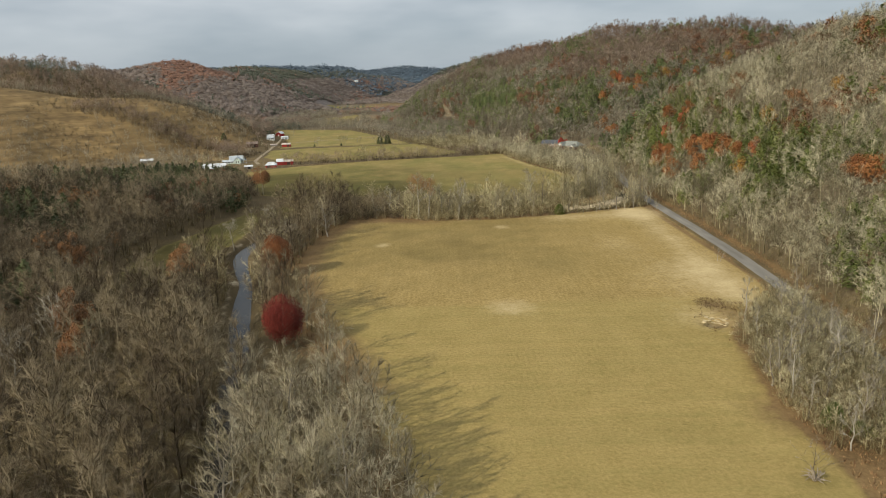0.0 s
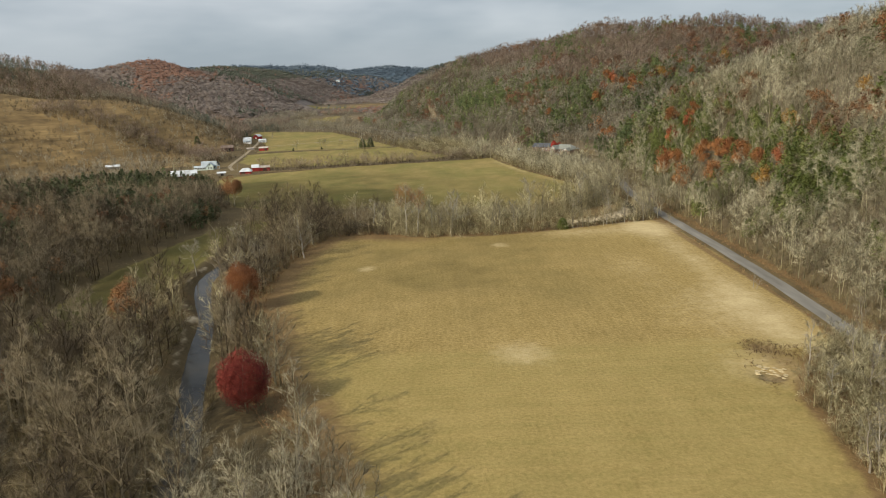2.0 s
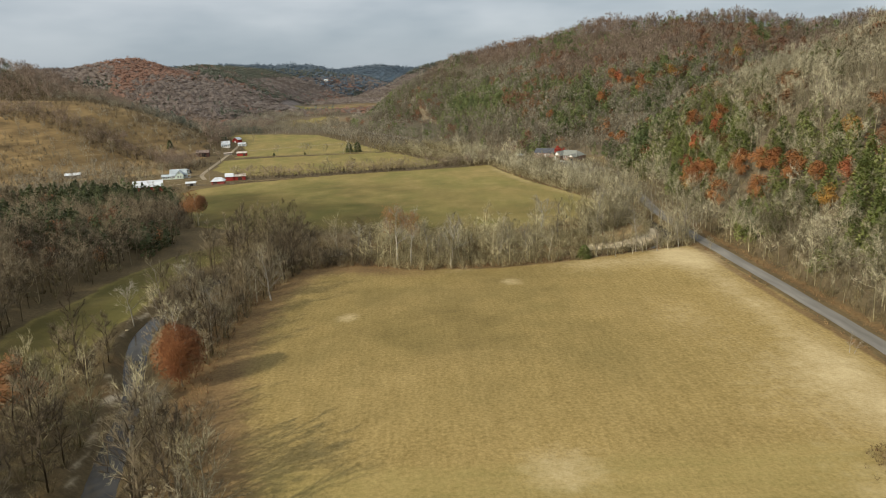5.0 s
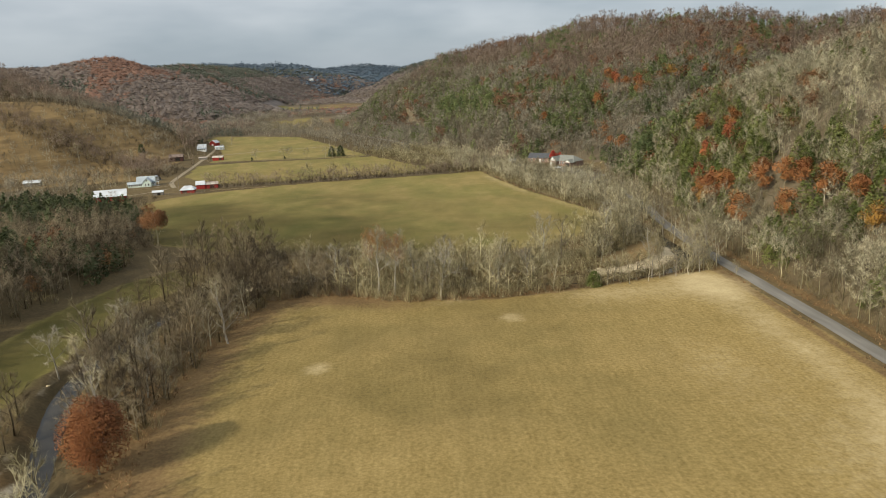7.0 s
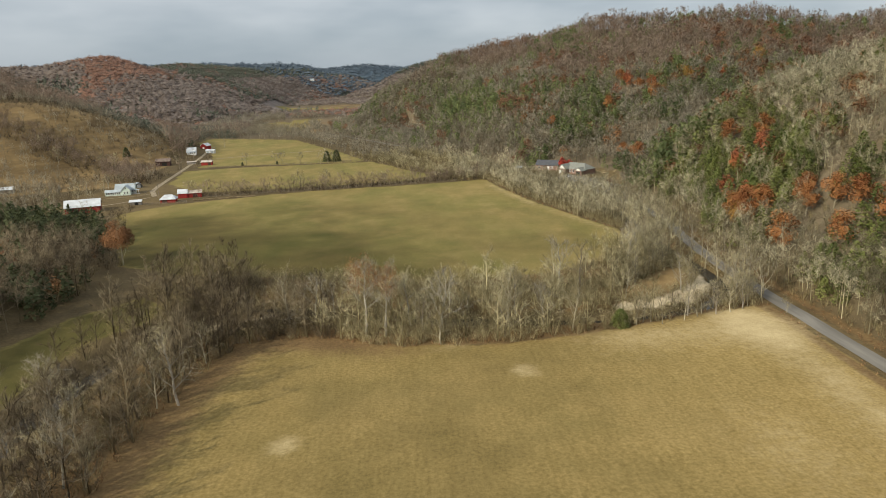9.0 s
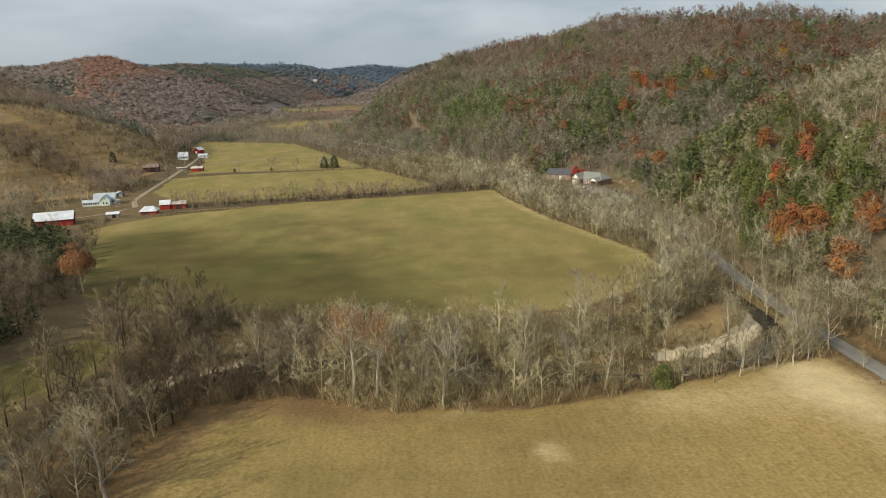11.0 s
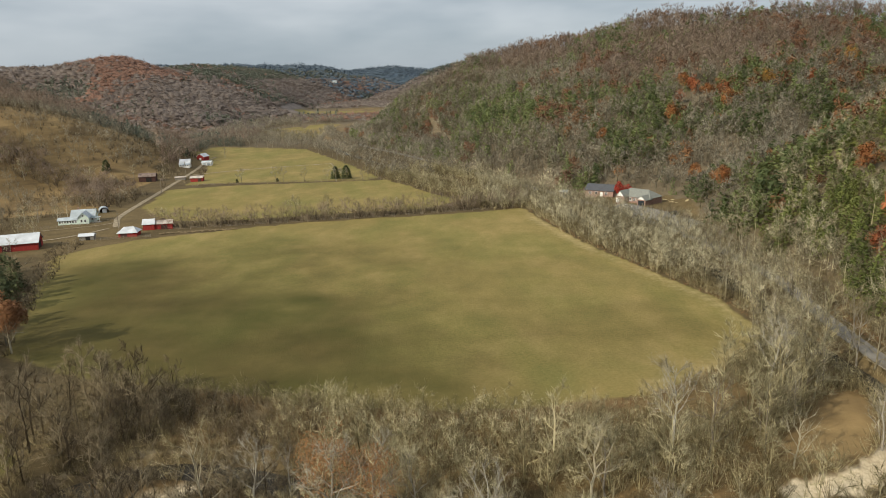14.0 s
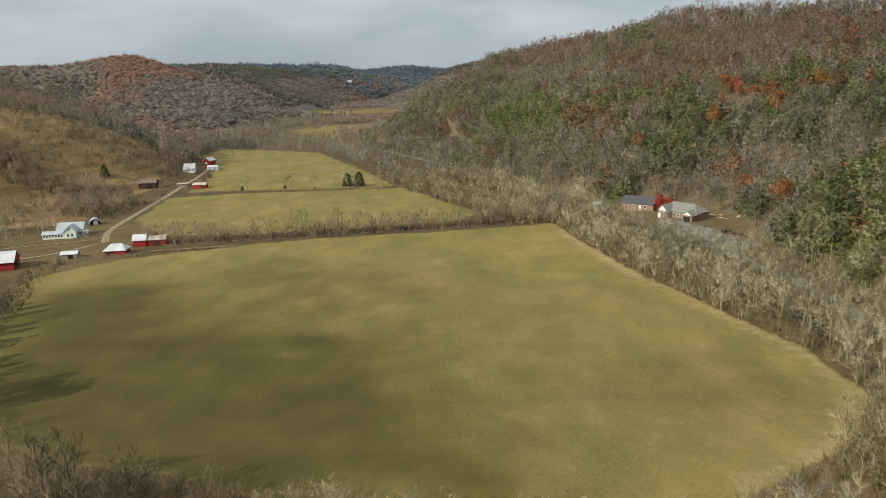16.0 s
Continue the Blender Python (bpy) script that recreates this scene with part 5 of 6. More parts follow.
# brush on the bend takes the same painted cloud shade
scatter(shrubs, x[w_], y[w_], 1.2, "undergrowth", M["wood_shade_brown"], "brown brush tangled on the outer creek bend, darkened for cloud shade", "undergrowth", 114, squash=0.4)
keep &= x >= -18
scatter(shrubs, x[keep], y[keep], 1.25, "undergrowth", M["straw_brush"], "straw-coloured brush tangled under the creek trees", "undergrowth", 106, squash=0.4)

# tall brown weeds along the field edges
weed = [shrub(80 + s, h=1.1, spread=1.0, n=16, width=0.12) for s in range(4)]
x, y = cells(-60, 95, 70, 330, 1.7, 58)
fe = line_dist(x, y, FIELD_ONE + FIELD_ONE[:1])[0]
keep = ~is_open(x, y, [FIELD_ONE, FIELD_TWO, BAR_EAST]) & (fe < 6.5) & (line_dist(x, y, _road)[0] > 3.4) & (line_dist(x, y, _creek)[0] > 5.5) & (x < 92)
scatter(weed, x[keep], y[keep], 1.0, "tall_weeds", M["weeds"], "rust-brown tall weeds along the field edge", "weeds", 59)
x, y = cells(52, 84, 140, 182, 0.75, 110)
d1 = np.minimum(np.hypot(x - 65.5, y - 166), np.hypot((x - 71) * 0.6, y - 163) + 1.0)
d2 = np.hypot(x - 63, y - 153)
keep = ((d1 < 4.2) & (rand(len(x), 111) < 0.9)) | ((d2 > 4.2) & (d2 < 12) & (x > 58) & (rand(len(x), 112) < 0.16))
scatter(weed, x[keep], y[keep], 0.62, "tall_weeds", M["dead_weeds"], "dark brown dead weeds round the rocky hollow", "weeds", 113, squash=0.4)
x, y = cells(35, 95, 330, 545, 2.0, 90)
f2 = line_dist(x, y, FIELD_TWO + FIELD_TWO[:1])[0]
keep = ~is_open(x, y, [FIELD_TWO]) & (f2 < 4.0) & (rand(len(x), 91) < 0.8)
scatter(weed, x[keep], y[keep], 1.0, "tall_weeds", M["weeds"], "brown tall weeds along the hay field", "weeds", 92)
x, y = cells(35, 95, 330, 545, 1.8, 116)
f2 = line_dist(x, y, FIELD_TWO + FIELD_TWO[:1])[0]
keep = ~is_open(x, y, [FIELD_TWO]) & (f2 > 0.8) & (f2 < 6.5) & (x > 40) & (rand(len(x), 117) < 0.8)
scatter(shrubs, x[keep], y[keep], 0.85, "undergrowth", M["straw_brush"], "straw-coloured brush along the edge of the hay field", "undergrowth", 118, squash=0.4)
x, y = cells(60, 110, 120, 470, 1.9, 60)
rd = line_dist(x, y, _road)[0]
keep = (rd > 3.2) & (rd < 8.5) & (x > foot_x(y) - 6.5) & ~is_open(x, y, [HOUSE_LOT])
scatter(weed, x[keep], y[keep], 0.7, "tall_weeds", M["weeds"], "orange-brown weeds along the road verge", "weeds", 61)

# hedge between the hay fields, thicket, fence-line bushes
x, y = cells(-125, 50, 500, 560, 2.6, 62)
hed = line_dist(x, y, [(-112, 511), (-82, 515), (-40, 520), (2, 531), (45, 541)])[0]
keep = (hed < 4.0) & (rand(len(x), 63) < 0.85)
scatter(shrubs_far, x[keep], y[keep], 1.2, "hedge", M["wood_shade_brown"], "brown leafless hedge between two hay fields", "hedge", 64)
keep = (hed < 4.0) & (rand(len(x), 65) < 0.7)
scatter(bushy, x[keep], y[keep], 0.9, "hedge_trees", M["wood_brown"], "small leafless trees in the field hedge", "hedge", 66)
x, y = cells(56, 90, 90, 170, 2.3, 67)
keep = poly_in(x, y, THICKET)
scatter(bushy, x[keep], y[keep], 0.74, "thicket", M["wood_creek"], "pale tangled thicket beside the road", "thicket", 84)
scatter(shrubs, x[keep], y[keep], 1.0, "undergrowth", M["brush"], "brown brush under the roadside thicket", "undergrowth", 68)
x, y = cells(-145, -85, 350, 490, 2.8, 72)
keep = line_dist(x, y, [(-137, 480), (-134, 462), (-122, 428), (-110, 394), (-98, 362)])[0] < 4.0
scatter(shrubs_far, x[keep], y[keep], 0.8, "ditch_brush", M["wood_shade_brown"], "dark brown brush along a ditch beside the hay field", "brush", 73)
x, y = cells(-160, 30, 630, 660, 3.0, 69)
keep = (np.abs(y - (642 + 0.03 * (x + 60))) < 1.6) & (rand(len(x), 70) < 0.7) & (x < -24) & (x > -140)
scatter(shrubs_far, x[keep], y[keep], 0.45, "fence_line_brush", M["brush"], "low brown brush along the fence line", "brush", 71)


# ---- trees that stand singly ----
def make_tree(name, wood, crown, bark, leaf, label, category="tree", group="", crown_name="crown"):
    top = tagged(new(name), label, category, group)
    for nm, soup, m_ in (("trunk", wood, bark), (crown_name, crown, leaf)):
        ob = new(nm, soup_mesh(nm, soup, m_) if nm == "trunk" else soup_mesh(nm, rounded(soup)[0], m_, rounded(soup)[1]))
        ob.parent = top
    return top


def stand(ob, x, y, turn=0.0, size=1.0, tip=0.0, lift=0.0):
    z = float(height(np.array([x]), np.array([y]))[0])
    ob.matrix_basis = pose(x, y, z + lift, tip, 0, turn) @ Matrix.Scale(size, 4)
    return ob


def bare_kind(seed, label, bark="bark_grey", twig="twig_grey", group="creek bank trees", **how):
    w, t = bare_tree(seed, **how)
    return make_tree("bare_tree", w, t, M[bark], M[twig], label, group=group)


GREY = "grey leafless tree on the creek bank"
kinds = [bare_kind(100 + s, GREY, bark="bark_pale" if s in (2, 5) else "bark_grey", h=14 + s % 3, spread=4.4 + 0.6 * (s % 4), base=0.18) for s in range(7)]
dark_kinds = [bare_kind(170 + s, "brown leafless tree in the creek woods", "bark_dark", "twig_brown", h=14 + s, spread=4.4 + 0.4 * s) for s in range(3)]
for k_, (px, py) in zip(dark_kinds, ((-62, 138), (-76, 150), (-88, 172))):
    k_.matrix_basis = pose(px, py, float(height(np.array([px]), np.array([py]))[0]))
spots = [(-58, 150), (-70, 128), (-44, 258), (-30, 300), (24, 304), (44, 312), (70, 345)]
for k_, (px, py) in zip(kinds, spots):
    stand(k_, px, py, 40 * px)
rng = random.Random(77)
creek_near = [p for p in _creek if 60 < p[1] < 400]
placed = 0
for k in range(4000):
    if placed >= 130:
        break
    cx, cy = rng.choice(creek_near)
    px, py = cx + rng.uniform(-26, 26), cy + rng.uniform(-20, 20)
    a, b = np.array([px]), np.array([py])
    d = line_dist(a, b, creek_part)[0][0]
    if not (2.2 if py < 128 else 4.6) < d < 24 or (py > 350 and px > 30) or (py > 309 and -45 < px < 48) or by_hero(a, b)[0] or is_open(a, b, solid + [BAR_WEST, BAR_MID])[0] or line_dist(a, b, _road)[0][0] < 5.5 or px > foot_x(b)[0] - 6:
        continue
    # browner, darker copies also paint the cloud shade at the outer bend
    stand(copy_thing(dark_kinds[placed % 3] if (px < cx - 3 and py < 215) or (px < -25 and py > 285) or (px < -35 and placed % 2) else kinds[placed % 7], Matrix.Identity(4)), px, py, rng.uniform(0, 360), rng.uniform(0.45, 1.08 if py < 260 else 0.85))
    placed += 1

# pale sycamores at the bend and on the west bank
SYC = "pale-barked sycamore without leaves on the creek bank"
syc = bare_kind(140, SYC, "bark_white", "twig_pale", "sycamores", h=17, spread=6.2, limbs=12, base=0.35)
stand(syc, 6, 284, 30, 1.0)
for px, py, tn, sz in ((-24, 301, 80, 0.72), (30, 287.5, 200, 0.72), (39, 314, 120, 0.95), (-48, 182, 10, 0.62), (-63, 252, 250, 0.85), (-76, 246, 300, 0.7), (-84, 140, 60, 0.9), (-79, 118, 140, 1.0), (-53, 232, 100, 0.7), (64, 334, 20, 0.9)):
    stand(copy_thing(syc, Matrix.Identity(4)), px, py, tn, sz)
w, t = bare_tree(141, h=20, spread=5.2, base=0.4)
lf = leafy(142, 20.5, 4.8, 2400, 0.2, base=0.5, lumps=26)
orange_syc = make_tree("sycamore", w, t, M["bark_white"], M["twig_pale"], "pale sycamore with a thin rust-coloured crown", group="sycamores")
ob = new("leaves", soup_mesh("leaves", lf, M["rust_leaf"]))
ob.parent = orange_syc
stand(orange_syc, -11, 289, 15)
stand(copy_thing(orange_syc, Matrix.Identity(4)), -6.5, 288.5, 150, 0.9)
fallen = bare_kind(143, "pale fallen tree lying at the field edge", "bark_white", "twig_pale", "", h=10, spread=3.0, limbs=7)
fallen.name = "fallen_tree"
stand(fallen, -33, 302, 65, 0.8, 84, 0.6)


def leaf_tree(name, seed, h, spread, n, leaf, mat_, label, base=0.15, lumps=22, group="", full=False):
    w, t = bare_tree(seed, h=h * 0.9, spread=spread * 0.7, limbs=8, subs=3, twigs=2, base=0.2)
    return make_tree(name, np.concatenate([w, t]), leafy(seed + 1, h, spread, n, leaf, base, lumps, full=full), M["bark_grey"], mat_, label, group=group, crown_name="leaves")


maple = stand(leaf_tree("maple_tree", 300, 12.0, 4.7, 24000, 0.21, M["red_leaf"], "deep red maple in full leaf beside the creek", 0.05, 34, full=True), -36, 146, 0)
oak = stand(leaf_tree("oak_tree", 310, 12.5, 5.3, 22000, 0.22, M["orange_leaf"], "orange-brown oak in full leaf beside the creek", 0.04, 30, full=True), -51, 205, 0)
west_oak = stand(leaf_tree("oak_tree", 320, 15.5, 5.2, 3600, 0.36, M["rust_leaf"], "thin rust-leaved oak in the creek woods", 0.3, 16), -81, 145)
for px, py, sz in ((-72, 186, 1.0), (-109, 201, 0.9), (-95, 367, 1.0), (-99, 372, 0.9), (-74, 131, 0.8)):
    stand(copy_thing(west_oak, Matrix.Identity(4)), px, py, px * 7, sz)

AUT = "autumn trees on the hillside"
hill_orange = [leaf_tree("oak_tree", 330 + s, 12.5, 4.6, 2000, 0.46, M["hill_orange_leaf"], "bright orange oak among the hillside trees", 0.25, 15, AUT) for s in range(2)]
hill_red = leaf_tree("maple_tree", 340, 12, 4.0, 1400, 0.5, M["scarlet_leaf"], "scarlet maple among the hillside trees", 0.2, 14, AUT)
hill_gold = leaf_tree("hickory_tree", 350, 12.5, 4.4, 1300, 0.5, M["gold_leaf"], "dull gold hickory among the hillside trees", 0.25, 14, AUT)
for n_, (kind, lst) in enumerate(((None, ORANGE), (hill_red, RED), (hill_gold, GOLD))):
    for i, (px, py) in enumerate(lst):
        src = kind or hill_orange[i % 2]
        first = (i == 0) if kind else i < 2
        tr = src if first else copy_thing(src, Matrix.Identity(4))
        stand(tr, px, py, 67 * i, 0.78 + 0.09 * ((i * 5) % 4) * (1 if py < 500 else 1.1))

house_red = leaf_tree("maple_tree", 344, 7.5, 2.8, 1500, 0.4, M["bright_red_leaf"], "bright red maple behind the brick houses", 0.15, 14, AUT)
stand(house_red, 91, 541)
stand(copy_thing(house_red, Matrix.Identity(4)), 95, 539, 70, 0.85)

# roadside thicket of slim pale trees
slim = [bare_kind(150 + s, "slim pale leafless tree in the roadside thicket", "bark_pale", "twig_pale", "thicket trees", h=11, spread=2.4, limbs=9, subs=4, twigs=11, base=0.25) for s in range(3)]
rng = random.Random(9)
k = 0
while k < 40:
    px, py = rng.uniform(57, 89), rng.uniform(92, 168)
    if poly_in(np.array([px]), np.array([py]), THICKET)[0]:
        stand(slim[k] if k < 3 else copy_thing(slim[k % 3], Matrix.Identity(4)), px, py, rng.uniform(0, 360), rng.uniform(0.7, 1.1))
        k += 1


def conifer_thing(name, seed, h, spread, n, leaf, mat_, label, power=0.8):
    w = as_soup(tube([(0, 0, -0.3), (0, 0, h * 0.9)], [0.014 * h, 0.02], 5))
    return make_tree(name, w, conifer(seed, h, spread, n, leaf, 0.03, power), M["bark_grey"], mat_, label, group="evergreens", crown_name="needles")


for k, (px, py) in enumerate([(56, 290), (61, 291.5), (66, 293), (70, 294.2), (52, 288.5), (86, 303), (88, 309), (83, 297.5), (79, 296.5), (74, 297), (88.5, 301), (85, 309), (88, 316), (89, 324), (58, 288), (64, 290), (73, 293), (77, 294), (68, 292), (81, 296), (54, 290), (90, 330), (90.5, 340), (90.5, 350), (91.5, 362), (93, 374), (95, 386), (96.5, 397), (98, 410), (97.5, 424), (97, 437), (95, 448), (92, 458), (55, 318), (60, 321), (65, 327), (71, 331), (76, 337), (92, 452), (91.5, 306), (91, 314), (92, 321), (91.5, 334), (91.8, 346), (92.5, 355), (93.5, 368), (94.5, 380), (91, 327), (95.5, 391)]):
    stand(copy_thing(kinds[k % 7], Matrix.Identity(4)), px, py, 50 * k, (0.74 if px > 84 else 0.5) + 0.08 * (k % 3))
for k, (px, py) in enumerate([(79, 342), (81, 347), (80.5, 353), (82, 358), (80, 364), (82.5, 370), (81, 377), (83.5, 384), (84.5, 391), (83, 398), (85, 406), (84, 414), (77, 343), (77.5, 357), (78, 371), (93.5, 385), (94.5, 404), (95, 416)]):
    stand(copy_thing(kinds[(k * 3) % 7], Matrix.Identity(4)), px, py, 50 * k, 0.72 + 0.08 * (k % 4))
cedar = stand(conifer_thing("cedar_bush", 400, 4.2, 2.3, 1800, 0.34, M["pine_leaf"], "round green cedar bush at the field edge", 0.5), 48, 288)
stand(copy_thing(cedar, Matrix.Identity(4)), 62, 104, 30, 0.9)
stand(copy_thing(cedar, Matrix.Identity(4)), 64, 100, 90, 0.6)
stand(copy_thing(cedar, Matrix.Identity(4)), 71, 101, 90, 1.2)
lime = leaf_tree("bush", 420, 2.4, 1.3, 900, 0.16, M["lime_leaf"], "small lime-green bush before the roadside thicket", 0.02, 12)
stand(lime, 64.5, 98.5)
for px, py, sz, tip in ((82, 205, 0.42, 6), (82.6, 204.4, 0.34, 24)):
    stand(copy_thing(slim[1], Matrix.Identity(4)), px, py, 40, sz, tip)
pair = stand(conifer_thing("cedar_tree", 401, 7.8, 3.2, 1500, 0.55, M["cedar_leaf"], "dark upright cedar on the fence line", 0.45), -57, 653)
stand(copy_thing(pair, Matrix.Identity(4)), -50, 652, 77, 1.08)
for px, py, sz in ((-92, 647, 0.3), (-116, 644, 0.32), (-186, 765, 0.9), (-192, 772, 0.7), (-205, 668, 0.9)):
    stand(copy_thing(pair, Matrix.Identity(4)), px, py, px, sz)
for k, (px, py) in enumerate([(-190, 738), (-192, 750), (-188, 758), (-184, 797), (-194, 780), (-166, 797), (-172, 676), (-190, 672), (-170, 545), (-176, 530), (-174, 515), (-164, 545)]):
    stand(copy_thing(kinds[k % 7], Matrix.Identity(4)), px, py, 70 * k, 0.5 + 0.08 * (k % 3))
lone = bare_kind(160, "round leafless tree standing in the hedge", group="hedge trees", h=8, spread=3.4, base=0.15)
stand(lone, -58, 525, 0, 1.3)
for px, py, sz in ((-44, 523, 1.25), (-100, 519, 0.9), (-30, 526, 0.8), (-12, 529, 0.9), (18, 536, 1.0), (34, 540, 1.1), (-160, 497, 1.0), (-168, 500, 0.9), (-177, 521, 1.2), (-166, 528, 1.0), (-150, 531, 0.7), (-184, 500, 1.1), (-176, 492, 1.0), (84, 496, 0.9), (88, 488, 1.0), (79, 508, 0.9), (76, 517, 1.0), (92, 480, 0.9), (73, 530, 1.0), (81, 536, 0.7), (-115, 520, 0.9), (-250, 640, 1.3), (-236, 630, 1.5), (-212, 640, 1.5), (-206, 647, 1.4), (89.5, 291, 0.55), (84, 300, 1.0), (86.5, 306, 0.9), (80, 299, 0.85)):
    stand(copy_thing(lone, Matrix.Identity(4)), px, py, px * 3, sz)
dead = bare_kind(161, "small broken dead tree in the rough grass", "bark_dark", "twig_pale", "", h=4.0, spread=2.4, limbs=8, subs=3, twigs=6, base=0.1)
dead.name = "dead_tree"
stand(dead, 51, 89, 0, 1.35)


# ---- farm buildings, houses, small things ----
def paint(name, c, rough=0.7, metal=0.0, size=1.5, spread=0.25, stretch=(1, 1, 1)):
    lo, hi = tuple(v * (1 - spread) for v in c), tuple(min(1.0, v * (1 + spread)) for v in c)
    M[name] = ramp_mat(name, [lo, c, hi], size, rough=rough, metal=metal, bump=0.01, stretch=stretch)


paint("red_boards", (0.26, 0.03, 0.025), 0.85, size=0.8, stretch=(6, 6, 0.6))
paint("dark_boards", (0.07, 0.035, 0.028), 0.9, size=0.8, stretch=(6, 6, 0.6))
paint("grey_boards", (0.22, 0.2, 0.17), 0.9, size=0.8, stretch=(6, 6, 0.6))
paint("mint_siding", (0.60, 0.70, 0.62), 0.7, spread=0.1, stretch=(0.5, 0.5, 6))
paint("white_siding", (0.74, 0.74, 0.71), 0.7, spread=0.1, stretch=(0.5, 0.5, 6))
paint("white_metal", (0.52, 0.54, 0.56), 0.45, spread=0.18, size=3.0)
paint("grey_metal", (0.36, 0.40, 0.42), 0.45, spread=0.2, size=3.0)
paint("rusty_metal", (0.42, 0.36, 0.31), 0.6, spread=0.35, size=2.0)
paint("brown_metal", (0.17, 0.125, 0.10), 0.6, spread=0.4, size=2.0)
paint("fieldstone", (0.24, 0.18, 0.105), 0.9, spread=0.35, size=0.8)
paint("brick", (0.27, 0.175, 0.14), 0.9, spread=0.25, size=0.5)
paint("slate_shingle", (0.075, 0.078, 0.085), 0.9, spread=0.25, size=0.7)
paint("green_shingle", (0.20, 0.205, 0.18), 0.9, spread=0.2, size=0.7)
paint("trim_white", (0.78, 0.78, 0.75), 0.6, spread=0.06)
paint("glass_dark", (0.03, 0.035, 0.04), 0.08, spread=0.1)
# near-black paint for the unlit inside of open doorways
paint("opening_dark", (0.02, 0.018, 0.016), 0.9, spread=0.2)
paint("limestone", (0.40, 0.325, 0.19), 0.9, spread=0.35, size=0.8)
paint("post_wood", (0.24, 0.2, 0.15), 0.9, spread=0.3, size=0.6)
paint("lot_asphalt", (0.19, 0.178, 0.155), 0.9, spread=0.2, size=3.0)
paint("concrete", (0.50, 0.47, 0.40), 0.9, spread=0.15, size=1.5)
paint("car_black", (0.02, 0.02, 0.022), 0.3, spread=0.1)
paint("car_red", (0.12, 0.025, 0.025), 0.3, spread=0.1)
paint("car_white", (0.7, 0.7, 0.68), 0.3, spread=0.05)
paint("rubber", (0.02, 0.02, 0.02), 0.9, spread=0.2)


def box(bm, cx, cy, cz, sx, sy, sz, m=None):
    mat_ = (m or Matrix.Identity(4)) @ Matrix.Translation((cx, cy, cz)) @ Matrix.Diagonal((sx, sy, sz, 1))
    bmesh.ops.create_cube(bm, size=1.0, matrix=mat_)


def flat(ox, oy, turn):
    return Matrix.Translation((ox, oy, 0)) @ Matrix.Rotation(radians(turn), 4, "Z")


def gable_block(parent, L, W, eave, ridge, wall, roof, m=None, over=0.4, hip=0.0, gable=None, sink=0.6):
    """Walls with gable ends under a pitched roof of thick slabs; the ridge runs along local x, the front is -y."""
    m = m or Matrix.Identity(4)
    bm = bmesh.new()
    a, b = L / 2, W / 2
    base = [(-a, -b), (a, -b), (a, b), (-a, b)]
    lo = [bm.verts.new(m @ Vector((x_, y_, -sink))) for x_, y_ in base]
    hi = [bm.verts.new(m @ Vector((x_, y_, eave))) for x_, y_ in base]
    for i in range(4):
        j = (i + 1) % 4
        bm.faces.new((lo[i], lo[j], hi[j], hi[i]))
    bm.faces.new(hi)
    part("wall", bm, wall, parent)
    if not hip:
        for s in (-1, 1):
            bm = bmesh.new()
            tri = [[bm.verts.new(m @ Vector((s * (a - 0.02 - k * 0.12), *q))) for q in ((-b, eave + 0.003), (b, eave + 0.003), (0, ridge))] for k in (0, 1)]
            bm.faces.new(tri[0])
            bm.faces.new(tri[1][::-1])
            for i in range(3):
                bm.faces.new((tri[0][i], tri[0][(i + 1) % 3], tri[1][(i + 1) % 3], tri[1][i]))
            bmesh.ops.recalc_face_normals(bm, faces=bm.faces)
            part("gable", bm, gable or wall, parent)
    bm = bmesh.new()
    th = 0.16
    slope = (ridge - eave) / b
    ay, az = -b - over, eave - slope * over
    for s in (-1, 1):
        h0 = a + over
        h1 = a + over - hip
        top = [(-h0, s * -ay, az), (h0, s * -ay, az), (h1, 0, ridge), (-h1, 0, ridge)]
        up = [bm.verts.new(m @ (Vector(p) + Vector((0, 0, th)))) for p in top]
        dn = [bm.verts.new(m @ Vector(p)) for p in top]
        bm.faces.new(up)
        bm.faces.new(dn[::-1])
        for i in range(4):
            j = (i + 1) % 4
            bm.faces.new((dn[i], dn[j], up[j], up[i]))
    if hip:
        for s in (-1, 1):
            h0, h1 = s * (a + over), s * (a + over - hip)
            v = [bm.verts.new(m @ Vector(p)) for p in ((h0, ay, az + th), (h0, -ay, az + th), (h1, 0, ridge + th))]
            bm.faces.new(v)
    bmesh.ops.recalc_face_normals(bm, faces=bm.faces)
    part("roof", bm, roof, parent)


def window(parent, x_, y_, z_, w, h, turn=0.0, m=None, frame_mat="trim_white"):
    """A framed window on a wall; it faces local -y before the turn."""
    mm = (m or Matrix.Identity(4)) @ flat(x_, y_, turn)
    bm = bmesh.new()
    t = 0.1
    for cx, cz, sx, sz in ((0, h / 2, w + t, t), (0, -h / 2, w + t, t), (-w / 2, 0, t, h), (w / 2, 0, t, h), (0, 0, w, 0.05)):
        box(bm, cx, -0.04, z_ + cz, sx, 0.12, sz, mm)
    win = part("window", bm, M[frame_mat], parent)
    bm = bmesh.new()
    box(bm, 0, -0.005, z_, w - 0.02, 0.05, h - 0.02, mm)
    part("pane", bm, M["glass_dark"], win)


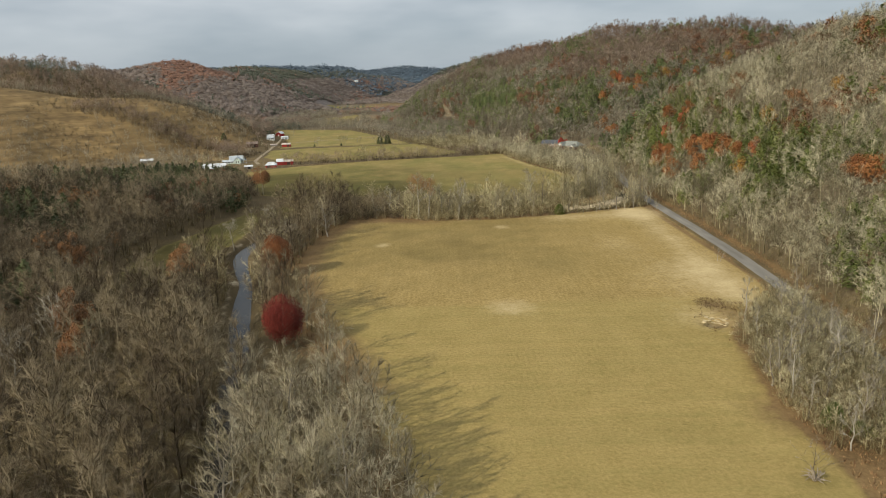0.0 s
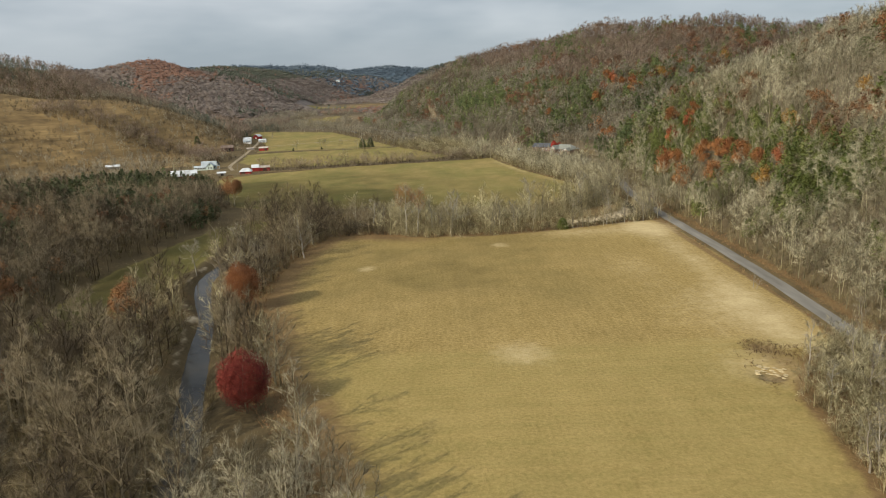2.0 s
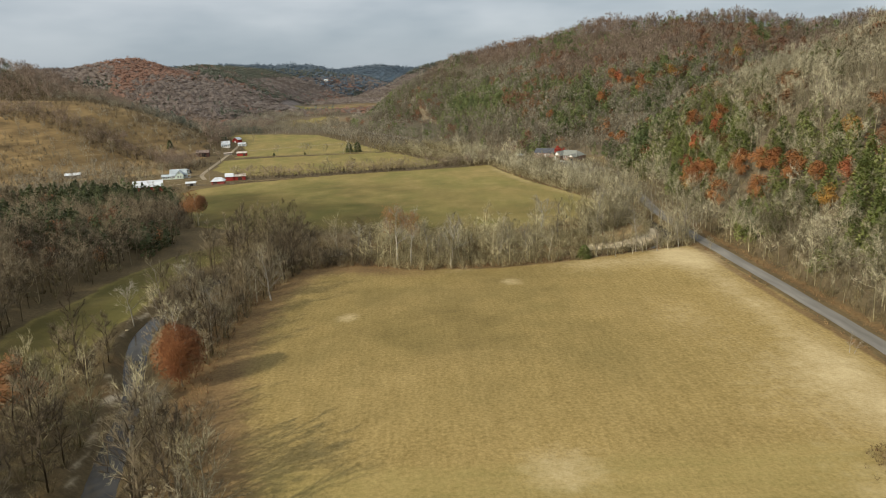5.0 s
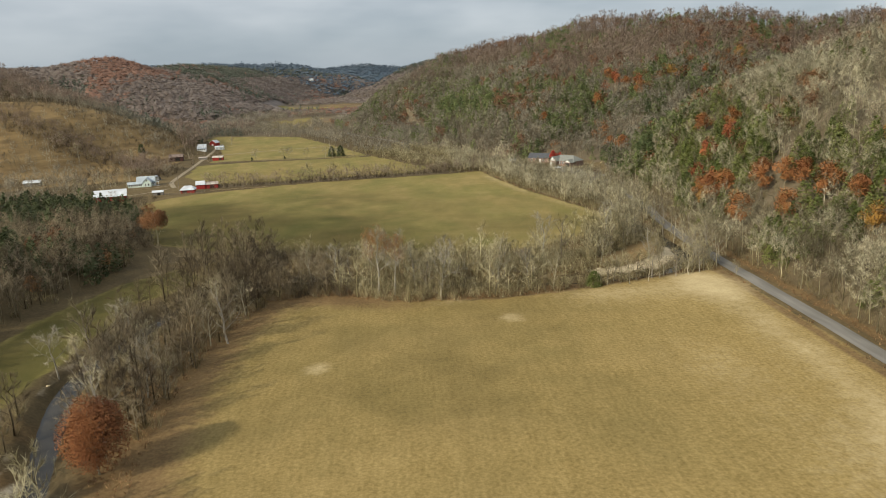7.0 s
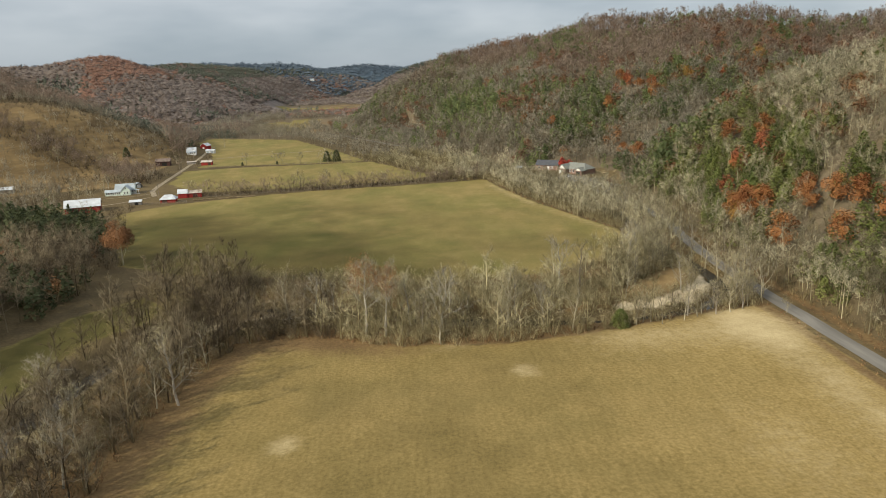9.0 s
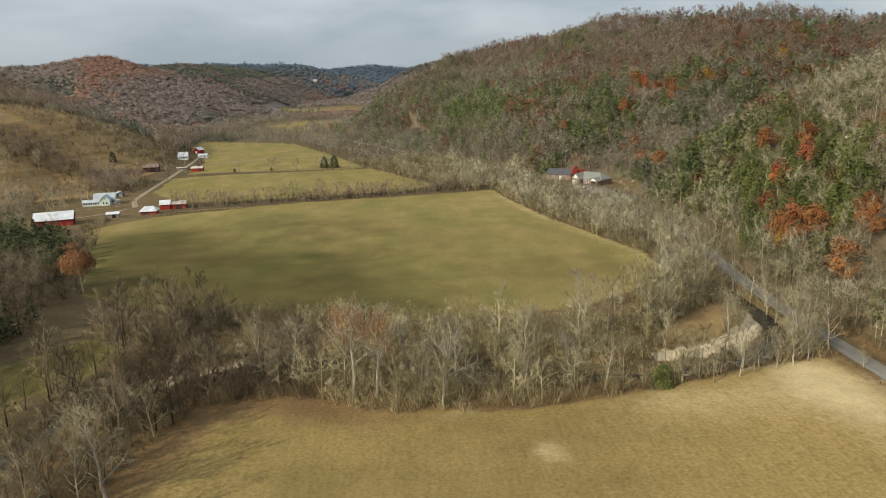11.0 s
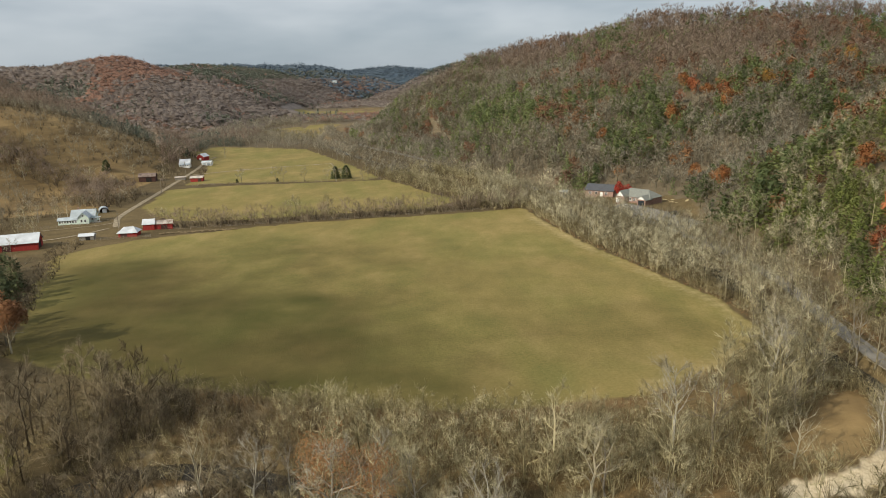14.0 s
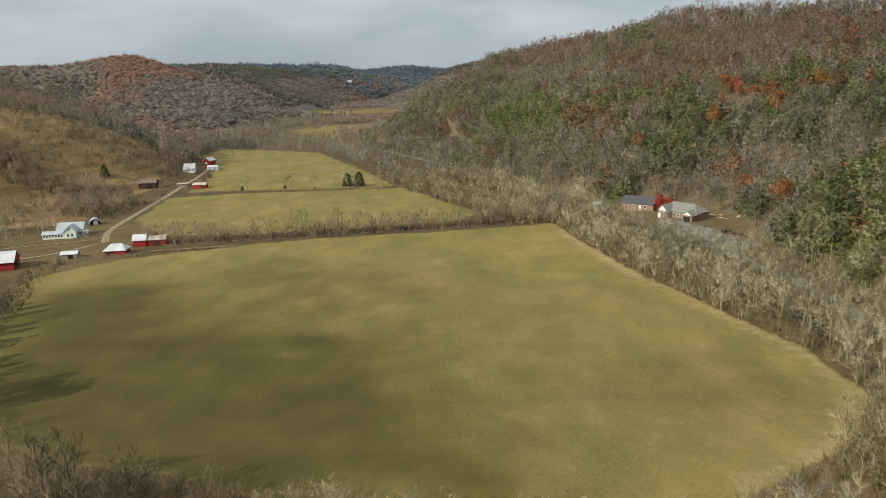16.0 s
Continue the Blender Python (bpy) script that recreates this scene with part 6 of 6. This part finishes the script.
def door(parent, x_, y_, w, h, turn=0.0, m=None, mat_="trim_white"):
    mm = (m or Matrix.Identity(4)) @ flat(x_, y_, turn)
    bm = bmesh.new()
    box(bm, 0, -0.03, h / 2, w, 0.1, h, mm)
    for s in (-1, 1):
        box(bm, s * (w / 2 + 0.06), -0.04, h / 2, 0.12, 0.14, h + 0.12, mm)
    part("door", bm, M[mat_], parent)


def building(name, label, category, x_, y_, turn, sink=0.0):
    return stand(tagged(new(name), label, category), x_, y_, turn, 1.0, 0.0, -sink)


def chimney(parent, x_, y_, z0, z1, mat_, m=None):
    bm = bmesh.new()
    box(bm, x_, y_, (z0 + z1) / 2, 0.7, 0.7, z1 - z0, m)
    box(bm, x_, y_, z1 + 0.05, 0.85, 0.85, 0.14, m)
    part("chimney", bm, M[mat_], parent)


# the near farm
b = building("barn", "long red board barn with a white metal roof", "barn", -155, 477, 18)
gable_block(b, 15, 9, 2.9, 5.6, M["red_boards"], M["white_metal"], over=0.5)
# open barn end: a closed slab with the inner darkness painted on
door(b, 7.5, -1, 3.6, 2.6, 90, mat_="opening_dark")
door(b, -3, -4.5, 2.6, 2.2, 0, mat_="dark_boards")
b = building("shed", "low grey shed with a white metal roof", "shed", -135.5, 491, 10)
gable_block(b, 5.4, 3.2, 1.7, 2.4, M["grey_boards"], M["white_metal"], over=0.3)
door(b, 0.5, -1.6, 1.4, 1.4, 0, mat_="opening_dark")
b = building("shed", "red board shed with a broad white hipped roof", "shed", -121, 496.5, 6)
gable_block(b, 7.2, 5.6, 1.9, 3.6, M["red_boards"], M["white_metal"], over=0.5, hip=2.2)
door(b, -1.5, -2.8, 2.2, 1.6, 0, mat_="dark_boards")
b = building("shed", "long red shed with patched white and rusty roofs", "shed", -114, 509.5, 12)
gable_block(b, 4.6, 5.4, 2.5, 4.2, M["red_boards"], M["white_metal"], flat(-3.6, 0, 0), over=0.3)
gable_block(b, 7.0, 4.6, 2.3, 3.4, M["red_boards"], M["rusty_metal"], flat(2.3, 0.1, 0), over=0.3)
door(b, 2.5, -2.2, 2.2, 1.8, 0, mat_="dark_boards")
b = building("farmhouse", "pale mint farmhouse with grey metal gable roofs", "house", -156, 529, 12)
gable_block(b, 11.5, 7.0, 3.6, 6.4, M["mint_siding"], M["grey_metal"], flat(1.5, 1.8, 0))
gable_block(b, 7.5, 5.2, 3.4, 6.0, M["mint_siding"], M["grey_metal"], flat(2.6, -2.6, 90))
gable_block(b, 9.5, 4.4, 2.4, 3.5, M["mint_siding"], M["grey_metal"], flat(-4.9, -3.4, 0))
for i in range(7):
    window(b, -8.8 + i * 1.25, -5.6, 1.5, 0.95, 1.1)
for sx in (-0.9, 0.9):
    window(b, 2.6 + sx, -6.35, 1.7, 0.9, 1.4)
window(b, 2.6, -6.33, 4.4, 0.8, 1.0)
for i in range(3):
    window(b, 5.0 + i * 0.95, -1.7, 1.8, 0.7, 1.3)
bm = bmesh.new()
box(bm, 7.6, -2.6, 2.75, 5.0, 3.0, 0.16, Matrix.Rotation(radians(0), 4, "X"))
part("porch_roof", bm, M["grey_metal"], b)
for px in (5.4, 7.6, 9.8):
    bm = bmesh.new()
    box(bm, px, -3.9, 1.2, 0.16, 0.16, 2.9)
    part("porch_post", bm, M["trim_white"], b)
bm = bmesh.new()
box(bm, 7.6, -2.6, 0.05, 5.2, 3.2, 0.5)
part("porch_floor", bm, M["concrete"], b)
door(b, 7.2, -1.7, 1.0, 2.1)
chimney(b, -1.2, 2.2, 5.2, 7.4, "brick")


def arched_shed(x_, y_, turn, L, R):
    b_ = building("arched_shed", "grey arched metal shed with an open white front", "shed", x_, y_, turn)
    bm_ = bmesh.new()
    ring = []
    for k in range(13):
        a_ = math.pi * k / 12
        ring.append((R * math.cos(a_), 0.6 + 0.95 * R * math.sin(a_)))
    ring = [(R, -0.4)] + ring + [(-R, -0.4)]
    for r_, flip in ((1.0, False), (0.95, True)):
        f0 = [bm_.verts.new((px * r_, -L / 2, pz * r_)) for px, pz in ring]
        f1 = [bm_.verts.new((px * r_, L / 2, pz * r_)) for px, pz in ring]
        for i in range(len(ring) - 1):
            q = (f0[i], f0[i + 1], f1[i + 1], f1[i])
            bm_.faces.new(q[::-1] if flip else q)
    part("roof", bm_, M["grey_metal"], b_)
    bm_ = bmesh.new()
    box(bm_, 0, L / 2 - 0.2, R * 0.5, R * 1.8, 0.1, R * 1.2)
    part("back_wall", bm_, M["dark_boards"], b_)
    bm_ = bmesh.new()
    box(bm_, 0.2, -L / 2 + 0.9, 0.9, R * 0.9, 0.2, 2.0)
    part("door", bm_, M["trim_white"], b_)


arched_shed(-157, 554, 28, 5.5, 2.2)

b = bpy.data.objects["farmhouse"]
b.matrix_basis = b.matrix_basis @ Matrix.Scale(0.86, 4)

# along the lane
b = building("barn", "dark weathered board barn with a rusty brown roof", "barn", -178, 665, 10)
gable_block(b, 10, 7, 3.4, 5.2, M["dark_boards"], M["brown_metal"])
door(b, 1, -3.5, 3.0, 2.6, mat_="opening_dark")
b = building("shed", "open pole shed with a flat pale metal roof", "shed", -158.5, 668, 8)
gable_block(b, 6.0, 3.4, 1.7, 2.1, M["grey_boards"], M["rusty_metal"], over=0.4)
b = building("shed", "small red shed with a white metal roof", "shed", -144.5, 658, 3)
gable_block(b, 7.5, 4.6, 2.4, 3.4, M["red_boards"], M["rusty_metal"])
door(b, 2, -2.3, 1.8, 2.0, mat_="dark_boards")
b = building("farmhouse", "white farmhouse with a pale metal roof and porch", "house", -176, 731, 8)
gable_block(b, 7, 5.6, 3.0, 5.4, M["white_siding"], M["white_metal"])
gable_block(b, 7, 2.4, 2.0, 2.7, M["white_siding"], M["grey_metal"], flat(0, -3.9, 0))
for px in (-2.4, -0.8, 0.8, 2.4):
    window(b, px, -5.1, 1.3, 0.8, 1.0)
b = building("garage", "white garage with a white metal roof", "garage", -164.5, 745, -4)
gable_block(b, 7, 4.4, 2.2, 3.1, M["white_siding"], M["white_metal"])
for px in (-1.7, 1.7):
    door(b, px, -2.2, 2.2, 1.8, mat_="grey_metal")
b = building("barn", "red barn with a white roof and white door", "barn", -174, 766, 12)
gable_block(b, 7, 6, 3.0, 5.0, M["red_boards"], M["white_metal"], flat(0, 0, 60))
door(b, -1.75, -3.03, 1.4, 1.9, -30, mat_="trim_white")
b = building("shed", "white-roofed shed at the foot of the pasture", "shed", -230, 549, 14)
gable_block(b, 9, 5, 2.4, 3.6, M["grey_boards"], M["white_metal"])
b = building("house", "white house among trees on a distant ridge", "house", -287, 2480, 8, -6.0)
gable_block(b, 12, 8, 4, 7, M["white_siding"], M["grey_metal"], sink=12.0)

# brick houses under the hill
b = building("house", "low brick house with a dark shingle roof", "house", 85, 548.5, -35)
gable_block(b, 14, 8.2, 2.9, 5.3, M["brick"], M["slate_shingle"], gable=M["white_siding"])
for px in (-4.5, -1.5, 3.5):
    window(b, px, -4.1, 1.6, 1.2, 1.2)
door(b, 1.2, -4.1, 1.0, 2.1)
b = building("house", "brick house with a grey-green roof and white gables", "house", 97, 528, -50)
gable_block(b, 17, 9.6, 2.9, 5.7, M["brick"], M["green_shingle"], hip=4.0)
gable_block(b, 6.0, 4.4, 3.0, 5.4, M["brick"], M["green_shingle"], flat(-4.8, -5.0, 90), gable=M["white_siding"])
gable_block(b, 5.0, 4.2, 2.6, 4.2, M["brick"], M["green_shingle"], flat(6.4, -5.8, 90), gable=M["white_siding"])
for px in (-8, -1.5, 0.5, 2.5):
    window(b, px, -4.8, 1.6, 1.1, 1.3)
window(b, -4.8, -8.0, 1.6, 1.3, 1.5)
door(b, -6.2, -8.0, 1.0, 2.1)
door(b, 6.4, -8.3, 2.6, 2.1, mat_="glass_dark")
b = building("shed", "small grey shed in the trees past the houses", "shed", 70, 566, -30)
gable_block(b, 4, 3, 2, 2.8, M["grey_boards"], M["grey_metal"], over=0.2)

LOT = [(84, 526), (92, 511), (98, 497), (101, 484), (102, 474)]
tagged(ribbon("parking_lot", smooth_line(LOT, 2.0), 9.0, 0.1, M["lot_asphalt"], across=8, drape=True), "grey asphalt parking area beside the houses", "parking", kind="structure")
DRIVE = smooth_line([(-172, 506), (-160, 511), (-149, 516.5), (-142, 520), (-138, 527)], 2.0)
tagged(ribbon("driveway", DRIVE, 1.0, 0.14, M["lane_dirt"]), "pale dirt path before the farmhouse", "path", kind="structure")
TRACK = smooth_line([(-136, 511), (-142, 501), (-150, 492), (-162, 487)], 2.0)
tagged(ribbon("farm_track", TRACK, 1.8, 0.13, M["lane_dirt"]), "dirt track across the barnyard", "track", kind="structure")
SPUR = smooth_line([(-160, 690), (-120, 720), (-70, 738)], 3.0)
tagged(ribbon("field_track", SPUR, 2.6, 0.12, M["lane_dirt"]), "pale track across the far hay field", "track", kind="structure")


def car(x_, y_, turn, paint_, label):
    c = stand(tagged(new("car"), label, "car", "parked cars"), x_, y_, turn, 1.0, 0.0, 0.25)
    bm_ = bmesh.new()
    side = [(-2.2, 0.35), (2.2, 0.35), (2.25, 0.75), (1.3, 0.92), (0.75, 1.42), (-1.1, 1.45), (-1.9, 1.0), (-2.25, 0.9)]
    f0 = [bm_.verts.new((px, -0.87, pz)) for px, pz in side]
    f1 = [bm_.verts.new((px, 0.87, pz)) for px, pz in side]
    bm_.faces.new(f0)
    bm_.faces.new(f1[::-1])
    for i in range(len(side)):
        j = (i + 1) % len(side)
        bm_.faces.new((f0[j], f0[i], f1[i], f1[j]))
    bmesh.ops.bevel(bm_, geom=bm_.edges[:], offset=0.06, segments=1, affect="EDGES")
    part("body", bm_, paint_, c)
    for nm, cx, cz, sx, sz in (("side_window", -0.2, 1.17, 1.9, 0.34), ("windscreen", 1.02, 1.17, 0.3, 0.36)):
        bm_ = bmesh.new()
        box(bm_, cx, 0, cz, sx, 1.78 if nm == "side_window" else 1.5, sz)
        part(nm, bm_, M["glass_dark"], c)
    for px in (-1.4, 1.4):
        for py in (-0.82, 0.82):
            bm_ = bmesh.new()
            bmesh.ops.create_cone(bm_, cap_ends=True, segments=14, radius1=0.33, radius2=0.33, depth=0.22, matrix=Matrix.Translation((px, py, 0.33)) @ Matrix.Rotation(radians(90), 4, "X"))
            part("wheel", bm_, M["rubber"], c)


car(101.5, 494, -60, M["car_black"], "black car parked in the asphalt lot")
car(104, 489, -60, M["car_red"], "dark red car parked in the asphalt lot")
car(89, 519, -58, M["car_white"], "white car parked before the brick house")


# ---- stones, walls, fences, poles ----
def stone_mesh(seed, flatness=0.6, mat_="limestone"):
    rng_ = random.Random(seed)
    bm_ = bmesh.new()
    bmesh.ops.create_icosphere(bm_, subdivisions=1, radius=0.5)
    for v in bm_.verts:
        v.co *= rng_.uniform(0.75, 1.2)
        v.co.z *= flatness
    me = bpy.data.meshes.new("stone")
    bm_.to_mesh(me)
    bm_.free()
    me.materials.append(M[mat_])
    return me


stones = [stone_mesh(s) for s in range(6)]
brown_stones = [stone_mesh(10 + s, 0.6, "fieldstone") for s in range(6)]


def stones_on(parent, spots_, meshes=None):
    for i, (px, py, pz, sx, sy, sz, tn) in enumerate(spots_):
        s = new("stone", (meshes or stones)[i % 6])
        s.parent = parent
        s.matrix_basis = pose(px, py, pz, 0, 0, tn) @ Matrix.Diagonal((sx, sy, sz, 1))


pile = tagged(new("rock_pit"), "pale limestone ledges round a dark hollow in the field", "rocks")
rng = random.Random(31)
lst = []
for row in range(6):
    for k in range(6):
        u_, v_ = -2.3 + 0.9 * k + rng.uniform(-.3, .3), 2.2 - 0.7 * row + rng.uniform(-.2, .2)
        if (row > 2 and k not in (0, 5)) or rng.random() < 0.12:
            continue
        a_ = radians(-32)
        px, py = 62.0 + u_ * math.cos(a_) - v_ * math.sin(a_), 153.9 + u_ * math.sin(a_) + v_ * math.cos(a_)
        lst.append((px, py, float(height(np.array([px]), np.array([py]))[0]) + 0.08, rng.uniform(1.0, 1.7), rng.uniform(0.5, 0.8), rng.uniform(0.4, 0.75), -32 + rng.uniform(-14, 14)))
stones_on(pile, lst)
wall_row = stand(tagged(new("stone_wall"), "low tumbled fieldstone wall beside the hay field", "stone wall"), -94, 500)
lst = []
for k in range(90):
    u_ = -15 + 30 * k / 89
    x_, y_ = u_, 0.2 * u_ + rng.uniform(-0.5, 0.5)
    lst.append((x_, y_, rng.uniform(0.1, 0.6), rng.uniform(0.6, 1.2), rng.uniform(0.5, 0.9), rng.uniform(0.5, 0.9), rng.uniform(0, 360)))
stones_on(wall_row, lst, brown_stones)
ledge = stand(tagged(new("rock_ledge"), "pale rock slabs on the creek bank", "rocks"), -44.5, 168)
lst = [(rng.uniform(-2.5, 2.5), rng.uniform(-1.5, 1.5), rng.uniform(-0.3, 0.4), rng.uniform(0.8, 1.8), rng.uniform(0.6, 1.2), rng.uniform(0.4, 0.8), rng.uniform(0, 360)) for k in range(14)]
stones_on(ledge, lst)
bank_stones = tagged(new("creek_stones"), "pale rocks lining the far creek bank at the bend", "rocks")
lst = []
for k in range(150):
    i = rng.randrange(len(_creek) - 1)
    cx, cy = _creek[i]
    if not 240 < cy < 400:
        continue
    nx, ny = _creek[i + 1][1] - cy, cx - _creek[i + 1][0]
    ln = math.hypot(nx, ny)
    d_ = rng.choice((-1, 1)) * rng.uniform(3.6, 5.4)
    px, py = cx + nx / ln * d_, cy + ny / ln * d_
    lst.append((px, py, float(height(np.array([px]), np.array([py]))[0]) + 0.1, rng.uniform(0.5, 1.5), rng.uniform(0.5, 1.1), rng.uniform(0.4, 0.8), rng.uniform(0, 360)))
stones_on(bank_stones, lst)


hill_rocks = tagged(new("hill_rocks"), "pale boulders on the cut slope behind the houses", "rocks")
lst = []
for k in range(44):
    u_ = k / 43
    px, py = 82 + 33 * u_ + rng.uniform(-2, 2), 572 - 42 * u_ - 14 * u_ * u_ + rng.uniform(-2.5, 2.5)
    lst.append((px, py, float(height(np.array([px]), np.array([py]))[0]) + 0.15, rng.uniform(0.8, 2.2), rng.uniform(0.7, 1.4), rng.uniform(0.6, 1.3), rng.uniform(0, 360)))
stones_on(hill_rocks, lst)


def fence(name, label, pts, gap, rails, tall=1.25):
    """Posts along a line with rails or wires between them."""
    f = tagged(new(name), label, "fence")
    line = smooth_line(pts, gap)
    post = None
    for px, py in line:
        z_ = float(height(np.array([px]), np.array([py]))[0])
        if post is None:
            bm_ = bmesh.new()
            bmesh.ops.create_cone(bm_, cap_ends=True, segments=6, radius1=0.09, radius2=0.07, depth=tall + 0.4, matrix=Matrix.Translation((0, 0, tall / 2 - 0.2)))
            post = part("post", bm_, M["post_wood"], f)
            ob_ = post
        else:
            ob_ = new("post", post.data)
            ob_.parent = f
        ob_.matrix_basis = pose(px, py, z_, random.uniform(-3, 3), random.uniform(-3, 3), random.uniform(0, 90))
    for k in range(rails):
        tr = []
        for (ax, ay), (bx, by) in zip(line, line[1:]):
            za, zb = (float(height(np.array([q[0]]), np.array([q[1]]))[0]) + tall * (k + 1) / (rails + 0.4) for q in ((ax, ay), (bx, by)))
            tr += tube([(ax, ay, za), (bx, by, zb)], [0.045, 0.045] if rails < 4 else [0.012, 0.012], 4)
        ob_ = new("rail", soup_mesh("rail", as_soup(tr), M["post_wood"]))
        ob_.parent = f


fence("plank_fence", "weathered plank fence before the red shed", [(-131, 488), (-121, 490.5), (-111, 492.5)], 2.4, 3)
fence("field_fence", "post fence between two hay fields", [(-141, 637), (-90, 641), (-28, 646)], 5.0, 2)
fence("yard_fence", "weathered fence round the farmhouse yard", [(-170, 512), (-158, 517), (-147, 522), (-141, 532)], 2.6, 2)
fence("hedge_fence", "old post fence along the hedge", [(-108, 505), (-60, 513), (-2, 524), (44, 535)], 6.0, 2)


def pole(x_, y_, turn):
    p_ = stand(tagged(new("utility_pole"), "weathered wooden utility pole beside the lane", "pole", "utility poles"), x_, y_, turn)
    for nm, tri in (("post", tube([(0, 0, -0.5), (0, 0, 8.5)], [0.16, 0.1], 8)), ("crossarm", tube([(-1, 0, 7.9), (1, 0, 7.9)], [0.07, 0.07], 4))):
        ob_ = new(nm, soup_mesh(nm, as_soup(tri), M["post_wood"]))
        ob_.parent = p_


pole(-149.5, 610, 70)
pole(-128, 503, 40)
pole(-166, 700, 70)

# ---- a fallen dead treetop in the near corner of the hay field ----
brush = stand(tagged(new("fallen_treetop"), "bleached fallen treetop with broken limbs on the hay field", "dead tree"), 50.8, 88.0, 20)
twist = random.Random(71)
for k in range(15):
    a_, out_, up_ = k * 2.4, twist.uniform(1.1, 2.3), twist.uniform(0.2, 1.5)
    bend = (0.5 * out_ * math.cos(a_), 0.5 * out_ * math.sin(a_), 0.55 * up_ + 0.35)
    tip_ = (out_ * math.cos(a_ + 0.3), out_ * math.sin(a_ + 0.3), up_)
    limb_tris = tube([(0.1 * math.cos(a_), 0.1 * math.sin(a_), 0.1), bend, tip_], [0.13, 0.08, 0.03], 5)
    for j in range(4):
        d_ = (twist.uniform(-0.6, 0.6), twist.uniform(-0.6, 0.6), twist.uniform(-0.1, 0.5))
        limb_tris += tube([bend, tuple(b + e for b, e in zip(bend, d_))], [0.035, 0.015], 3)
    ob_ = new("limb", soup_mesh("limb", as_soup(limb_tris), M["post_wood"]))
    ob_.parent = brush
snag = new("broken_stem", soup_mesh("broken_stem", as_soup(tube([(0, 0, -0.3), (-0.3, 0.1, 1.3), (-0.9, 0.3, 2.6)], [0.26, 0.18, 0.05], 7)), M["post_wood"]))
snag.parent = brush
